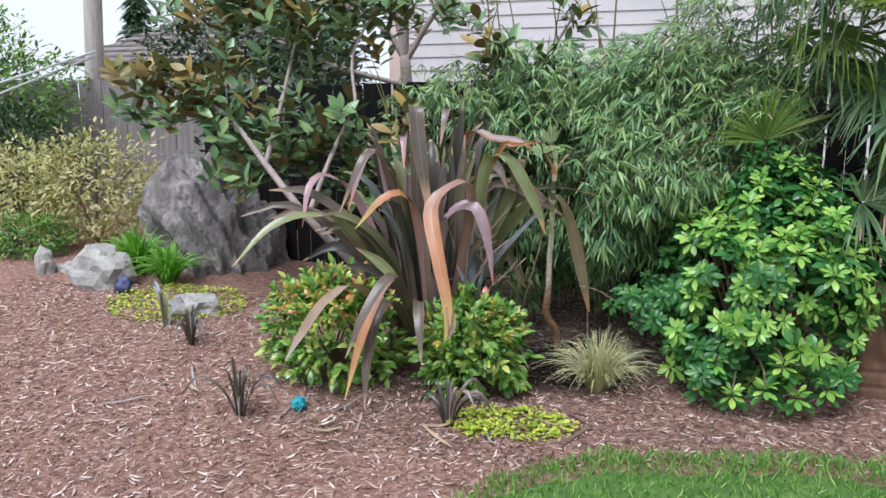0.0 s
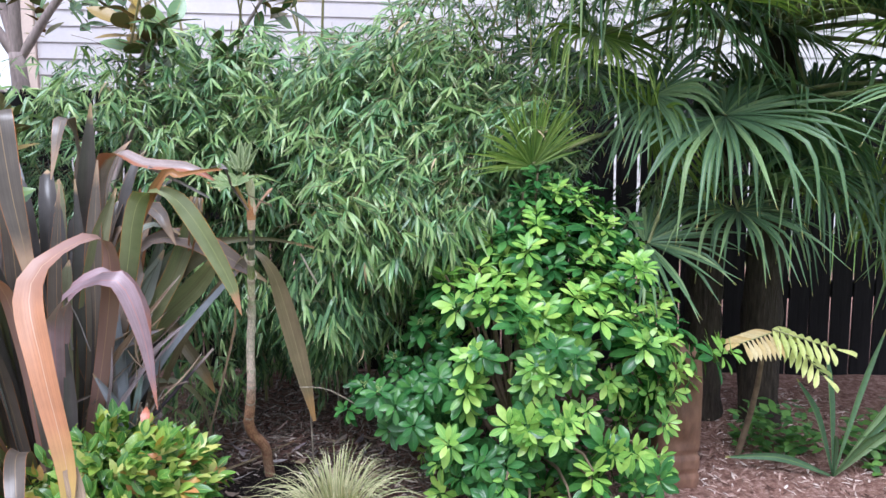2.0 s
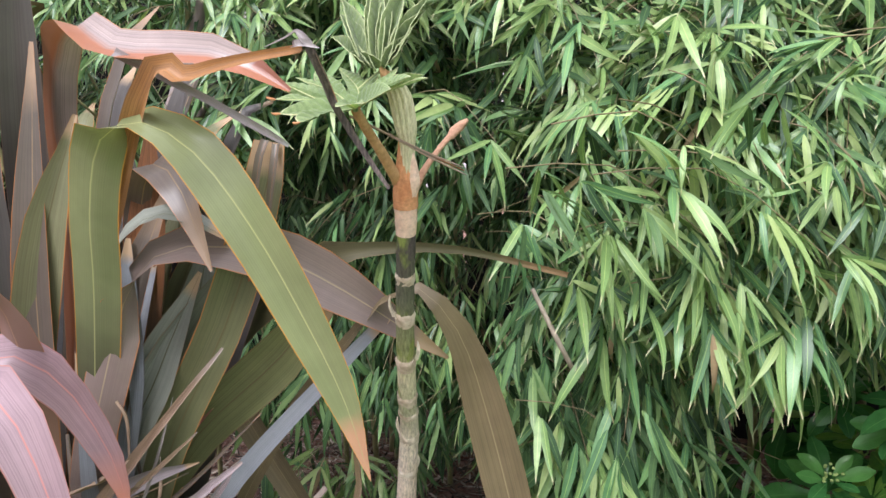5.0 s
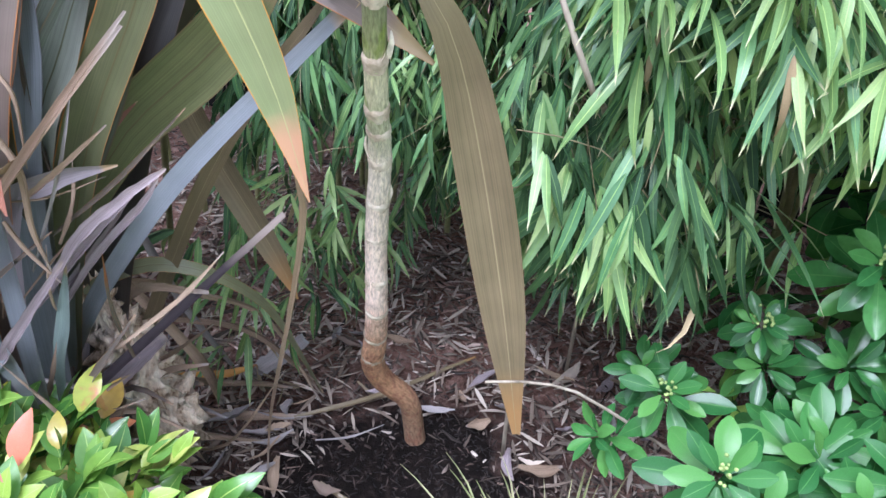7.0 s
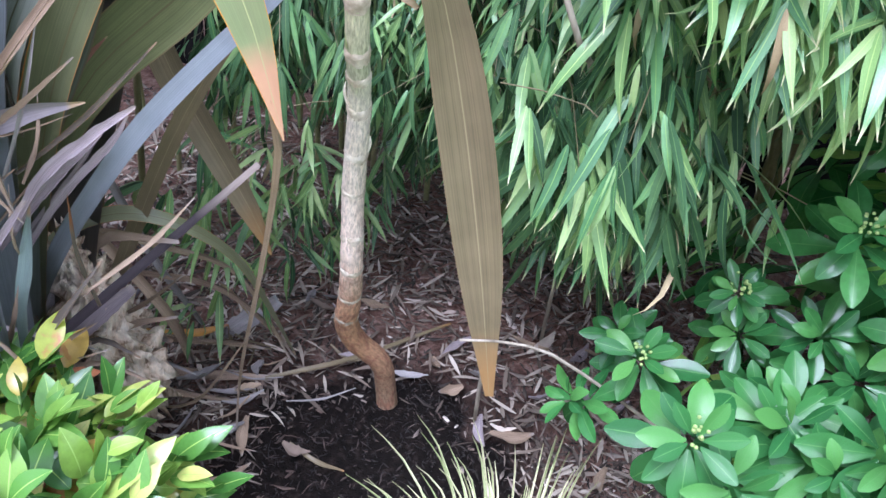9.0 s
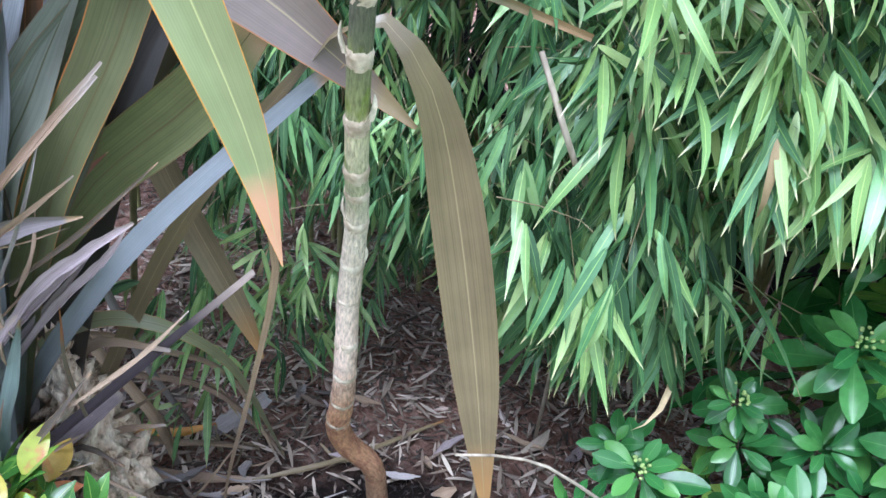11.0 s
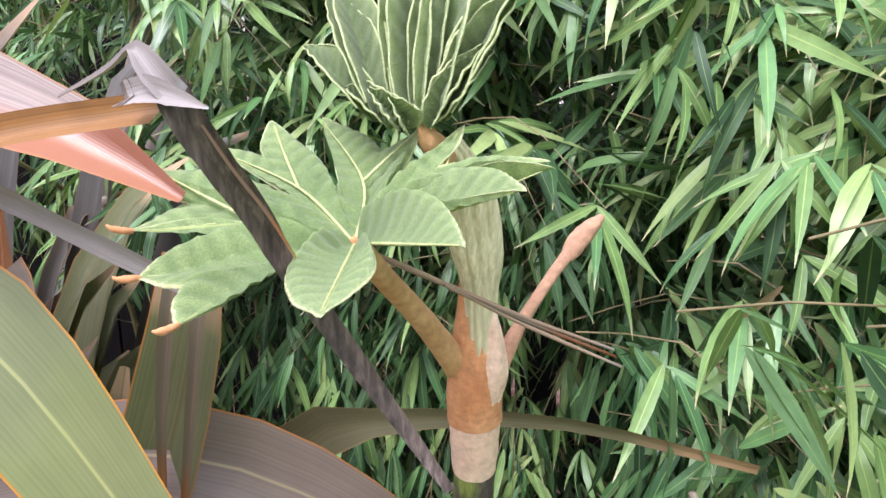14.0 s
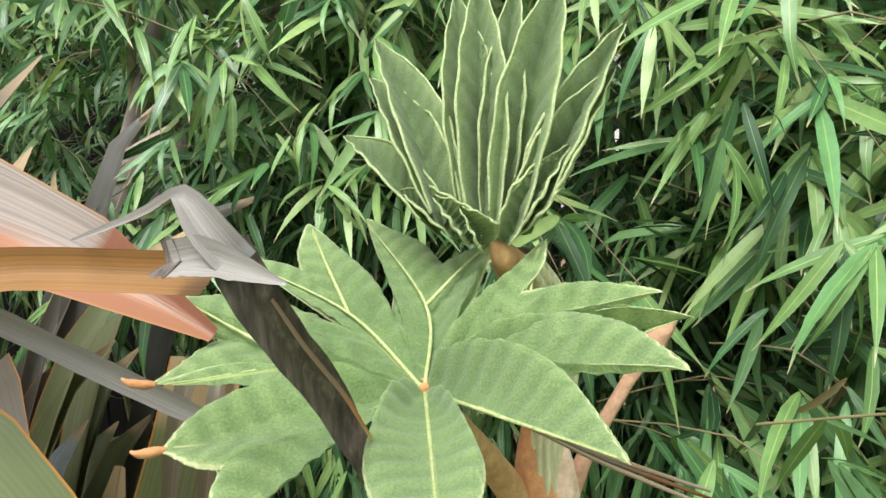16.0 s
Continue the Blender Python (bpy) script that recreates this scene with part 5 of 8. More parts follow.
# Upright leaves of the near side.
near_set = [([(-0.52, -0.24, 0), (-0.43, -0.30, 0.5), (-0.41, -0.31, 0.80), (-0.39, -0.30, 1.05)], 0.048, m_fx_purple), ([(-0.55, -0.22, 0), (-0.46, -0.29, 0.4), (-0.445, -0.31, 0.7), (-0.45, -0.30, 1.0)], 0.045, m_fx_dark),
            ([(-0.53, -0.28, 0), (-0.50, -0.36, 0.35), (-0.49, -0.38, 0.7), (-0.47, -0.36, 1.0)], 0.045, m_fx_purple), ([(-0.55, -0.1, 0), (-0.48, -0.2, 0.7), (-0.43, -0.26, 1.0), (-0.40, -0.29, 1.2)], 0.05, m_fx_dark),
            ([(-0.50, -0.34, 0), (-0.475, -0.40, 0.25), (-0.465, -0.41, 0.42), (-0.47, -0.40, 0.6)], 0.034, m_fx_dark), ([(-0.52, -0.36, 0), (-0.52, -0.43, 0.3), (-0.53, -0.44, 0.5), (-0.54, -0.43, 0.75)], 0.036, m_fx_purple),
            ([(-0.50, -0.24, 0), (-0.46, -0.29, 0.5), (-0.401, -0.31, 0.812), (-0.345, -0.31, 0.975)], 0.052, m_fx_olive), ([(-0.48, -0.22, 0), (-0.452, -0.26, 0.50), (-0.420, -0.27, 0.753), (-0.385, -0.27, 0.92)], 0.052, m_fx_grey),
            ([(-0.45, -0.24, 0), (-0.39, -0.29, 0.50), (-0.336, -0.29, 0.714), (-0.262, -0.28, 0.90)], 0.068, m_fx_purple), ([(-0.46, -0.22, 0), (-0.365, -0.26, 0.45), (-0.280, -0.27, 0.665), (-0.175, -0.265, 0.84)], 0.090, m_fx_sage),
            ([(-0.43, -0.22, 0), (-0.375, -0.25, 0.50), (-0.336, -0.25, 0.699), (-0.300, -0.24, 0.82)], 0.044, m_fx_grey), ([(-0.44, -0.12, 0), (-0.335, -0.19, 0.42), (-0.27, -0.20, 0.64), (-0.18, -0.20, 0.80)], 0.090, m_fx_dark),
            ([(-0.45, -0.1, 0), (-0.36, -0.17, 0.45), (-0.30, -0.19, 0.66), (-0.25, -0.20, 0.84)], 0.070, m_fx_sage), ([(-0.40, -0.28, 0.06), (-0.347, -0.34, 0.30), (-0.349, -0.34, 0.50), (-0.36, -0.33, 0.72)], 0.036, m_fx_grey),
            ([(-0.40, -0.25, 0.1), (-0.350, -0.30, 0.52), (-0.326, -0.30, 0.69), (-0.31, -0.29, 0.84)], 0.056, m_fx_grey),
            ([(-0.42, -0.24, 0.1), (-0.338, -0.29, 0.55), (-0.288, -0.29, 0.686), (-0.235, -0.28, 0.80)], 0.058, m_fx_sage), ([(-0.38, -0.28, 0.12), (-0.345, -0.36, 0.33), (-0.372, -0.36, 0.40), (-0.42, -0.36, 0.48)], 0.034, m_fx_grey),
            ([(-0.40, -0.30, 0.2), (-0.364, -0.31, 0.50), (-0.317, -0.31, 0.556), (-0.24, -0.31, 0.585)], 0.022, m_fx_lilac), ([(-0.38, -0.28, 0.06), (-0.330, -0.33, 0.33), (-0.312, -0.33, 0.41), (-0.298, -0.33, 0.48)], 0.020, m_fx_teal),
            ([(-0.42, -0.14, 0), (-0.36, -0.22, 0.50), (-0.31, -0.24, 0.82), (-0.297, -0.24, 0.97)], 0.054, m_fx_rust)]
for i, (p, w, mt) in enumerate(near_set):
    fx(p, [w * 0.45, w * 0.78, w * 0.95, w * 0.10], [(0.35 * math.sin(i * 2.3), -1, 0.3 + 0.25 * math.cos(i * 1.7))], mt, "upright flax leaf", 40 + i, 24, 0.2)
fx([(-0.42, -0.26, 0.3), (-0.355, -0.32, 0.70), (-0.310, -0.33, 0.822), (-0.284, -0.33, 0.858), (-0.255, -0.33, 0.873), (-0.222, -0.33, 0.869), (-0.185, -0.32, 0.845)], [0.02, 0.026, 0.026, 0.028, 0.030, 0.028, 0.012], [BACK, BACK, (-0.6, -0.2, 0.7), (-0.3, -0.5, 0.9), UP, UP, UP], m_fx_sage, "short sage-green leaf bent over", 66, 30)
# Bent leaves that face the lawn.
fx([(-0.52, -0.25, 0), (-0.37, -0.4, 0.6), (-0.335, -0.5, 0.845), (-0.407, -0.62, 0.838), (-0.462, -0.66, 0.757), (-0.415, -0.75, 0.595), (-0.36, -0.82, 0.39), (-0.372, -0.83, 0.256)],
   [0.03, 0.045, 0.048, 0.052, 0.062, 0.058, 0.04, 0.002], [BACK, BACK, UP, (-0.4, -0.6, 0.9), (0, -0.8, 0.6), FRONT, FRONT, FRONT], m_fx_orange, "dying orange leaf folded over", 60, 40)
fx([(-0.357, -0.815, 0.40), (-0.345, -0.825, 0.33), (-0.36, -0.83, 0.27)], [0.03, 0.035, 0.003], [(0.5, -1, 0.1)], m_fx_tan, "pale split end of the orange leaf", 59, 12)
fx([(-0.56, -0.25, 0), (-0.50, -0.4, 0.45), (-0.453, -0.5, 0.685), (-0.361, -0.53, 0.751), (-0.296, -0.54, 0.75), (-0.247, -0.55, 0.617), (-0.224, -0.55, 0.43)], [0.03, 0.04, 0.045, 0.048, 0.05, 0.036, 0.002], [BACK, BACK, UP, UP, (0.2, -0.8, 0.5), FRONT, FRONT], m_fx_pink, "pink leaf arching over", 61, 34)
fx([(-0.60, -0.2, 0), (-0.61, -0.3, 0.7), (-0.60, -0.35, 1.09), (-0.583, -0.42, 1.172), (-0.555, -0.45, 0.97), (-0.521, -0.46, 0.76)], [0.035, 0.06, 0.062, 0.062, 0.06, 0.03], [BACK, BACK, BACK, UP, FRONT, FRONT], m_fx_purple, "tall purple leaf bent at the top", 62, 36)
bent = [([(-0.6, -0.25, 0), (-0.69, -0.4, 0.8), (-0.728, -0.5, 0.972), (-0.765, -0.6, 0.955), (-0.856, -0.65, 0.738)], m_fx_purple), ([(-0.55, -0.3, 0), (-0.57, -0.42, 0.6), (-0.617, -0.5, 0.796), (-0.70, -0.56, 0.785), (-0.807, -0.6, 0.664)], m_fx_orange),
        ([(-0.55, -0.3, 0), (-0.585, -0.48, 0.25), (-0.626, -0.58, 0.42), (-0.70, -0.62, 0.53), (-0.79, -0.65, 0.593)], m_fx_green), ([(-0.6, -0.3, 0), (-0.61, -0.6, 0.42), (-0.62, -0.75, 0.49), (-0.68, -0.86, 0.38), (-0.75, -0.92, 0.2)], m_fx_purple),
        ([(-0.6, -0.3, 0), (-0.62, -0.55, 0.40), (-0.653, -0.7, 0.45), (-0.72, -0.8, 0.25), (-0.784, -0.85, 0.0)], m_fx_orange), ([(-0.6, -0.28, 0), (-0.65, -0.55, 0.33), (-0.68, -0.7, 0.33), (-0.70, -0.8, 0.15), (-0.70, -0.85, -0.03)], m_fx_purple),
        ([(-0.65, -0.25, 0), (-0.78, -0.6, 0.40), (-0.87, -0.77, 0.40), (-0.95, -0.85, 0.28), (-1.012, -0.9, 0.17)], m_fx_tan), ([(-0.65, -0.2, 0), (-0.9, -0.38, 0.6), (-1.05, -0.47, 0.7), (-1.2, -0.58, 0.66), (-1.334, -0.7, 0.5)], m_fx_green),
        ([(-0.65, -0.15, 0), (-0.9, -0.22, 0.7), (-1.03, -0.3, 0.86), (-1.076, -0.42, 0.83), (-1.089, -0.5, 0.65)], m_fx_pink), ([(-0.62, -0.2, 0), (-0.75, -0.3, 0.8), (-0.775, -0.37, 0.975), (-0.79, -0.5, 0.955), (-0.857, -0.55, 0.73)], m_fx_pink),
        ([(-0.55, -0.12, 0), (-0.48, -0.16, 0.8), (-0.46, -0.22, 1.08), (-0.47, -0.3, 1.16), (-0.49, -0.36, 1.0)], m_fx_purple), ([(-0.5, -0.1, 0), (-0.36, -0.2, 0.7), (-0.30, -0.26, 0.9), (-0.24, -0.32, 0.91), (-0.19, -0.36, 0.82)], m_fx_purple),
        ([(-0.6, -0.3, 0), (-0.55, -0.5, 0.3), (-0.53, -0.62, 0.36), (-0.50, -0.72, 0.3), (-0.48, -0.78, 0.15)], m_fx_purple), ([(-0.62, -0.1, 0), (-0.68, -0.1, 0.7), (-0.70, -0.16, 0.98), (-0.68, -0.26, 1.05), (-0.66, -0.34, 0.9)], m_fx_pink)]
for i, (p, mt) in enumerate(bent):
    fx(p, [0.03, 0.045, 0.045, 0.042, 0.003], [BACK, BACK, UP, (-0.2, -0.8, 0.6), FRONT], mt, "bent flax leaf", 70 + i, 28)
# The rest of the fan.
rg = np.random.RandomState(21)
for i in range(90):
    a = rg.uniform(0, 2 * np.pi)
    lean = rg.uniform(0.05, 0.75)
    o = np.array([math.cos(a), math.sin(a) * 0.8, 0])
    if o[0] > 0.2 and lean > 0.3:
        lean *= 0.3
        if rg.uniform() < 0.5:
            continue
    if o[0] > -0.1 and o[1] < 0.1:
        continue
    L = rg.uniform(0.75, 1.2) * (1.05 - 0.35 * lean)
    b0 = np.array([-0.58, -0.13, 0]) + o * rg.uniform(0.02, 0.15)
    k1, k2 = b0 + o * lean * L * 0.42 + [0, 0, L * 0.55], b0 + o * lean * L * 0.85 + [0, 0, L * (0.92 - 0.25 * lean)]
    k3 = k2 + o * lean * L * 0.35 + [0, 0, (0.12 - 0.32 * lean * rg.uniform(0.3, 1)) * L]
    w = rg.uniform(0.036, 0.056)
    part("leaf", blade([b0, k1, k2, k3], [w * 0.7, w, w * 0.95, 0.003], [tuple(-o * 0.6 + np.array([0.1 * rg.normal(), -0.6, 0.3]))], 16, 0.2, 0.03, 5, 0, i), [m_fx_olive, m_fx_dark, m_fx_purple, m_fx_grey, m_fx_olive, m_fx_dark][i % 6], FX)
# Shredded dry fibres caught among the blades.
rs = np.random.RandomState(57)
for i in range(24):
    b0 = np.array([rs.uniform(-0.50, -0.26), -0.325 + rs.normal(0, 0.022), rs.uniform(0.22, 0.56)])
    a, l = rs.normal(0.62, 0.35) if i % 4 else rs.normal(-0.3, 0.4), rs.uniform(0.08, 0.24)
    e = b0 + np.array([math.sin(a) * l, rs.normal(0, 0.02), math.cos(a) * l])
    w = rs.uniform(0.002, 0.009)
    part("dry_strip", blade([b0, (b0 + e) / 2 + rs.normal(0, 0.006, 3), e + rs.normal(0, 0.005, 3)], [w * 0.7, w, w * 0.2], [tuple(np.array([-0.3, -1, 0.4]) + rs.normal(0, 0.35, 3))], 9, 0.5, 0.15, 3, 0.2, i), [m_fx_tan, m_fx_tan, m_fx_drygrey, m_fx_purple, m_fx_rust, m_fx_tan][i % 6], FX)

# The old crown of the clump.
m_stump = surface_mat("old_crown_wood", [(0.36, (0.30, 0.20, 0.13)), (0.44, (0.70, 0.55, 0.40)), (0.62, (0.88, 0.77, 0.62))], 34.0, 0.9, 90.0, 0.8, 0.008, (1.6, 1.6, 0.8), 0.35, 0.2)


def lump(at, size, seed, rough=0.25, sub=3, freq=3.0):
    bm = bmesh.new()
    bmesh.ops.create_icosphere(bm, subdivisions=sub, radius=1)
    for v in bm.verts:
        d = 1 + rough * noise.fractal(v.co * freq + Vector((seed * 3.7, seed, 1)), 0.8, 2.0, 4)
        v.co = Vector((v.co.x * size[0] * d + at[0], v.co.y * size[1] * d + at[1], v.co.z * size[2] * d + at[2]))
    V = np.array([v.co[:] for v in bm.verts])
    F = [tuple(v.index for v in f.verts) for f in bm.faces]
    bm.free()
    return V, F, np.zeros((len(V), 2))


for cp, cs, sd in (((-0.366, -0.19, 0.33), (0.020, 0.022, 0.040), 2), ((-0.346, -0.19, 0.275), (0.030, 0.028, 0.045), 3), ((-0.328, -0.185, 0.215), (0.036, 0.032, 0.055), 4), ((-0.315, -0.17, 0.14), (0.044, 0.036, 0.065), 5), ((-0.335, -0.17, 0.08), (0.04, 0.036, 0.05), 6)):
    part("crown", lump(cp, cs, sd, 0.9, 4, 5.0), m_stump, FX, "pale rotting old crown")
rg = np.random.RandomState(33)
for i in range(48):
    a = rg.uniform(-0.9, 0.9)
    b0 = np.array([-0.38 + rg.normal(0, 0.05), -0.22 + rg.normal(0, 0.07), rg.uniform(0.03, 0.22)])
    l = rg.uniform(0.12, 0.34)
    e = b0 + np.array([math.sin(a) * l * 0.7 + 0.05, -0.1 * rg.uniform(), l * rg.uniform(-0.25, 0.9)])
    m_ = (b0 + e) / 2 + rg.normal(0, 0.02, 3)
    w = rg.uniform(0.005, 0.017)
    for q in (m_, e):
        q[2] = max(q[2], float(ground_z(q[0], q[1])) + 0.01)
    part("dry_strip", blade([b0, m_, e], [w, w, w * 0.3], [tuple(np.array([0.3, -1, 0.5]) + rg.normal(0, 0.3, 3))], 9, 0.4, 0.1, 3, 0.12, i), [m_fx_tan, m_fx_drygrey, m_fx_tan, m_fx_lilac, m_fx_purple][i % 5], FX)

def fallen(p, w, mat, label, seed, up=(0, -0.5, 1), rag=0.08, fold=0.25):
    part("blade", blade(p, w, [up], 20, fold, 0.05, 5, rag, seed), mat, thing("fallen_leaf", p[1], label, "fallen leaf"))


fallen([(-0.441, -0.026, 0.027), (-0.321, -0.029, 0.016), (-0.173, -0.004, 0.015)], [0.012, 0.018, 0.010], m_fx_tan, "dry tan strap leaf lying on the soil", 0)
fallen([(-0.184, -0.01, 0.018), (-0.053, 0.067, 0.028), (0.094, 0.195, 0.037)], [0.007, 0.009, 0.005], m_fx_brown, "dull green-brown strap leaf on the soil", 1)
fallen([(-0.451, 0.019, 0.051), (-0.381, 0.028, 0.041), (-0.324, 0.053, 0.032), (-0.278, 0.076, 0.043)], [0.004, 0.010, 0.016, 0.004], m_fx_dying, "orange dying leaf near the ground", 2)
fallen([(-0.295, 0.064, 0.022), (-0.253, 0.102, 0.04), (-0.216, 0.158, 0.05)], [0.018, 0.034, 0.022], m_fx_drygrey, "grey dry leaf scrap on the ground", 3, (0.1, -0.8, 0.7), 0.15)
fx([(-0.358, -0.18, 0.392), (-0.34, -0.17, 0.356), (-0.282, -0.12, 0.212), (-0.308, -0.0, 0.017)], [0.010, 0.013, 0.015, 0.010], [(0.3, -1, 0.4)], m_fx_tan, "dry tan leaf hanging to the soil", 81, 24, 0.4, 0.06)
fx([(-0.339, -0.12, 0.4), (-0.324, -0.11, 0.344), (-0.31, -0.07, 0.245), (-0.327, 0.089, 0.026)], [0.010, 0.012, 0.012, 0.008], [(0.3, -1, 0.4)], m_fx_drygrey, "dry grey-tan leaf hanging to the soil", 82, 24, 0.4, 0.06)
fx([(-0.361, -0.22, 0.363), (-0.342, -0.2, 0.379), (-0.288, -0.19, 0.4), (-0.231, -0.17, 0.386), (-0.188, -0.13, 0.332), (-0.168, -0.08, 0.248), (-0.154, 0.058, 0.019)], [0.018, 0.022, 0.019, 0.016, 0.013, 0.010, 0.003], [(0.1, -0.6, 0.9), (0.1, -0.6, 0.9), (0, -0.7, 0.8), (0.2, -0.9, 0.5), (0.2, -1, 0.3), (0.2, -1, 0.3), (0.2, -1, 0.3)], m_fx_olive, "thin olive leaf arching down to the soil", 83, 36)
fx([(-0.381, -0.25, 0.196), (-0.318, -0.225, 0.267), (-0.279, -0.2, 0.304)], [0.016, 0.022, 0.012], [(0.3, -0.8, 0.6)], m_fx_dryviolet, "broad dry grey-purple leaf lying over the crown", 84, 20, 0.35, 0.1)

rg = np.random.RandomState(91)
for i in range(12):
    a, l = rg.uniform(0, 6.28), rg.uniform(0.04, 0.13)
    c0 = np.array([rg.uniform(-0.36, -0.06), rg.uniform(-0.16, 0.12)])
    q = [c0 + np.array([math.cos(a), math.sin(a)]) * l * k for k in (-0.5, 0.0, 0.5)]
    q = [(float(v[0]), float(v[1]), float(ground_z(v[0], v[1])) + 0.012 + 0.02 * rg.uniform() * (k != 1)) for k, v in enumerate(q)]
    w = rg.uniform(0.003, 0.008)
    fl = thing("fallen_leaf", q[1], "dry tan leaf strip lying in the litter", "fallen leaf", "dry strips on the ground")
    part("blade", blade(q, [w * 0.5, w, w * 0.3], [(0, -0.5, 1)], 10, 0.3, 0.08, 3, 0.12, i), [m_fx_drygrey, m_fx_brown, m_fx_tan, m_fx_brown][i % 4], fl)
for i in range(22):
    a, l = rg.uniform(0, 6.28), rg.uniform(0.08, 0.26)
    c0 = np.array([rg.uniform(-1.75, 0.35), rg.uniform(-1.02, -0.66)])
    q = [c0 + np.array([math.cos(a), math.sin(a)]) * l * k for k in (-0.5, 0.0, 0.5)]
    q = [(float(v[0]), float(v[1]), float(ground_z(v[0], v[1])) + 0.010 + 0.02 * rg.uniform() * (k != 1)) for k, v in enumerate(q)]
    w = rg.uniform(0.005, 0.016)
    fl = thing("fallen_leaf", q[1], "dry flax leaf strip lying on the bark mulch", "fallen leaf", "dry strips on the ground")
    part("blade", blade(q, [w * 0.5, w, w * 0.3], [(0, -0.5, 1)], 10, 0.3, 0.08, 3, 0.12, i), [m_fx_tan, m_fx_drygrey, m_fx_purple, m_fx_tan][i % 4], fl)

rg = np.random.RandomState(95)
for i in range(46):
    a, l = rg.uniform(0, 6.28), rg.uniform(0.035, 0.085)
    c0 = np.array([rg.uniform(-0.30, 0.42), rg.uniform(-0.28, 0.22)])
    if math.hypot(c0[0] - 0.02, c0[1] + 0.2) < 0.13:
        continue
    q = [c0 + np.array([math.cos(a + 0.3 * k), math.sin(a + 0.3 * k)]) * l * k for k in (-0.5, 0.0, 0.5)]
    q = [(float(v[0]), float(v[1]), float(ground_z(v[0], v[1])) + 0.012 + 0.018 * rg.uniform() * (k != 1)) for k, v in enumerate(q)]
    w = rg.uniform(0.010, 0.022)
    fl = thing("fallen_leaf", q[1], "curled dry pale leaf lying by the stalk", "fallen leaf", "curled leaves by the stalk")
    part("blade", blade(q, [w * 0.3, w, w * 0.15], [(rg.normal(0, 0.3), rg.normal(-0.2, 0.3), 1)], 9, 0.5, 0.12, 5, 0.1, i), [m_fx_drygrey, m_fx_tan, m_fx_dryviolet, m_litter][i % 4], fl)

# ---- bamboo ----
def front(x, z):
    """How near the bamboo's foliage comes, along y."""
    x, z = np.asarray(x, float), np.asarray(z, float)
    f = np.interp(x, [-1.4, -0.9, -0.45, -0.30, -0.12, 0.06, 0.16, 0.45, 0.8, 1.3, 2.2], [0.45, 0.3, 0.08, 0.02, 0.0, -0.06, -0.20, -0.20, -0.08, 0.05, 0.3])
    low = np.clip((0.55 - z) / 0.40, 0, 1)
    gap = np.exp(-((x - 0.0) / 0.17) ** 2)
    f = f + gap * low * 0.45 + low * np.interp(x, [-0.5, -0.1, 0.05, 0.7, 1.2], [0.1, 0.15, 0.42, 0.42, 0.25])
    f = f + np.clip((0.67 - z) / 0.10, 0, 1) * np.interp(x, [0.33, 0.41], [0.0, 0.62])
    f = f - 0.06 * np.exp(-((x - 0.46) / 0.24) ** 2 - ((z - 0.83) / 0.13) ** 2)
    f = f + np.clip(z - 1.15, 0, 1) * 0.5 * np.clip(1 - np.abs(x - 0.2), 0.3, 1)
    return f + 0.05 * np.sin(x * 9 + z * 4) * np.sin(z * 11 + x * 3)


rg = np.random.RandomState(8)
BAM = thing("bamboo_clump", (0.35, 0.35, 0.03), "dense arching bamboo with drooping green leaves", "bamboo")
for i in range(46):
    x0, y0 = rg.uniform(-0.9, 1.5), rg.uniform(0.18, 0.75)
    y0 += 0.3 if -0.5 < x0 < 0.4 else 0.0
    h = rg.uniform(1.0, 2.1)
    tx, ty = x0 + rg.normal(0, 0.25), y0 - rg.uniform(0.1, 0.5)
    part("culm", tube([(x0, y0, float(ground_z(x0, y0)) - 0.02), (x0 * 0.8 + tx * 0.2, y0 - 0.02, h * 0.5), (x0 * 0.4 + tx * 0.6, y0 * 0.5 + ty * 0.5, h * 0.85), (tx, ty, h)], [0.007, 0.006, 0.004, 0.0015], 12, 6), m_culm, BAM)
P, Wy, Up_, Tw, Shade = [], [], [], [], []


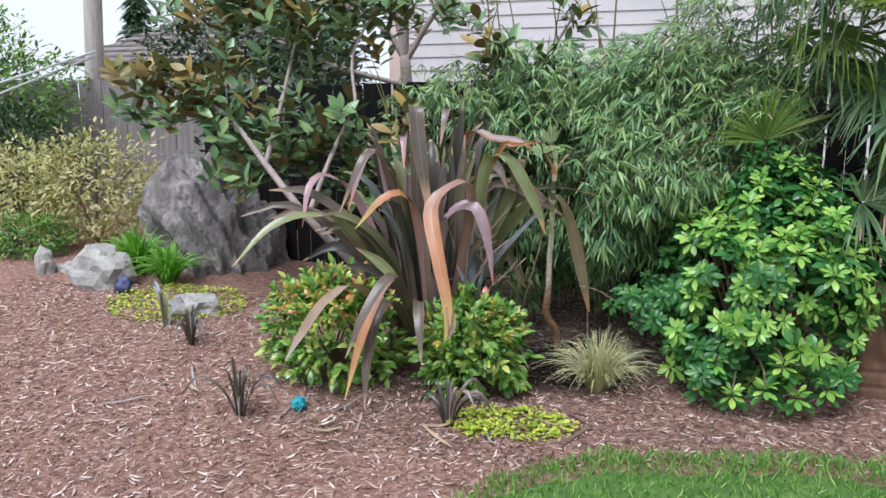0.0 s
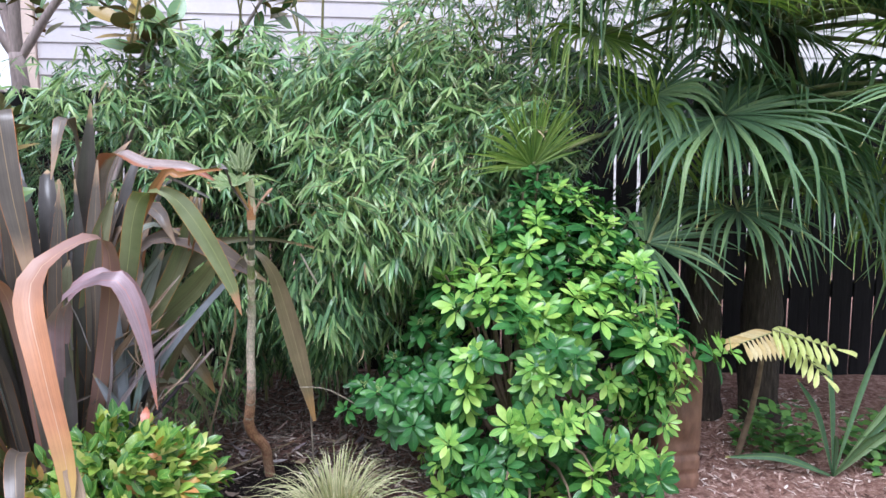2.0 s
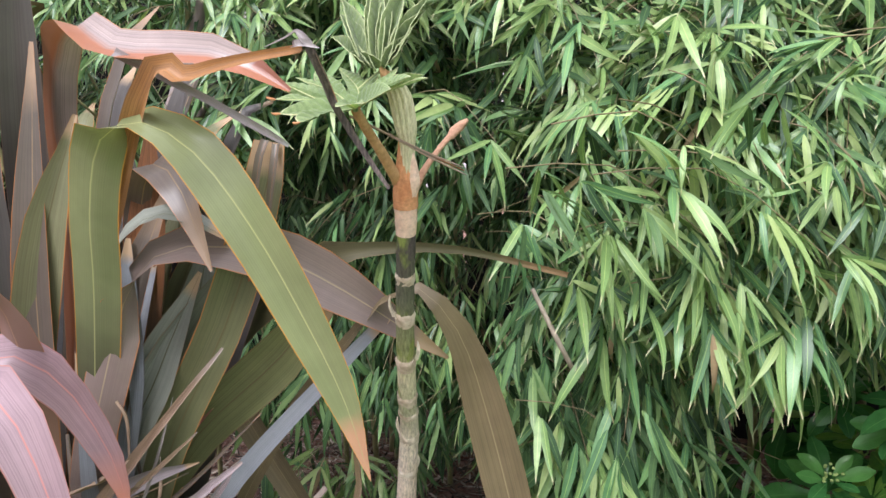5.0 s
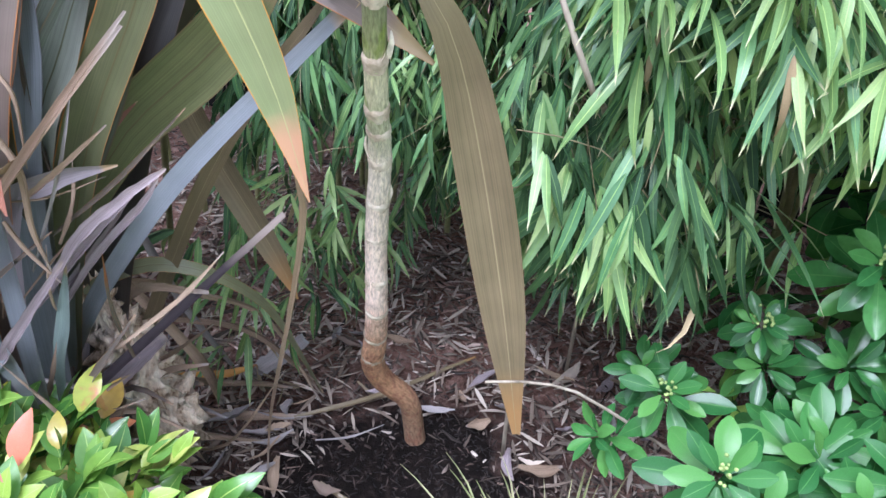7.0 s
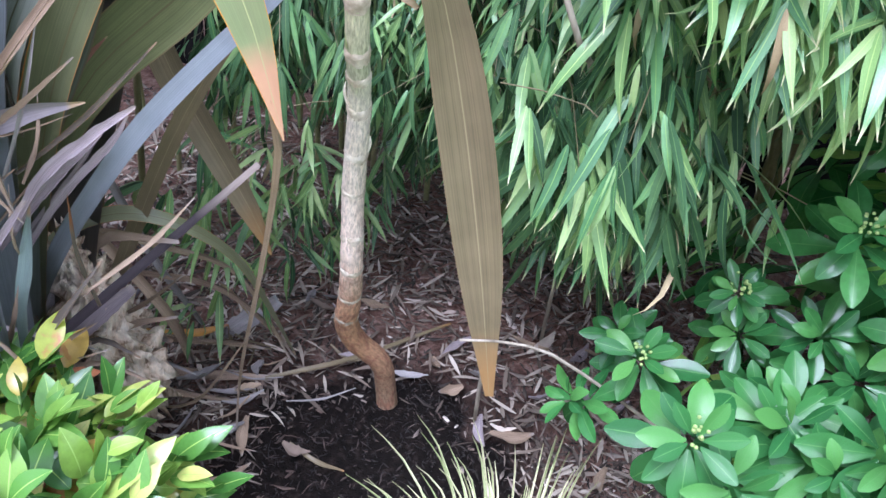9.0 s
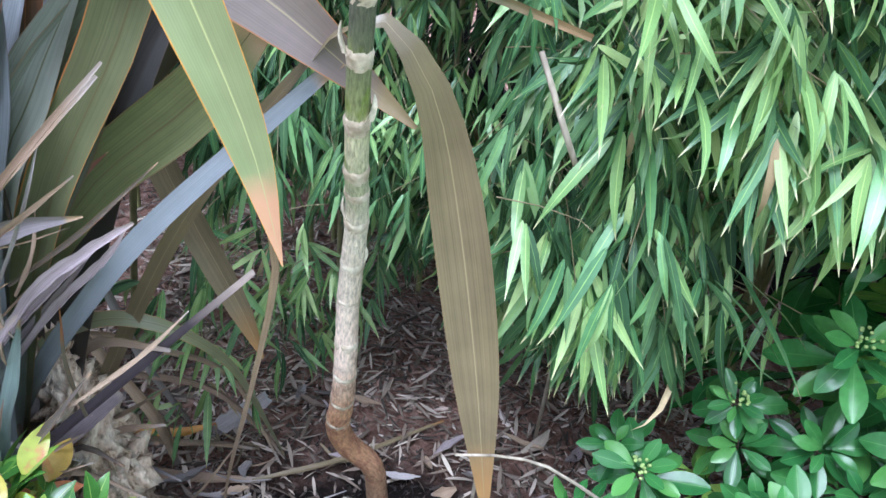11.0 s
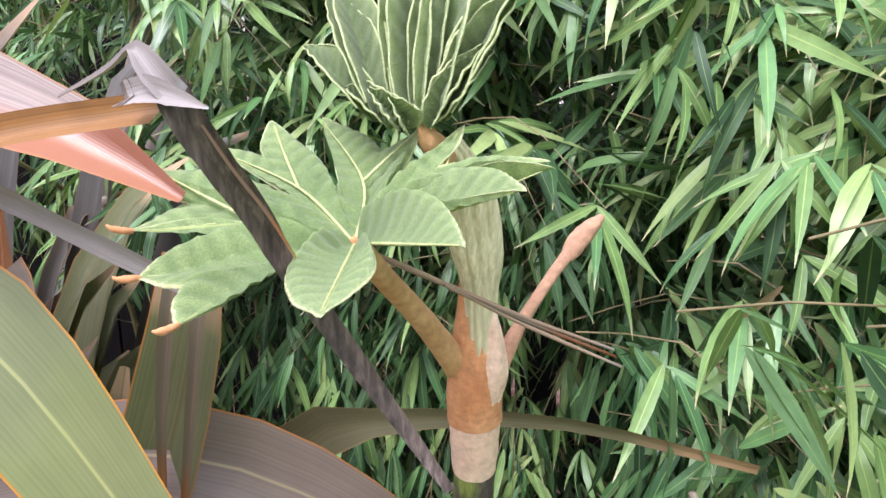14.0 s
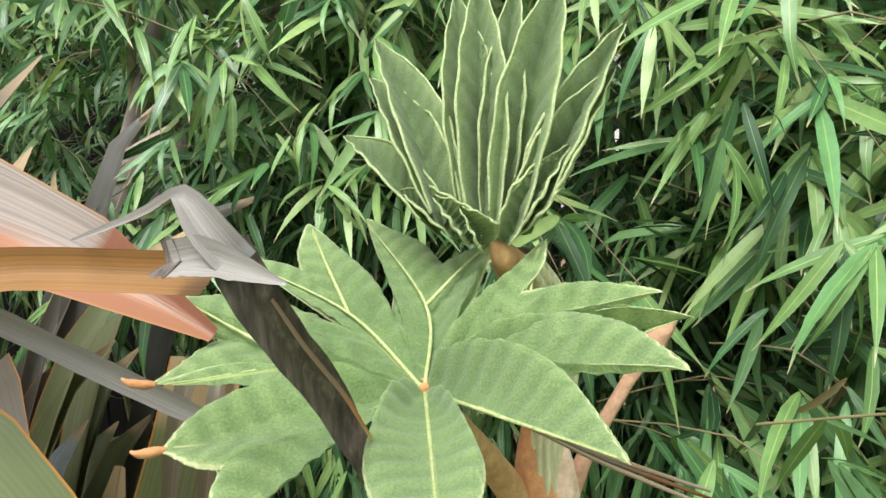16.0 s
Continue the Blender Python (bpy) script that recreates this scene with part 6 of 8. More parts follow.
def boughs(n, xs, zs, depth, size, seed, nodes=(4, 8), L=(0.16, 0.32), shift=0.0, young=False, droop=None):
    """Arching twigs that carry fans of drooping leaves on short side shoots. young: mostly the lit tone."""
    r = np.random.RandomState(seed)
    nc = max(2, n // 6)
    cl = r.randint(0, nc, n)
    x, z = r.uniform(*xs, nc)[cl] + r.normal(0, 0.055, n), r.uniform(*zs, nc)[cl] + r.normal(0, 0.05, n)
    dp = r.exponential(depth, nc)[cl] + r.exponential(0.02, n)
    clump_light, clump_az = r.uniform(size=nc), r.normal(0, 0.8, nc)
    y = front(x, z) + dp + shift + r.uniform(-0.05, 0.07, nc)[cl]
    cave = (x > 0.02) & (x < 0.20) & (z < 0.85) & (z > 0.67)
    y = np.where(cave, y + 0.10, y)
    ok = (z > ground_z(x, y) + 0.08) & (y < 1.0) & (z < roof(x) + r.normal(0, 0.06, n))
    for cx, cy, cz, dd, ci in zip(x[ok], y[ok], z[ok], dp[ok], cl[ok]):
        l = r.uniform(*L)
        az = r.normal(-math.pi / 2 + (0.5 * (cx - 0.2) + clump_az[ci] if cz < 0.95 or cx < 0.1 else -0.7 + 0.7 * clump_az[ci]), 0.45)
        out = np.array([math.cos(az), math.sin(az), 0])
        tip = np.array([cx, cy, cz])
        root = tip - out * l * 0.8 + [0, 0, l * r.uniform(0.0, 0.6)]
        mid = (root + tip) / 2 + [0, 0, l * 0.16]
        if r.uniform() < 0.75:
            TW.append((root, mid, tip))
        # Light put into colour: lighter tones high and in front, darker deep and low.
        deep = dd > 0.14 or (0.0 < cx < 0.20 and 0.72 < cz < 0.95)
        light_step = r.choice([0, 4, 8], p=([0.62, 0.18, 0.2] if cz > 0.7 else [0.3, 0.04, 0.66]) if deep else ([0.25, 0.72, 0.03] if cz > (0.87 if cx > 0.13 else 1.0) else [0.5, 0.32, 0.18] if cz > 0.5 else [0.45, 0.12, 0.43]))
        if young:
            light_step = r.choice([4, 0], p=[0.85, 0.15])
        elif clump_light[ci] < 0.22 and not deep:
            light_step = 4
        elif clump_light[ci] > 0.72:
            light_step = 8 if cz < 0.9 else 0
        tone = r.uniform(0.8, 1.2)
        k = r.randint(*nodes)
        for j in range(k):
            s = (j + 0.6 + r.uniform(0, 0.4)) / k
            p = root * (1 - s) ** 2 + 2 * mid * s * (1 - s) + tip * s ** 2
            t = unit((mid - root) * (1 - s) + (tip - mid) * s)
            side = unit(np.cross(t, [0, 0, 1])) * (1 if j % 2 else -1)
            ax = unit(t * 0.8 + side * (0.75 if j < k - 1 else 0.1) + r.normal(0, 0.25, 3))
            q = unit(np.cross(ax, np.array([0, 0, 1.0]) + r.normal(0, 0.35, 3)))
            sag = r.uniform(*(droop or ((0.7, 1.5) if cz < 0.8 else (0.35, 0.95) if cz < 0.93 else (0.05, 0.6))))
            m_ = r.randint(3, 6)
            for i in range(m_):
                f = (i / (m_ - 1) - 0.5) * r.uniform(1.2, 2.1)
                d = unit(ax * math.cos(f) + q * math.sin(f) + np.array([0, 0, -sag]) + r.normal(0, 0.09, 3))
                Shade.append(light_step if r.uniform() < 0.6 else r.choice([0, 4, 8], p=[0.45, 0.15, 0.4]))
                P.append(p + ax * (0.012 + 0.018 * (1 - abs(f))))
                Wy.append(d)
                Up_.append(unit(np.array([0.0, -np.interp(cz, [0.5, 0.9, 1.0], [0.2, 0.4, 0.6]), 0.9]) + out * 0.3 + r.normal(0, 0.55, 3)))
                Tw.append(size * tone * r.uniform(0.7, 1.2) * (1 - 0.12 * abs(f)) * np.interp(cz, [0.35, 0.6, 0.9], [1.08, 0.96, 0.82]))


def roof(x):
    """The top of the foliage."""
    return np.interp(x, [-1.2, -0.6, 0.0, 0.3, 0.7, 1.1, 1.8], [1.25, 1.30, 1.36, 1.42, 1.6, 1.75, 1.8])


TW = []
boughs(215, (-0.02, 1.0), (0.06, 0.75), 0.035, 0.088, 1)
boughs(60, (-0.40, 0.0), (0.42, 0.75), 0.06, 0.08, 23)
boughs(400, (-0.45, 1.05), (0.7, 1.5), 0.05, 0.088, 11)
boughs(290, (-1.0, 1.4), (0.30, 1.5), 0.22, 0.088, 2, shift=0.22)
boughs(460, (-1.1, 1.8), (0.8, 1.9), 0.16, 0.084, 3)
boughs(300, (-0.5, 1.1), (0.7, 1.5), 0.25, 0.09, 5, shift=0.2)
boughs(300, (-0.35, 1.0), (0.85, 1.4), 0.10, 0.10, 18, shift=0.14)
boughs(150, (-0.3, 0.4), (0.8, 1.4), 0.08, 0.10, 19, shift=0.22)
boughs(60, (0.12, 0.75), (0.98, 1.32), 0.03, 0.10, 7, shift=-0.02)
boughs(45, (0.28, 0.85), (0.86, 1.12), 0.03, 0.095, 8, shift=-0.03)
boughs(70, (0.26, 0.9), (0.82, 1.08), 0.02, 0.092, 9, (5, 9), shift=-0.02)
boughs(34, (-0.34, -0.04), (0.16, 0.42), 0.05, 0.078, 6, (2, 5), (0.1, 0.2), -0.2, young=True, droop=(0.2, 1.0))
boughs(45, (0.18, 0.6), (0.35, 1.05), 0.02, 0.095, 4)
boughs(16, (0.12, 0.27), (0.95, 1.10), 0.02, 0.105, 14, shift=-0.04, young=True)
boughs(70, (-0.85, -0.15), (1.12, 1.36), 0.12, 0.10, 15, shift=-0.05, young=True)
boughs(30, (0.14, 0.33), (0.34, 0.60), 0.01, 0.10, 17, shift=-0.03)
boughs(14, (0.16, 0.33), (0.45, 0.65), 0.01, 0.10, 21, shift=-0.05)
boughs(70, (0.24, 0.52), (0.74, 0.92), 0.02, 0.10, 24, shift=-0.03, young=True, droop=(0.2, 0.8))
boughs(60, (0.38, 0.85), (0.66, 0.95), 0.02, 0.10, 22, shift=-0.06, young=True)
boughs(26, (0.45, 0.72), (0.78, 0.92), 0.03, 0.10, 16, shift=-0.03, young=True)
P, Wy, Up_, Tw = np.array(P), np.array(Wy), np.array(Up_), np.array(Tw)
clear = np.hypot(P[:, 0] - np.interp(P[:, 2], [0, 0.37, 0.87], [0, -0.02, 0.0]), P[:, 1] - np.interp(P[:, 2], [0, 0.37, 0.87, 1.1], [0, -0.165, -0.36, -0.4])) > 0.13
P, Wy, Up_, Tw, Shade = P[clear], Wy[clear], Up_[clear], Tw[clear], np.array(Shade)[clear]
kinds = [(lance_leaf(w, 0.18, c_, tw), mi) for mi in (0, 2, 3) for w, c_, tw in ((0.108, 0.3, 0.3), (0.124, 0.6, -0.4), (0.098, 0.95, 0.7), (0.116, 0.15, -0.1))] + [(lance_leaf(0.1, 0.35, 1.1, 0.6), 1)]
wh = np.where(rg.uniform(size=len(P)) < 0.007, 12, rg.randint(0, 4, len(P)) + Shade)
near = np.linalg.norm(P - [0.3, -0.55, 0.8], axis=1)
scatter("leaf", kinds, frames(P, Wy, Up_, Tw), wh, [m_bamboo, m_bamboo_dry, m_bamboo_lit, m_bamboo_shaded], BAM, near, 300)
for root, mid, tip in TW:
    if math.hypot(tip[0], tip[1] + 0.25) > 0.17:
        part("twig", tube([root, mid, tip], [0.0008, 0.0007, 0.0004], 6, 4, cap=False), m_twigtan, BAM)
for p, r_ in (([(0.137, -0.22, 0.770), (0.160, -0.232, 0.725), (0.184, -0.237, 0.679), (0.215, -0.12, 0.60), (0.25, 0.12, 0.3), (0.26, 0.2, 0.03)], 0.0026), ([(0.10, -0.15, 0.56), (0.125, -0.15, 0.46), (0.15, -0.1, 0.3), (0.16, -0.02, 0.02)], 0.0025)):
    st = thing("dead_stick", p[-1], "bare grey dead stick standing among the bamboo", "stick")
    part("shaft", tube(p, [r_, r_ * 1.2, r_ * 1.3], 16, 7, 0.1), m_twig, st)
st = thing("straw", (-0.03, -0.42, 0.972), "thin dry brown straw lying over the young leaf stems", "straw")
for dx, dz in ((0, 0), (0.002, -0.004), (-0.001, 0.003)):
    part("strand", tube([(-0.034, -0.412, 0.974), (0.0, -0.404, 0.957), (0.03, -0.398, 0.941 + dz * 0.4), (0.066 + dx, -0.39, 0.924 + dz)], [0.0013, 0.0012, 0.0006], 10, 6), m_fx_rust if dx == 0 else m_fx_tan, st)

# ---- the glossy shrub ----
CH = thing("mexican_orange_shrub", (0.85, -0.22, -0.03), "rounded glossy evergreen shrub with bright young shoots", "shrub")
rg = np.random.RandomState(31)
P, Wy, Up_, Sz, Wh = [], [], [], [], []


def shoot(p, axis, size, young, r, tiers=3):
    """A leafy shoot: tiers of three-fold leaves round its tip."""
    ax = unit(axis)
    a1 = unit(np.cross(ax, [0.3, 0.9, 0.2]))
    a2 = np.cross(ax, a1)
    for t in range(tiers):
        for pair in (0, 1):
            ph = r.uniform(0, 0.5) + t * math.pi / 2 + pair * math.pi
            spread = 0.55 + 0.35 * t
            for j in (-1, 0, 1):
                q = ph + j * 0.75
                d = unit(ax * (1.1 - spread) + (a1 * math.cos(q) + a2 * math.sin(q)) * (0.6 + 0.4 * spread) + r.normal(0, 0.08, 3))
                P.append(np.array(p) - ax * t * size * 0.35 + d * size * 0.12)
                Wy.append(d)
                Up_.append(ax + r.normal(0, 0.12, 3))
                Sz.append(size * r.uniform(0.8, 1.1) * (0.75 + 0.2 * t) * (1.0 if j == 0 else 0.85))
                Wh.append((r.randint(3, 6) if (young and t < 2) else r.randint(0, 3)))


for p, ax, s in (((0.344, -0.385, 0.385), (-0.15, -0.75, 0.75), 0.078), ((0.315, -0.24, 0.36), (-0.35, -0.6, 0.7), 0.068), ((0.495, -0.215, 0.535), (-0.2, -0.6, 0.75), 0.075), ((0.414, -0.18, 0.425), (-0.3, -0.65, 0.6), 0.05),
                 ((0.47, -0.30, 0.37), (0.0, -0.7, 0.7), 0.07), ((0.25, -0.26, 0.30), (-0.7, -0.5, 0.4), 0.055), ((0.44, -0.42, 0.29), (0, -0.8, 0.5), 0.075), ((0.52, -0.40, 0.42), (0.1, -0.7, 0.6), 0.072), ((0.38, -0.33, 0.25), (-0.3, -0.8, 0.3), 0.07), ((0.53, -0.15, 0.62), (-0.1, -0.6, 0.7), 0.06), ((0.58, -0.28, 0.47), (0, -0.7, 0.6), 0.065), ((0.56, -0.2, 0.40), (-0.2, -0.8, 0.4), 0.06), ((0.45, -0.25, 0.33), (-0.3, -0.8, 0.3), 0.06),
                 ((0.505, -0.212, 0.406), (-0.1, -0.7, 0.6), 0.066), ((0.538, -0.249, 0.38), (0, -0.7, 0.5), 0.066), ((0.553, -0.034, 0.497), (-0.3, -0.6, 0.7), 0.07), ((0.571, -0.136, 0.427), (0, -0.7, 0.6), 0.066), ((0.433, -0.182, 0.37), (-0.2, -0.7, 0.5), 0.06),
                 ((0.449, -0.331, 0.374), (0.1, -0.7, 0.6), 0.072), ((0.478, -0.379, 0.369), (0.1, -0.8, 0.5), 0.07), ((0.389, -0.399, 0.347), (-0.1, -0.8, 0.4), 0.068), ((0.294, -0.201, 0.357), (-0.5, -0.6, 0.5), 0.055)):
    shoot(p, ax, s * 0.84, False, rg, 3)
C0 = np.array([0.87, -0.20, 0.36])
for i in range(270):
    d = unit(rg.normal(0, 1, 3) * [1, 1, 1] + [0, -0.35, 0.25])
    rad = np.array([0.54, 0.42, 0.46]) * rg.uniform(0.72, 1.0)
    lobe = 1 + 0.2 * math.sin(d[0] * 7 + 2) * math.sin(d[2] * 6 + 1)
    p = C0 + d * rad * lobe
    if p[2] < ground_z(p[0], p[1]) + 0.05:
        continue
    if p[0] < 0.55 and p[1] < -0.1 and p[2] > 0.30:
        continue
    shoot(p, d * 0.8 + np.array([0, -0.1, 0.5]) + rg.normal(0, 0.25, 3), rg.uniform(0.054, 0.074), rg.uniform() < (0.8 if p[2] > 0.3 else 0.4), rg)
for i in range(55):
    d = unit(rg.normal(0, 1, 3) + [0, -0.4, 0.3])
    p = np.array([0.97, -0.16, 0.72]) + d * np.array([0.28, 0.2, 0.26]) * rg.uniform(0.7, 1.0)
    shoot(p, d * 0.6 + np.array([0, -0.2, 0.6]) + rg.normal(0, 0.2, 3), rg.uniform(0.052, 0.07), rg.uniform() < 0.6, rg)
for x, y, z in ((0.62, -0.52, 0.06), (0.74, -0.56, 0.04), (0.86, -0.58, 0.08), (0.98, -0.56, 0.05), (1.1, -0.52, 0.08), (0.68, -0.54, 0.16), (0.92, -0.58, 0.18), (1.18, -0.46, 0.15), (0.874, -0.2, 1.0), (0.724, -0.2, 0.80), (1.18, -0.2, 0.84), (1.32, -0.2, 0.61), (0.83, -0.19, 0.94), (0.93, -0.19, 0.92), (0.80, -0.2, 0.85), (0.98, -0.2, 0.82), (1.12, -0.18, 0.80), (1.05, -0.25, 0.72), (0.93, -0.2, 0.76), (0.66, -0.30, 0.72), (0.56, -0.29, 0.70), (0.72, -0.32, 0.70), (0.62, -0.3, 0.66), (1.2, -0.24, 0.66), (1.27, -0.25, 0.58)):
    shoot((x, y, z), (0, -0.3, 0.9), 0.068, x < 0.8 or z < 0.8, rg)
    part("stem", tube([(x, y, z), (x * 0.7 + 0.25, y * 0.8 - 0.02, z * 0.65 + 0.1), (0.83, -0.15, 0.1)], [0.003, 0.005, 0.009], 8, 6), m_stem_b, CH)
P, Wy, Up_ = np.array(P), np.array(Wy), np.array(Up_)
kinds = [(leaflet(1.0, w, 8, sh, 0.22, c_, 5, 0.16, 0.68), 0) for w, sh, c_ in ((0.42, 1.35, 0.4), (0.46, 1.3, 0.75), (0.40, 1.4, 0.15))] + [(leaflet(1.0, w, 8, sh, 0.12, c_, 3, 0.14, 0.72), 1) for w, sh, c_ in ((0.40, 1.35, 0.2), (0.42, 1.3, 0.35), (0.36, 1.4, 0.5))]
scatter("leaf", kinds, frames(P, Wy, Up_, Sz), Wh, [m_choi, m_choi_new], CH, np.linalg.norm(P - [0.3, -0.6, 0.5], axis=1), 300)
m_bud = surface_mat("pale_flower_buds", [(0.3, (0.22, 0.32, 0.09)), (0.7, (0.36, 0.45, 0.15))], 40.0, 0.7)
for p in ((0.344, -0.390, 0.398), (0.315, -0.245, 0.372), (0.495, -0.22, 0.548), (0.414, -0.185, 0.436)):
    for j in range(15):
        q = np.array(p) + rg.normal(0, 0.0052, 3)
        part("flower_bud", lump(q, (0.0022, 0.0022, 0.0022), j, 0.1, 1), m_bud, CH, "pale green flower bud")
for i in range(10):
    a = rg.uniform(0, 6.28)
    e = C0 + np.array([math.cos(a) * 0.4, math.sin(a) * 0.3, rg.uniform(0, 0.35)])
    part("stem", tube([(0.83 + rg.normal(0, 0.04), -0.15, -0.04), (0.83 + math.cos(a) * 0.15, -0.15 + math.sin(a) * 0.1, 0.2), e], [0.011, 0.008, 0.003], 8, 6), m_stem_b, CH)
st = thing("bare_twig", (0.121, -0.303, 0.389), "pale bare twig poking out of the glossy shrub", "twig")
part("shaft", tube([(0.121, -0.303, 0.389), (0.18, -0.275, 0.375), (0.24, -0.25, 0.341), (0.42, -0.2, 0.2)], [0.0014, 0.0017, 0.0025], 10, 7), m_twig, st)

# ---- two low shrubs with yellow-green and red-tinted leaves ----
def low_shrub(at, rad, seed, label, n=230, warm=0.2):
    r = np.random.RandomState(seed)
    th = thing("heavenly_bamboo_shrub", (at[0], at[1], float(ground_z(at[0], at[1]))), label, "shrub", "low shrubs by the flax")
    P, W, U, S, K = [], [], [], [], []
    for i in range(n):
        d = unit(r.normal(0, 1, 3) + [0, -0.2, 0.45])
        p = np.array(at) + d * np.array(rad) * r.uniform(0.6, 1.0)
        if p[2] < ground_z(p[0], p[1]) + 0.03:
            continue
        tw = unit(d + [0, 0, 0.3] + r.normal(0, 0.3, 3))
        sd = unit(np.cross(tw, r.normal(0, 1, 3)))
        red = d[2] > 0.3 and r.uniform() < warm
        for j in range(7):
            s = j / 6
            w = unit(tw * (0.35 + s) + sd * (1 - s) * (1 if j % 2 else -1) + [0, 0, -0.15] + r.normal(0, 0.12, 3))
            P.append(p + tw * 0.05 * (s - 0.6))
            W.append(w)
            U.append(d * 0.5 + np.array([0, -0.3, 0.8]) + r.normal(0, 0.3, 3))
            S.append(r.uniform(0.034, 0.056))
            K.append(2 if red and r.uniform() < 0.4 else r.randint(0, 2))
        if i % 12 == 0:
            part("stem", tube([p, np.array(at) * [1, 1, 0.4] + d * 0.05, (at[0], at[1], float(ground_z(at[0], at[1])) - 0.02)], [0.0015, 0.003, 0.004], 8, 5), m_stem_b, th)
    kinds = [(leaflet(1.0, 0.46, 8, 0.8, 0.22, 0.4), 0), (leaflet(1.0, 0.52, 8, 0.82, 0.18, 0.8), 0), (leaflet(1.0, 0.48, 8, 0.8, 0.2, 0.6), 1)]
    P = np.array(P)
    scatter("leaf", kinds, frames(P, np.array(W), np.array(U), np.array(S)), K, [m_nand, m_nand_red], th, np.linalg.norm(P - [-0.05, -0.8, 0.6], axis=1), 160)


low_shrub((-0.325, -0.50, 0.13), (0.26, 0.20, 0.245), 41, "low dome of yellow-green leaves with pink tips", 400, 0.27)
low_shrub((-0.97, -0.48, 0.17), (0.34, 0.26, 0.30), 42, "low yellow-green shrub with orange-tinted top leaves", 420, 0.75)

# ---- grasses ----
m_varieg = leaf_mat("striped_grass", [(0.0, (0.34, 0.36, 0.17)), (0.5, (0.55, 0.51, 0.30)), (1.0, (0.70, 0.62, 0.42))], rough=0.55, trans=0.2, rib=(0.16, 0.24, 0.07), rib_w=0.22)
m_tuft = leaf_mat("bright_grass", [(0.0, (0.08, 0.24, 0.02)), (1.0, (0.22, 0.46, 0.05))], rough=0.5, trans=0.3)


def tussock(name, at, n, L, w, mat, seed, label, spread=1.0):
    r = np.random.RandomState(seed)
    at = np.array([at[0], at[1], float(ground_z(at[0], at[1]))])
    th = thing(name, tuple(at), label, "ornamental grass")
    for i in range(n):
        a = r.uniform(0, 2 * np.pi)
        o = np.array([math.cos(a), math.sin(a), 0])
        l, e = L * r.uniform(0.6, 1.1), r.uniform(0.1, 1.0) * spread
        b0 = at + o * r.uniform(0, 0.035) + [0, 0, -0.01]
        k = [b0, b0 + o * l * 0.32 * e + [0, 0, l * 0.5 * (1 - 0.25 * e)], b0 + o * l * 0.66 * e + [0, 0, l * (0.82 - 0.36 * e)], b0 + o * l * 0.98 * e + [0, 0, l * (1.0 - 0.62 * e) * r.uniform(0.8, 1.05)]]
        part("blade", blade(k, [w, w, w * 0.8, 0.0006], [tuple(-o * 0.4 + np.array([0, -0.3, 0.8]))], 9, 0.25, 0, 3, 0, i), mat, th)


tussock("striped_grass", (0.215, -0.40), 420, 0.32, 0.0030, m_varieg, 51, "tussock of cream-striped ornamental grass")
tussock("grass_clump", (-2.78, 0.72), 200, 0.36, 0.012, m_tuft, 52, "bright green grassy clump beside the boulder", 0.9)
tussock("grass_clump", (-2.45, 0.55), 160, 0.32, 0.012, m_tuft, 53, "bright green grassy clump by the pale rock", 0.9)

# ---- young flax plants and ground cover ----
def sprout(at, n, L, seed, mats):
    r = np.random.RandomState(seed)
    at = np.array([at[0], at[1], float(ground_z(at[0], at[1]))])
    th = thing("young_flax", tuple(at), "small purple-brown young flax in the mulch", "plant", "young flax plants in the mulch")
    for i in range(n):
        a = r.uniform(0, 2 * np.pi)
        o = np.array([math.cos(a), math.sin(a), 0])
        l, e = L * r.uniform(0.6, 1.1), r.uniform(0.05, 0.9)
        b0 = at + o * 0.012 + [0, 0, -0.01]
        part("leaf", blade([b0, b0 + o * l * 0.3 * e + [0, 0, l * 0.5], b0 + o * l * 0.7 * e + [0, 0, l * (0.85 - 0.25 * e)], b0 + o * l * 1.05 * e + [0, 0, l * (0.95 - 0.8 * e)]],
                           [0.010, 0.016, 0.014, 0.001], [tuple(-o * 0.5 + np.array([0, -0.4, 0.6]))], 10, 0.3, 0, 3, 0, i), mats[i % len(mats)], th)


sprout((-1.2, -0.94), 16, 0.27, 61, [m_fx_dark, m_fx_purple, m_fx_purple])
sprout((-0.36, -0.84), 14, 0.25, 62, [m_fx_purple, m_fx_dark, m_fx_purple, m_fx_pink])
sprout((-1.79, -0.31), 14, 0.24, 63, [m_fx_dark, m_fx_purple])
sprout((-2.05, -0.12), 6, 0.34, 64, [m_fx_olive, m_fx_grey])

m_cover = leaf_mat("yellow_groundcover", [(0.0, (0.20, 0.32, 0.03)), (0.6, (0.42, 0.50, 0.05)), (1.0, (0.60, 0.60, 0.10))], rough=0.5, trans=0.25)


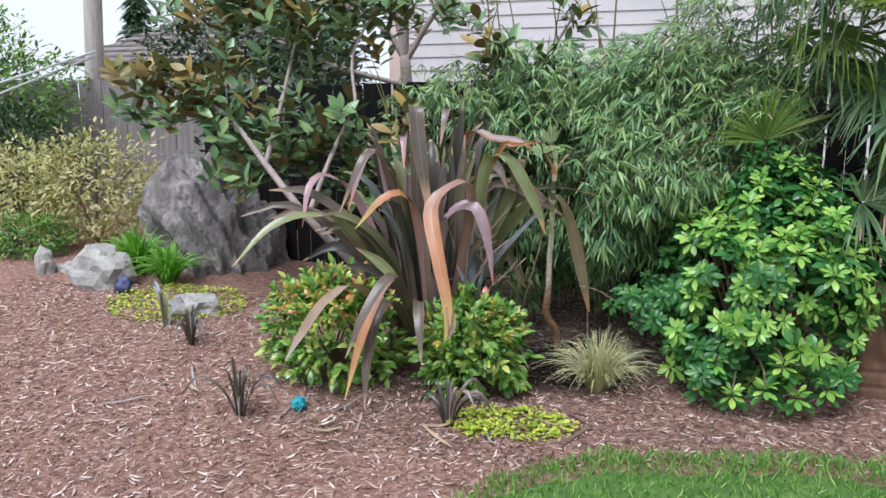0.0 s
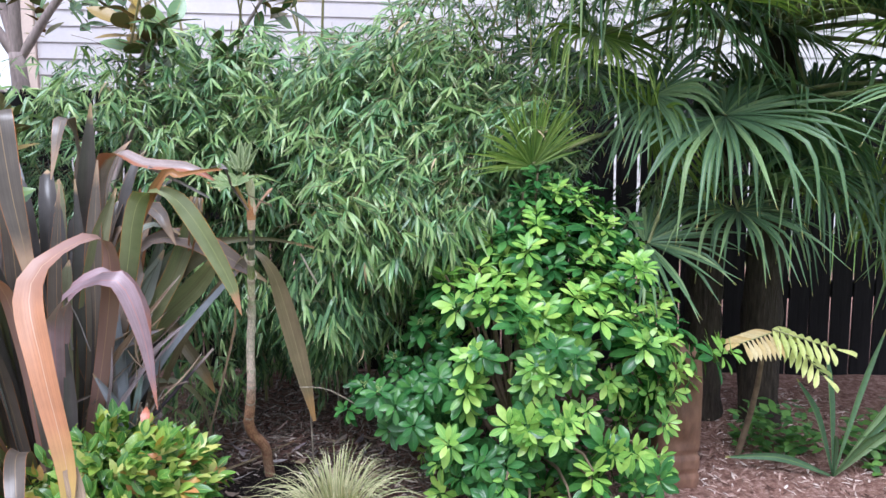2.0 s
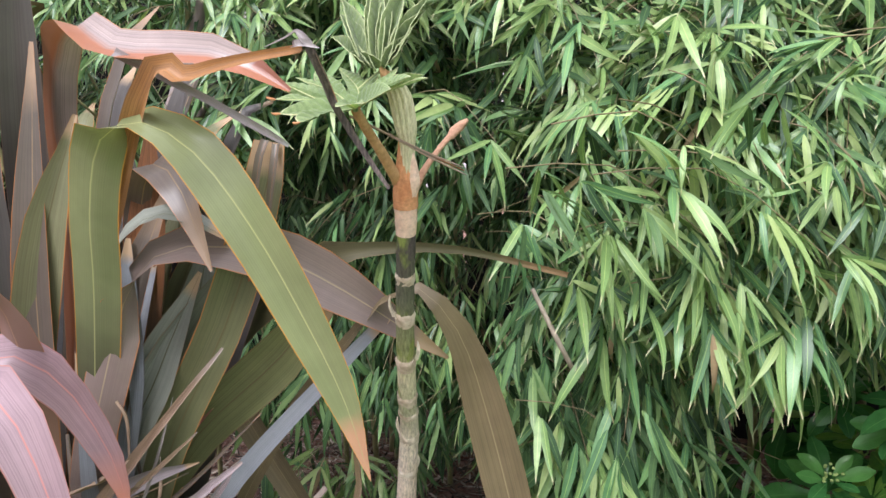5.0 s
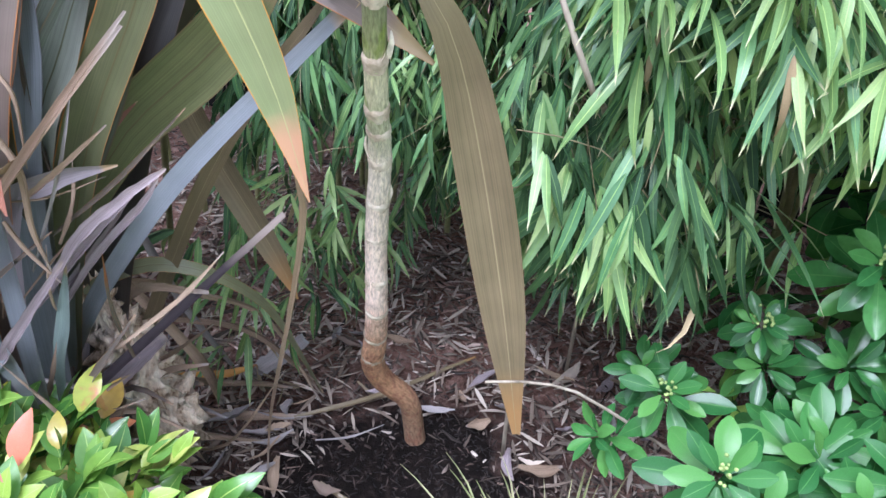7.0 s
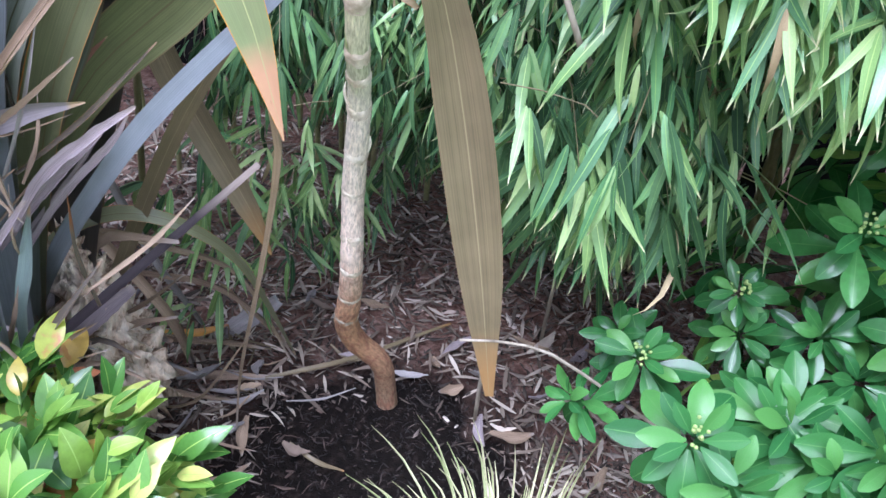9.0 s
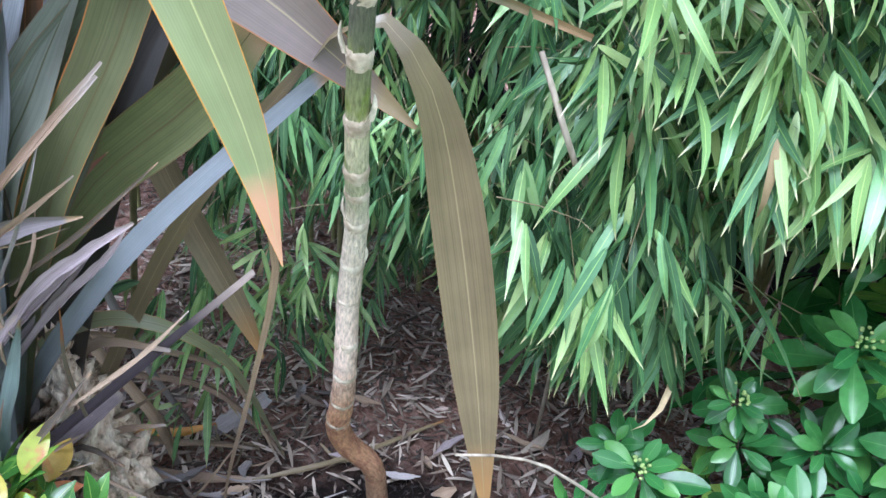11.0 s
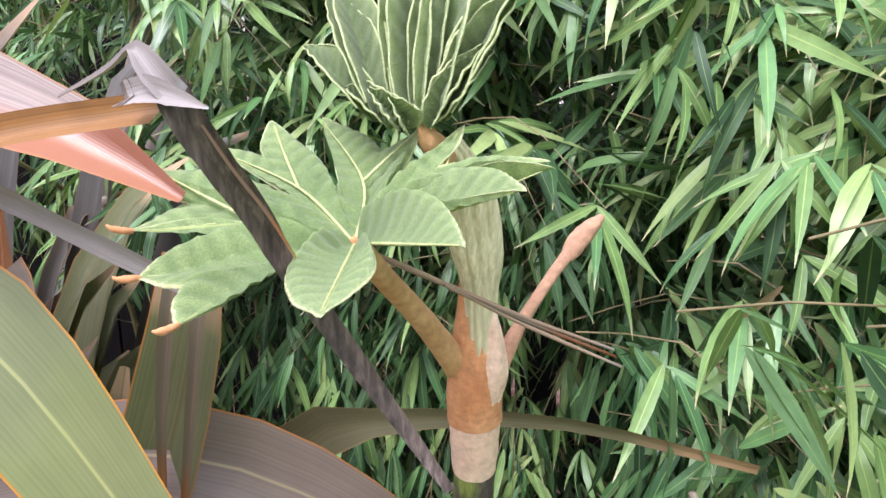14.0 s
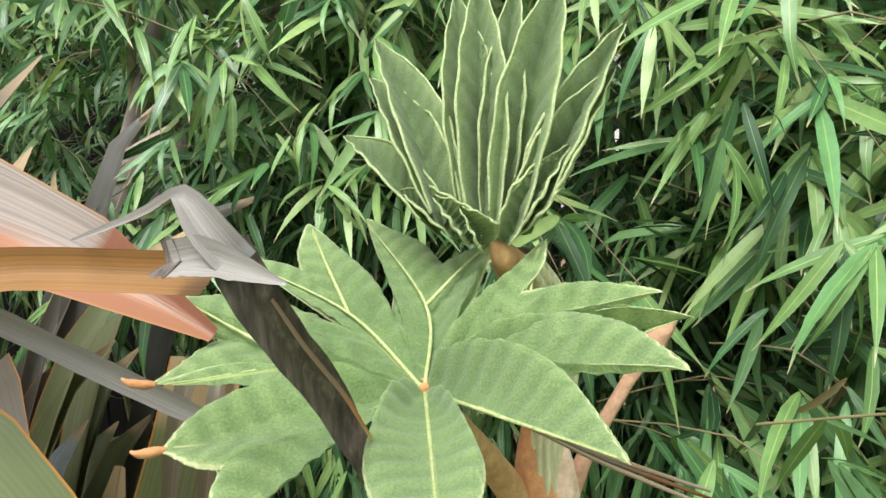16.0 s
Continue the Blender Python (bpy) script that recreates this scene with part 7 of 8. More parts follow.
def cover(name, at, rx, ry, n, mat, seed, label, h=0.03, size=(0.012, 0.03), cat="ground cover"):
    r = np.random.RandomState(seed)
    a, q = r.uniform(0, 2 * np.pi, n), np.sqrt(r.uniform(0, 1, n))
    x, y = at[0] + np.cos(a) * q * rx, at[1] + np.sin(a) * q * ry
    th = thing(name, (at[0], at[1], float(ground_z(*at))), label, cat)
    way = np.stack([np.cos(a * 7), np.sin(a * 7), r.uniform(0.0, 0.8, n)], 1)
    scatter("leaf", [(leaflet(1.0, 0.6, 5, 0.9, 0.1, 0.4), 0), (leaflet(1.0, 0.45, 5, 0.9, 0.1, 0.2), 0)], frames(np.stack([x, y, ground_z(x, y) + r.uniform(0, h, n)], 1), way, np.tile([0, -0.2, 1.0], (n, 1)) + r.normal(0, 0.3, (n, 3)), r.uniform(*size, n)),
            r.randint(0, 2, n), [mat], th, limit=60)


cover("yellow_groundcover", (-2.2, 0.22), 0.42, 0.3, 1500, m_cover, 71, "bright yellow-green creeping ground cover")
cover("yellow_groundcover", (-0.12, -0.80), 0.26, 0.12, 700, m_cover, 72, "patch of yellow-green creeping ground cover")
cover("yellow_groundcover", (-0.2, -0.88), 0.09, 0.06, 160, m_cover, 73, "small patch of yellow-green ground cover")

# ---- stones, ball, statue ----
m_rock = surface_mat("grey_boulder", [(0.25, (0.06, 0.055, 0.052)), (0.5, (0.20, 0.185, 0.18)), (0.75, (0.44, 0.41, 0.40))], 5.0, 0.9, 26.0, 1.0, 0.02, (1.0, 1.0, 0.5))
m_pale_rock = surface_mat("pale_rock", [(0.3, (0.22, 0.21, 0.195)), (0.7, (0.40, 0.385, 0.365))], 6.0, 0.9, 40.0, 0.5, 0.008)
def crag(at, size):
    """A boulder with slanting ridges and furrows."""
    bm = bmesh.new()
    bmesh.ops.create_icosphere(bm, subdivisions=6, radius=1)
    for v in bm.verts:
        c = v.co
        q = Vector((c.x * 1.5 + c.z * 1.1, c.y * 1.3, c.z * 0.5 - c.x * 0.45))
        d = 0.94 + 0.16 * noise.fractal(c * 1.1 + Vector((3.1, 0.4, 1.7)), 0.8, 2.0, 3) + 0.17 * (noise.ridged_multi_fractal(q * 1.7, 0.9, 2.1, 4, 0.9, 2.0) - 1.0) + 0.035 * noise.fractal(c * 9, 0.7, 2, 4)
        d *= 1.0 - 0.22 * max(c.z, 0) * c.x
        v.co = Vector((c.x * size[0] * d + at[0], c.y * size[1] * d + at[1], c.z * size[2] * d + at[2]))
    V = np.array([v.co[:] for v in bm.verts])
    F = [tuple(v.index for v in f.verts) for f in bm.faces]
    bm.free()
    return V, F, None


bo = put("boulder", make_mesh("boulder", *crag((-2.42, 1.10, 0.20), (0.52, 0.36, 0.68))[:2], m_rock, smooth=False), label="large craggy grey boulder with deep furrows")
tagged(bo, category="boulder")
for at, sz, sd, lb in (((-2.88, 0.50, 0.17), (0.21, 0.15, 0.17), 7, "angular pale grey rock at the mulch edge"), ((-2.03, 0.12, 0.09), (0.15, 0.10, 0.075), 8, "low rounded stone in the ground cover"), ((-3.42, 0.62, 0.17), (0.07, 0.06, 0.12), 9, "small grey upright stone"),
                       ((-3.2, 0.68, 0.14), (0.16, 0.06, 0.06), 10, "low brown edging stone")):
    tagged(put("rock", make_mesh("rock", *lump(at, sz, sd, 0.4, 3, 1.3)[:2], m_pale_rock, smooth=False), label=lb), category="rock")
m_ball = surface_mat("teal_rubber", [(0.3, (0.01, 0.20, 0.25)), (0.7, (0.02, 0.33, 0.38))], 30.0, 0.4, mottled=0.2)
ball = thing("toy_ball", (-0.98, -0.86, -0.04), "small teal rubber ball toy on the mulch", "ball")
part("core", lump((-0.98, -0.86, -0.028), (0.028, 0.028, 0.028), 2, 0.05, 3), m_ball, ball)
for i in range(12):
    a, e = i * 2.4, math.asin(1 - (2 * i + 1) / 12)
    d = np.array([math.cos(a) * math.cos(e), math.sin(a) * math.cos(e), math.sin(e)])
    p = np.array([-0.98, -0.86, -0.028])
    part("knob", tube([p + d * 0.024, p + d * 0.034], [0.009, 0.006], 4, 8), m_ball, ball)
m_blue = surface_mat("blue_toy", [(0.3, (0.03, 0.04, 0.12)), (0.7, (0.07, 0.08, 0.2))], 30.0, 0.5, mottled=0.2)
tagged(put("garden_ornament", make_mesh("garden_ornament", *lump((-2.62, 0.33, 0.13), (0.05, 0.04, 0.06), 12, 0.5, 3)[:2], m_blue), label="small dark blue garden ornament beside the rock"), category="ornament")

m_tiki = surface_mat("carved_brown_wood", [(0.3, (0.13, 0.065, 0.04)), (0.7, (0.26, 0.14, 0.09))], 9.0, 0.6, 50.0, 0.3, 0.003, (1, 1, 0.5))
zs = np.linspace(0, 0.50, 56)
th_ = np.linspace(0, 2 * np.pi, 49)
prof = np.interp(zs, [0, 0.01, 0.05, 0.06, 0.07, 0.11, 0.125, 0.14, 0.33, 0.36, 0.45, 0.485, 0.50], [0.088, 0.095, 0.095, 0.086, 0.095, 0.094, 0.084, 0.094, 0.096, 0.096, 0.090, 0.07, 0.0])
sq = 1 / (np.abs(np.cos(th_)) ** 5 + np.abs(np.sin(th_)) ** 5) ** 0.2
RR = prof[:, None] * sq[None, :]
fr = np.clip(-np.sin(th_), 0, 1)[None, :] ** 2
u = np.cos(th_)[None, :] * sq[None, :]
zz = zs[:, None]
for cu, cz, ru, rz, amt in ((0.42, 0.31, 0.22, 0.035, -0.012), (-0.42, 0.31, 0.22, 0.035, -0.012), (0.42, 0.31, 0.10, 0.018, 0.008), (-0.42, 0.31, 0.10, 0.018, 0.008), (0.0, 0.26, 0.16, 0.05, 0.014), (0.0, 0.17, 0.5, 0.03, -0.014), (0.5, 0.37, 0.3, 0.012, 0.010), (-0.5, 0.37, 0.3, 0.012, 0.010), (0.0, 0.41, 0.12, 0.04, 0.01)):
    RR = RR + fr * amt * np.exp(-((u - cu) / ru) ** 2 - ((zz - cz) / rz) ** 2)
RR = RR - 0.004 * fr * (np.abs(np.sin(zz * 60 + np.abs(u) * 4)) < 0.2) * (zz > 0.34)
V = np.stack([1.365 + np.cos(th_)[None] * RR * 0.9, -0.17 + np.sin(th_)[None] * RR * 0.9, np.broadcast_to(zz - 0.07, RR.shape)], -1).reshape(-1, 3)
tagged(put("carved_statue", make_mesh("carved_statue", V, grid_faces(56, 49), m_tiki), label="carved brown wooden garden statue on the mulch"), category="statue")

# ---- fan palms ----
m_palm = leaf_mat("palm_segment", [(0.0, (0.065, 0.125, 0.07)), (0.6, (0.12, 0.215, 0.105)), (1.0, (0.24, 0.34, 0.15))], rough=0.36, trans=0.2, tip=(0.35, 0.30, 0.10), tip_at=0.97, rib=(0.14, 0.22, 0.08), rib_w=0.1)
m_palm.node_tree.nodes["Principled BSDF"].inputs["Specular IOR Level"].default_value = 0.3
m_palm_new = leaf_mat("palm_bright_segment", [(0.0, (0.13, 0.23, 0.05)), (1.0, (0.32, 0.42, 0.10))], rough=0.45, trans=0.3, rib=(0.4, 0.5, 0.12), rib_w=0.1)
m_palm_trunk = surface_mat("palm_fibre", [(0.3, (0.02, 0.015, 0.010)), (0.7, (0.06, 0.045, 0.032))], 30.0, 0.95, 60.0, 0.9, 0.01, (2, 2, 0.3))


def palm(at, crown, fronds, seed, label):
    r = np.random.RandomState(seed)
    z0 = float(ground_z(*at))
    th = thing("fan_palm", (*at, z0), label, "palm tree")
    part("trunk", tube([(at[0], at[1], z0 - 0.05), (at[0], at[1], z0 + 0.5), crown], [0.085, 0.075, 0.06], 20, 14, 0.12, seed), m_palm_trunk, th, "fibrous brown trunk")
    for hub, axis, nrm, R, droop, new_, *span in fronds:
        hub, ax = np.array(hub, float), unit(axis)
        nv = unit(np.array(nrm) - ax * np.dot(nrm, ax))
        bx = np.cross(nv, ax)
        geos = []
        k = 44
        for j in range(k):
            half = span[0] if span else 140
            f = radians(-half + 2 * half * j / (k - 1)) + r.normal(0, 0.05)
            d = unit(ax * math.cos(f) + bx * math.sin(f) + nv * 0.10)
            L = R * (0.72 + 0.28 * math.cos(f * 0.6)) * r.uniform(0.72, 1.1)
            dr = droop * r.uniform(0.35, 1.7)
            p1, p2, p3 = hub + d * L * 0.3, hub + d * L * 0.60 + [0, 0, -0.10 * dr * L], hub + d * L * max(0.58, 1.0 - 0.32 * dr) + [0, 0, -0.60 * dr * L]
            w = 0.019 * R / 0.5
            geos.append(blade([hub + d * 0.01, p1, p2, p3], [w * 0.35, w, w * 0.8, 0.001], [tuple(nv + r.normal(0, 0.1, 3))], 11, 0.35, 0, 3, 0, j))
        fr_ = part("frond", merge(*geos), m_palm_new if new_ else m_palm, th, "bright yellow-green fan frond" if new_ else "dark green drooping fan frond")
        c = np.array(crown) * 0.97 + [0, 0, 0.0]
        part("petiole", tube([hub + ax * 0.01, hub * 0.5 + c * 0.5 + [0, 0, 0.08], c], [0.006, 0.008, 0.012], 10, 7), m_stem_g, fr_)
    return th


def hang(seed, n, xs, zs):
    """Older fronds that hang about the trunk."""
    r = np.random.RandomState(seed)
    out = []
    for i in range(n):
        a = r.uniform(-0.9, 0.9)
        out.append(((r.uniform(*xs), r.uniform(-0.3, 0.25), r.uniform(*zs)), (math.sin(a) * 1.2, -0.75, r.uniform(-0.7, 0.2)), (0.6 * r.normal(), -0.6, 0.8), r.uniform(0.36, 0.54), r.uniform(0.2, 0.75), r.uniform() < 0.2))
    return out


palm((1.75, 0.30), (1.75, 0.25, 1.15), [
    ((1.379, -0.43, 1.497), (-0.55, -0.75, 0.05), (0, -0.15, 1), 0.40, 0.27, True),
    ((2.25, -0.20, 1.30), (-0.15, -0.75, -0.2), (0.2, -0.6, 0.8), 0.5, 0.72, False),
    ((0.872, -0.145, 1.02), (-0.12, -0.25, 0.9), (0.1, -0.8, 0.6), 0.29, 0.12, True, 80),
    ((2.056, -0.60, 1.22), (0.2, -0.8, -0.2), (0, -0.5, 0.9), 0.55, 0.48, False),
    ((1.50, 0.0, 1.22), (-0.4, -0.6, -0.25), (0, -0.6, 0.8), 0.5, 0.54, False),
    ((2.25, -0.10, 0.95), (0.4, -0.7, -0.2), (0, -0.5, 0.8), 0.5, 0.54, False),
    ((1.62, -0.12, 0.86), (-0.1, -0.8, -0.3), (0, -0.5, 0.8), 0.42, 0.54, False)] + hang(83, 13, (1.25, 2.6), (0.75, 1.35)), 81, "fan palm with drooping dark green fronds")
palm((1.95, 0.20), (1.95, 0.15, 1.55), [
    ((1.832, -0.42, 1.60), (0.0, -0.9, 0.1), (0, -0.3, 1), 0.55, 0.51, False),
    ((1.20, -0.15, 1.74), (-0.8, -0.4, 0.1), (0, -0.3, 1), 0.55, 0.42, True),
    ((1.45, 0.05, 1.62), (-0.6, -0.5, -0.1), (0, -0.4, 0.9), 0.55, 0.57, False),
    ((2.30, -0.30, 1.65), (0.4, -0.8, 0.0), (0, -0.4, 0.9), 0.55, 0.54, False),
    ((1.65, -0.25, 1.85), (-0.3, -0.8, 0.2), (0, -0.3, 1), 0.55, 0.48, True),
    ((1.15, 0.15, 1.38), (-0.7, -0.4, -0.1), (0, -0.5, 0.9), 0.45, 0.48, False),
    ((2.1, -0.45, 1.42), (0.1, -0.9, 0.05), (0.1, -0.35, 1), 0.5, 0.36, True)] + hang(84, 13, (1.0, 2.5), (1.35, 2.0)) + hang(85, 4, (0.8, 1.3), (1.5, 1.95)) + hang(86, 9, (1.9, 2.7), (1.5, 2.1)) + hang(87, 14, (1.7, 3.1), (1.2, 2.0)), 82, "tall fan palm with fronds hanging over the bed")
# Young palms and a yellow pinnate shrub by the fence.
yp = thing("young_palm", (1.93, -0.27, -0.06), "young palm with stiff folded strap leaves", "palm")
rg = np.random.RandomState(9)
for i, (dx, dz, dy) in enumerate([(-0.35, 0.06, 0.1), (-0.16, 0.36, 0.0), (-0.02, 0.46, 0.05), (0.22, 0.5, 0.05), (0.30, 0.33, -0.1), (0.42, 0.2, 0.0), (0.1, 0.22, -0.15), (-0.1, 0.2, -0.12), (0.5, 0.42, 0.05)]):
    b0 = np.array([1.93, -0.27, -0.06])
    part("leaf", blade([b0, b0 + [dx * 0.5, dy * 0.5, dz * 0.55 + 0.03], b0 + [dx, dy, dz]], [0.008, 0.028, 0.006], [(0.2, -1, 0.3)], 10, 0.4, 0, 3, 0, i), m_palm, yp)
mh = thing("yellow_pinnate_shrub", (1.673, -0.09, -0.04), "small shrub with drooping yellow-green pinnate leaves", "shrub")
m_mah = leaf_mat("yellow_pinnate", [(0.0, (0.34, 0.42, 0.10)), (1.0, (0.55, 0.58, 0.20))], rough=0.4, trans=0.25)
m_mah2 = leaf_mat("bronze_pinnate", [(0.0, (0.42, 0.30, 0.10)), (1.0, (0.5, 0.42, 0.22))], rough=0.5, trans=0.2)
part("stem", tube([(1.673, -0.09, -0.05), (1.69, -0.16, 0.2), (1.66, -0.25, 0.44)], [0.012, 0.01, 0.008], 10, 8), m_stem_b, mh)
for hub, way, mt, L in (((1.63, -0.33, 0.49), (0.8, -0.4, -0.25), m_mah, 0.2), ((1.63, -0.33, 0.48), (-0.9, -0.3, -0.1), m_mah2, 0.16), ((1.67, -0.3, 0.49), (0.45, -0.6, -0.7), m_mah, 0.2), ((2.22, -0.25, 0.42), (0.6, -0.5, -0.5), m_mah2, 0.2)):
    hub, way = np.array(hub), unit(way)
    sd = unit(np.cross(way, [0, -0.5, 1]))
    geos = []
    for j in range(9):
        s = j / 8
        for sg in ((-1, 1) if j < 8 else (0,)):
            d = unit(way * 0.35 + sd * sg + [0, -0.1, -0.45]) if sg else way
            q = hub + way * L * s
            geos.append(blade([q, q + d * 0.05, q + d * 0.095 * (1 - 0.4 * s) + [0, 0, -0.01]], [0.006, 0.02, 0.001], [(0, -0.7, 0.7)], 7, 0.2, 0, 3, 0, j))
    lf = part("leaf", merge(*geos), mt, mh, "yellow drooping pinnate leaf")
    part("rachis", tube([hub, hub + way * L * 0.5, hub + way * L], [0.003, 0.002, 0.001], 6, 6), m_stem_g, lf)
m_small = leaf_mat("small_shrub_leaf", [(0.0, (0.05, 0.15, 0.04)), (1.0, (0.16, 0.32, 0.07))], rough=0.4, trans=0.2)
for at, sd in (((1.85, -0.06), 91), ((2.2, -0.2), 92), ((2.45, -0.1), 93)):
    cover("small_seedling_shrub", at, 0.16, 0.12, 240, m_small, sd, "low dark green seedling shrub by the fence", 0.16, (0.03, 0.06), "shrub")

# ---- magnolias ----
m_mag_t = leaf_mat("magnolia_leaf", [(0.0, (0.085, 0.16, 0.075)), (0.6, (0.15, 0.27, 0.11)), (1.0, (0.25, 0.35, 0.13))], rough=0.25, trans=0.1, rib=(0.2, 0.26, 0.08), rib_w=0.04)
m_mag_u = leaf_mat("magnolia_leaf_underside", [(0.0, (0.20, 0.13, 0.06)), (0.5, (0.22, 0.19, 0.08)), (1.0, (0.18, 0.24, 0.10))], rough=0.8, trans=0.1)
m_mag_y = leaf_mat("magnolia_old_leaf", [(0.0, (0.20, 0.20, 0.05)), (0.6, (0.26, 0.18, 0.055)), (1.0, (0.36, 0.26, 0.06))], rough=0.4, trans=0.2)
m_bark = surface_mat("smooth_grey_bark", [(0.3, (0.24, 0.19, 0.18)), (0.7, (0.40, 0.33, 0.31))], 12.0, 0.8, 60.0, 0.4, 0.004, (2, 2, 0.5))


def two_sided(L, W, curl):
    V, F, uv = leaflet(L, W, 8, 1.0, 0.16, curl, 5, 0.04)
    return V, F, uv


def magnolia(name, at, limbs, tips, seed, label, size=0.11):
    r = np.random.RandomState(seed)
    th = thing(name, at, label, "tree")
    tr_ = None
    for i, (pts, rad) in enumerate(limbs):
        ob = part("trunk" if i == 0 else "limb", tube(pts, rad, 18, 10, 0.05, i), m_bark, th)
    P, W, U, S, K = [], [], [], [], []
    for tip, ax, n, old in tips:
        tip, ax = np.array(tip), unit(ax)
        a1 = unit(np.cross(ax, [0.2, 0.4, 0.9]))
        a2 = np.cross(ax, a1)
        for j in range(n):
            q = j * 2.4
            rise = 1.0 - 0.85 * j / n
            d = unit(ax * rise + (a1 * math.cos(q) + a2 * math.sin(q)) * 0.9 + r.normal(0, 0.12, 3))
            p = tip - ax * 0.12 * j / n
            for under in (False, True):
                P.append(p - (ax * 0.0006 if under else 0))
                W.append(d)
                U.append(ax)
                S.append(size * (0.75 + 0.4 * r.uniform()) if not under else S[-1])
                K.append((2 if old else 0) if not under else 1)
    kinds = [(two_sided(1.0, 0.42, 0.25), 0), (two_sided(1.0, 0.42, 0.25), 1), (two_sided(1.0, 0.42, 0.25), 2)]
    P, W, U = np.array(P), np.array(W), np.array(U)
    scatter("leaf", kinds, frames(P, W, U, np.array(S)), K, [m_mag_t, m_mag_u, m_mag_y], th, np.linalg.norm(P - [-0.6, -2.5, 1.2], axis=1), 300)


rg = np.random.RandomState(77)
tips = []
for cx, cy, cz, sx, sz, n in ((-2.15, 0.35, 1.33, 0.34, 0.15, 36), (-1.70, 0.30, 1.08, 0.26, 0.20, 34), (-1.42, 0.35, 1.05, 0.26, 0.24, 30), (-1.45, 0.5, 1.65, 0.45, 0.24, 42), (-0.95, 0.55, 1.80, 0.30, 0.2, 30), (-1.15, 0.3, 0.95, 0.2, 0.22, 22),
                              (-1.75, 0.55, 1.85, 0.35, 0.22, 36)):
    for i in range(n):
        p = (cx + rg.normal(0, sx * 0.6), cy + rg.normal(0, 0.12), cz + rg.normal(0, sz * 0.6))
        tips.append((p, (rg.normal(0, 0.45), rg.normal(-0.3, 0.35), 0.8), rg.randint(7, 11), rg.uniform() < (0.7 if p[0] < -1.9 and p[2] > 1.2 else 0.08)))
for p, ax, n, old in (((-0.68, -0.2, 1.16), (0, -0.2, 1), 8, True), ((-0.74, -0.25, 1.06), (-0.3, -0.5, 0.6), 7, True), ((-0.66, -0.22, 0.98), (0.2, -0.5, 0.5), 8, False), ((-0.32, 0.145, 1.50), (0, -0.2, 1), 9, True), ((-0.28, 0.15, 1.42), (0.2, -0.4, 0.6), 9, False),
                      ((-0.36, 0.15, 1.40), (-0.5, -0.3, 0.6), 9, False), ((-0.09, 0.35, 1.36), (0.5, -0.4, -0.2), 8, False), ((-0.14, 0.35, 1.46), (-0.3, -0.4, 0.8), 8, False), ((0.02, 0.30, 1.52), (0.4, -0.3, 0.6), 8, False),
                      ((0.08, 0.30, 1.64), (0.2, -0.2, 0.9), 8, True), ((0.13, 0.32, 1.58), (0.8, -0.3, 0.2), 6, False), ((-0.02, 0.3, 1.68), (-0.3, -0.2, 0.9), 8, False), ((-0.2, 0.3, 1.38), (-0.2, -0.6, 0.4), 8, False), ((-0.42, 0.2, 1.62), (-0.2, -0.2, 0.9), 8, False), ((-0.02, 0.22, 1.37), (0.3, -0.3, -0.5), 7, False), ((-0.10, 0.22, 1.33), (0.0, -0.4, -0.6), 6, False), ((-0.24, 0.1, 1.49), (0.3, -0.4, 0.7), 8, False), ((-0.38, 0.1, 1.47), (-0.4, -0.4, 0.6), 8, True)):
    tips.append((p, ax, n, old))
magnolia("magnolia", (-0.78, 0.12, 0.02), [
    ([(-0.78, 0.12, -0.02), (-1.0, 0.05, 0.33), (-1.265, -0.02, 0.63), (-1.54, 0.1, 0.89), (-1.85, 0.28, 1.15), (-2.3, 0.35, 1.4)], [0.028, 0.024, 0.02, 0.017, 0.012, 0.006]),
    ([(-1.54, 0.1, 0.89), (-1.5, 0.3, 1.3), (-1.45, 0.5, 1.8)], [0.014, 0.010, 0.006]), ([(-0.80, 0.12, 0.0), (-0.62, 0.18, 0.6), (-0.40, 0.2, 1.15), (-0.33, 0.15, 1.48)], [0.022, 0.014, 0.01, 0.006]),
    ([(-0.62, 0.18, 0.6), (-0.40, 0.28, 1.05), (-0.2, 0.33, 1.30), (-0.05, 0.32, 1.48), (0.08, 0.3, 1.68)], [0.014, 0.011, 0.009, 0.007, 0.004]), ([(-0.8, 0.1, 0.1), (-0.72, -0.1, 0.6), (-0.68, -0.2, 1.15)], [0.012, 0.008, 0.005]),
    ([(-1.1, 0.3, 1.2), (-1.15, 0.45, 1.5), (-0.95, 0.55, 1.85)], [0.01, 0.008, 0.005]), ([(-1.265, -0.02, 0.63), (-1.2, 0.2, 0.95), (-1.1, 0.3, 1.2)], [0.014, 0.012, 0.01])],
    tips, 78, "broad-leaved magnolia with brown-backed glossy leaves", 0.118)
tips = []
for i in range(110):
    p = (rg.uniform(-2.75, -0.4), rg.uniform(0.97, 1.9), rg.uniform(1.75, 2.75))
    tips.append((p, (rg.normal(0, 0.5), -0.3, 0.8), rg.randint(7, 10), rg.uniform() < 0.08))
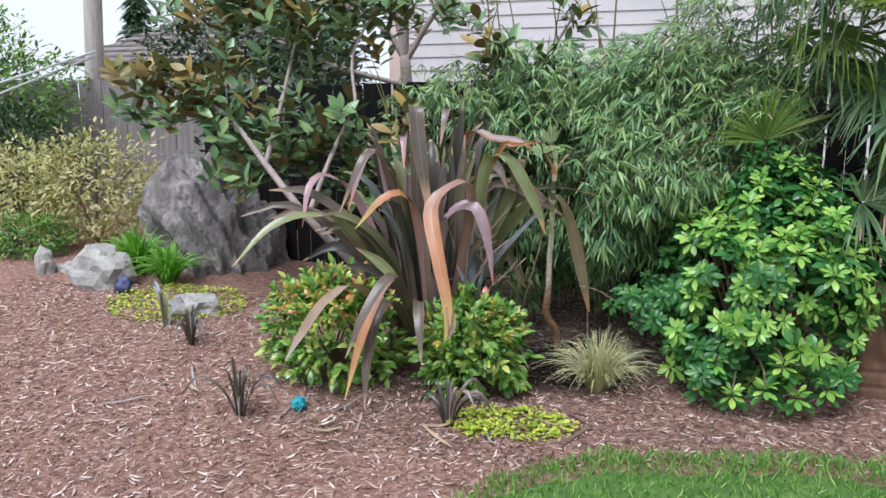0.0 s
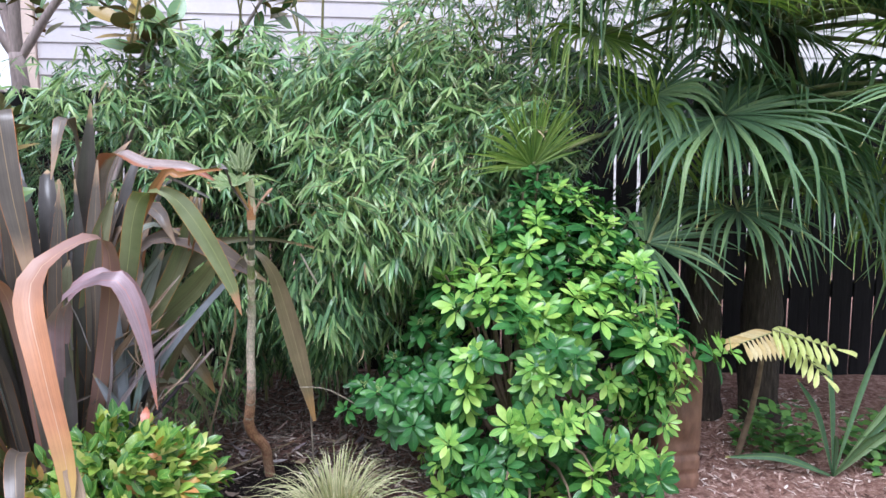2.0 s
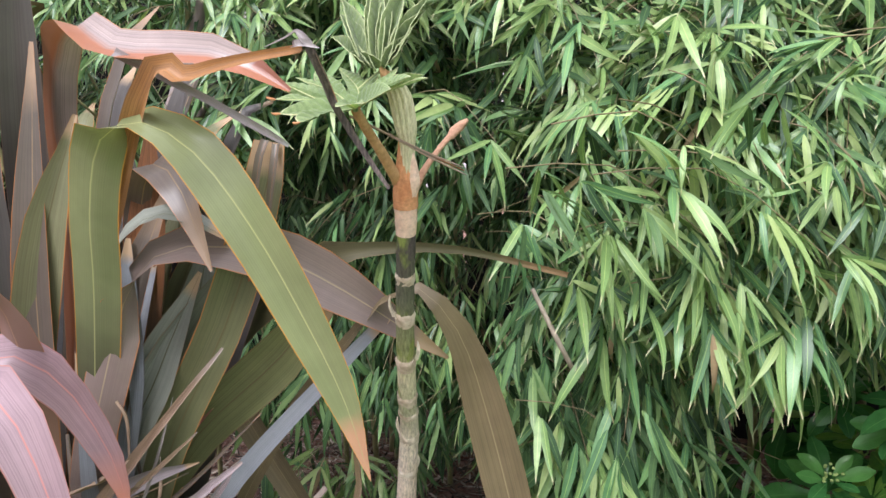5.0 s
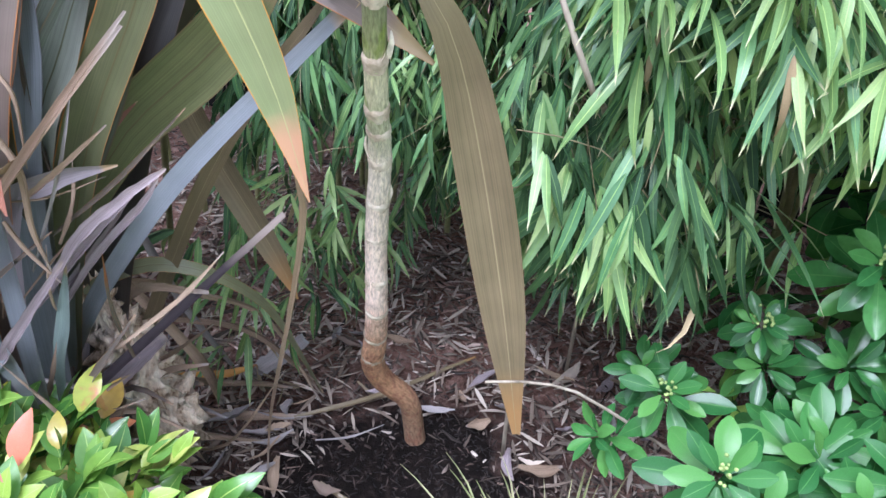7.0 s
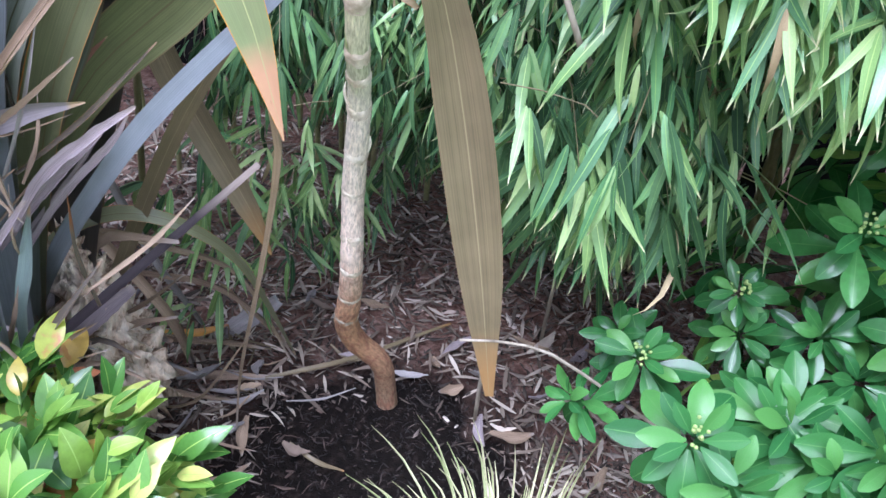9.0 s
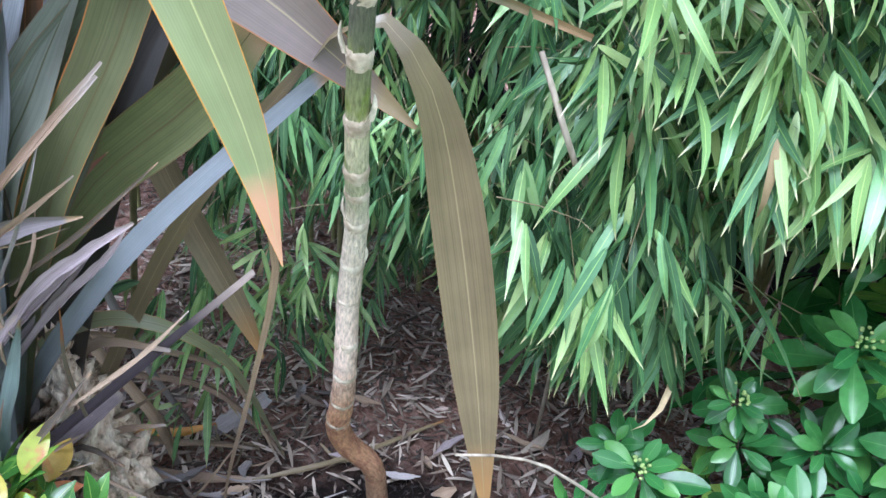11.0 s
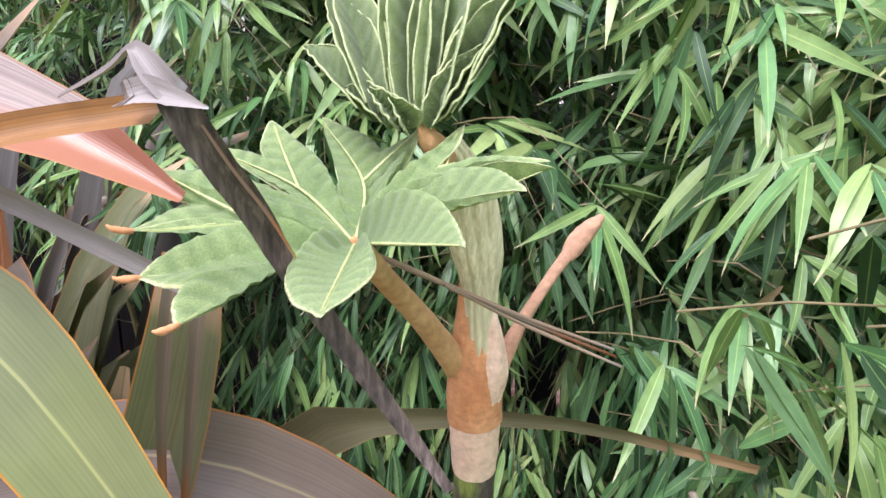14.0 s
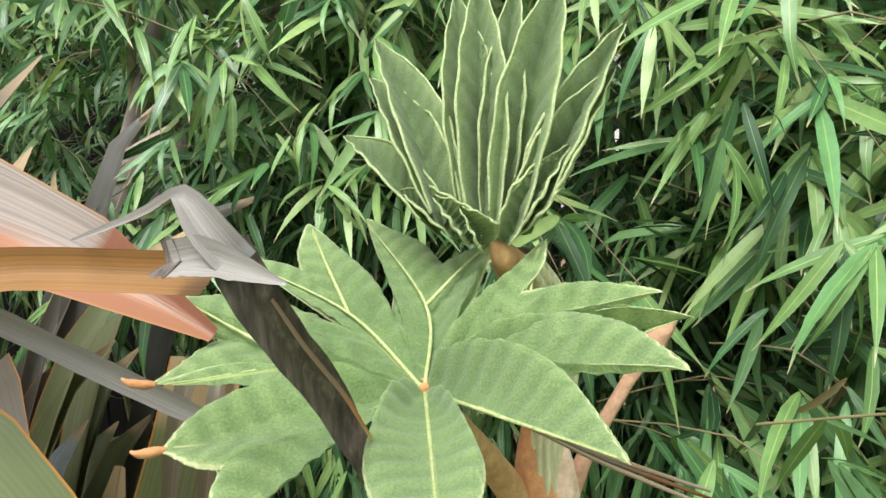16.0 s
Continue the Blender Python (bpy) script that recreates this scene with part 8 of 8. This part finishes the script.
magnolia("magnolia", (-1.07, 1.3, 0.15), [
    ([(-1.07, 1.3, 0.1), (-1.07, 1.3, 1.0), (-1.095, 1.3, 1.53)], [0.045, 0.040, 0.036]), ([(-1.095, 1.3, 1.51), (-1.07, 1.26, 1.93), (-0.98, 1.22, 2.84)], [0.028, 0.023, 0.012]),
    ([(-1.085, 1.3, 1.49), (-1.25, 1.3, 1.72), (-1.71, 1.38, 1.97), (-2.37, 1.38, 2.34)], [0.024, 0.02, 0.015, 0.008]), ([(-1.095, 1.3, 1.53), (-1.21, 1.34, 2.01), (-1.38, 1.38, 2.76)], [0.021, 0.017, 0.01]),
    ([(-1.08, 1.3, 1.51), (-0.88, 1.3, 1.80), (-0.63, 1.3, 1.97), (-0.30, 1.3, 2.22)], [0.022, 0.017, 0.013, 0.007]), ([(-1.13, 1.3, 1.35), (-1.54, 1.22, 1.47), (-2.12, 1.22, 1.72)], [0.017, 0.014, 0.008])],
    tips, 79, "grey-barked magnolia tree behind the fence", 0.116)

# ---- shrubs and hedge at the side and back ----
m_yshrub = leaf_mat("yellow_shrub_leaf", [(0.0, (0.20, 0.23, 0.08)), (0.5, (0.44, 0.43, 0.18)), (1.0, (0.62, 0.54, 0.32))], rough=0.5, trans=0.25)
m_hedge = leaf_mat("hedge_leaf", [(0.0, (0.06, 0.14, 0.03)), (0.6, (0.12, 0.24, 0.04)), (1.0, (0.22, 0.36, 0.06))], rough=0.45, trans=0.2)
m_ever = leaf_mat("dark_evergreen_leaf", [(0.0, (0.015, 0.035, 0.015)), (1.0, (0.04, 0.08, 0.03))], rough=0.5, trans=0.1)


def bush(name, at, rad, n, mat, size, seed, label, shell=0.55, w=0.4):
    r = np.random.RandomState(seed)
    th = thing(name, (at[0], at[1], float(ground_z(at[0], at[1]))), label, "shrub")
    d = r.normal(0, 1, (n, 3))
    d /= np.linalg.norm(d, axis=1)[:, None]
    lob = 1 + 0.18 * np.sin(d[:, 0] * 6 + seed) * np.sin(d[:, 2] * 7) + 0.1 * np.sin(d[:, 1] * 11 + d[:, 0] * 9)
    p = np.array(at) + d * np.array(rad) * (r.uniform(shell, 1.0, n) * lob)[:, None]
    k = p[:, 2] > ground_z(p[:, 0], p[:, 1]) + 0.02
    p, d = p[k], d[k]
    scatter("leaf", [(leaflet(1.0, w, 5, 0.9, 0.15, 0.3), 0), (leaflet(1.0, w * 0.8, 5, 0.9, 0.15, 0.6), 0)], frames(p, d + r.normal(0, 0.6, p.shape), d + np.array([0, 0, 0.7]) + r.normal(0, 0.3, p.shape), r.uniform(0.7, 1.2, len(p)) * size),
            r.randint(0, 2, len(p)), [mat], th, limit=80)
    for i in range(6):
        a = i * 1.05
        part("stem", tube([(at[0], at[1], float(ground_z(at[0], at[1])) - 0.02), (at[0] + math.cos(a) * rad[0] * 0.3, at[1] + math.sin(a) * rad[1] * 0.3, at[2]), (at[0] + math.cos(a) * rad[0] * 0.7, at[1] + math.sin(a) * rad[1] * 0.7, at[2] + rad[2] * 0.5)], [0.012, 0.009, 0.004], 8, 6), m_stem_b, th)


bush("yellow_shrub", (-3.55, 1.35, 0.62), (0.62, 0.4, 0.46), 3200, m_yshrub, 0.05, 101, "loose yellow-green shrub with fine leaves")
bush("yellow_shrub", (-4.35, 1.5, 0.5), (0.5, 0.4, 0.5), 2600, m_yshrub, 0.055, 102, "loose yellow-green shrub by the path")
bush("low_dark_shrub", (-3.85, 1.0, 0.28), (0.35, 0.22, 0.2), 1400, m_hedge, 0.05, 103, "low dark green shrub under the yellow one")
bush("hedge", (-6.3, 3.0, 1.3), (1.4, 0.5, 1.05), 9000, m_hedge, 0.07, 104, "clipped bright green hedge")
bush("hedge", (-5.2, 2.4, 0.75), (0.8, 0.3, 0.6), 2400, m_ever, 0.07, 105, "dark hedge below the cables")
bush("evergreen_shrub", (-3.0, 4.2, 1.5), (0.75, 0.5, 1.3), 5200, m_ever, 0.09, 106, "dark evergreen shrub beside the house")
bush("evergreen_shrub", (-2.5, 2.55, 0.75), (0.75, 0.35, 0.75), 3600, m_ever, 0.09, 108, "dark evergreen shrub behind the board fence")
bush("evergreen_shrub", (-4.6, 5.6, 1.9), (1.3, 0.6, 1.1), 4200, m_ever, 0.11, 107, "dark evergreen shrub in the distance")
for x, y, h, s in ((-9.5, 22, 7.5, 1.4), (-15.5, 26, 8.5, 1.7), (-11.8, 24, 6.5, 1.3), (-19.0, 25, 7.0, 2.2), (-4.5, 24, 7.0, 2.0)):
    r = np.random.RandomState(int(abs(x) * 10))
    tr_ = thing("far_conifer", (x, y, 0.4), "distant dark conifer in the haze", "tree", "far trees")
    part("trunk", tube([(x, y, 0.2), (x, y, h * 0.6), (x, y, h)], [0.15, 0.1, 0.02], 8, 8), m_stem_b, tr_)
    n = 1500
    f = r.uniform(0.15, 1, n)
    a = r.uniform(0, 6.283, n)
    rr = s * (1.02 - f) * np.sqrt(r.uniform(0.1, 1, n)) * (0.75 + 0.25 * np.sin(f * 40))
    p = np.stack([x + np.cos(a) * rr, y + np.sin(a) * rr, h * f], 1)
    scatter("branchlet", [(leaflet(1.0, 0.4, 4, 0.8, 0.2, 0.3), 0)], frames(p, np.stack([np.cos(a), np.sin(a), -0.4 + 0 * a], 1), np.tile([0, 0, 1.0], (n, 1)), r.uniform(0.25, 0.5, n)), np.zeros(n, int), [m_ever], tr_, limit=0)
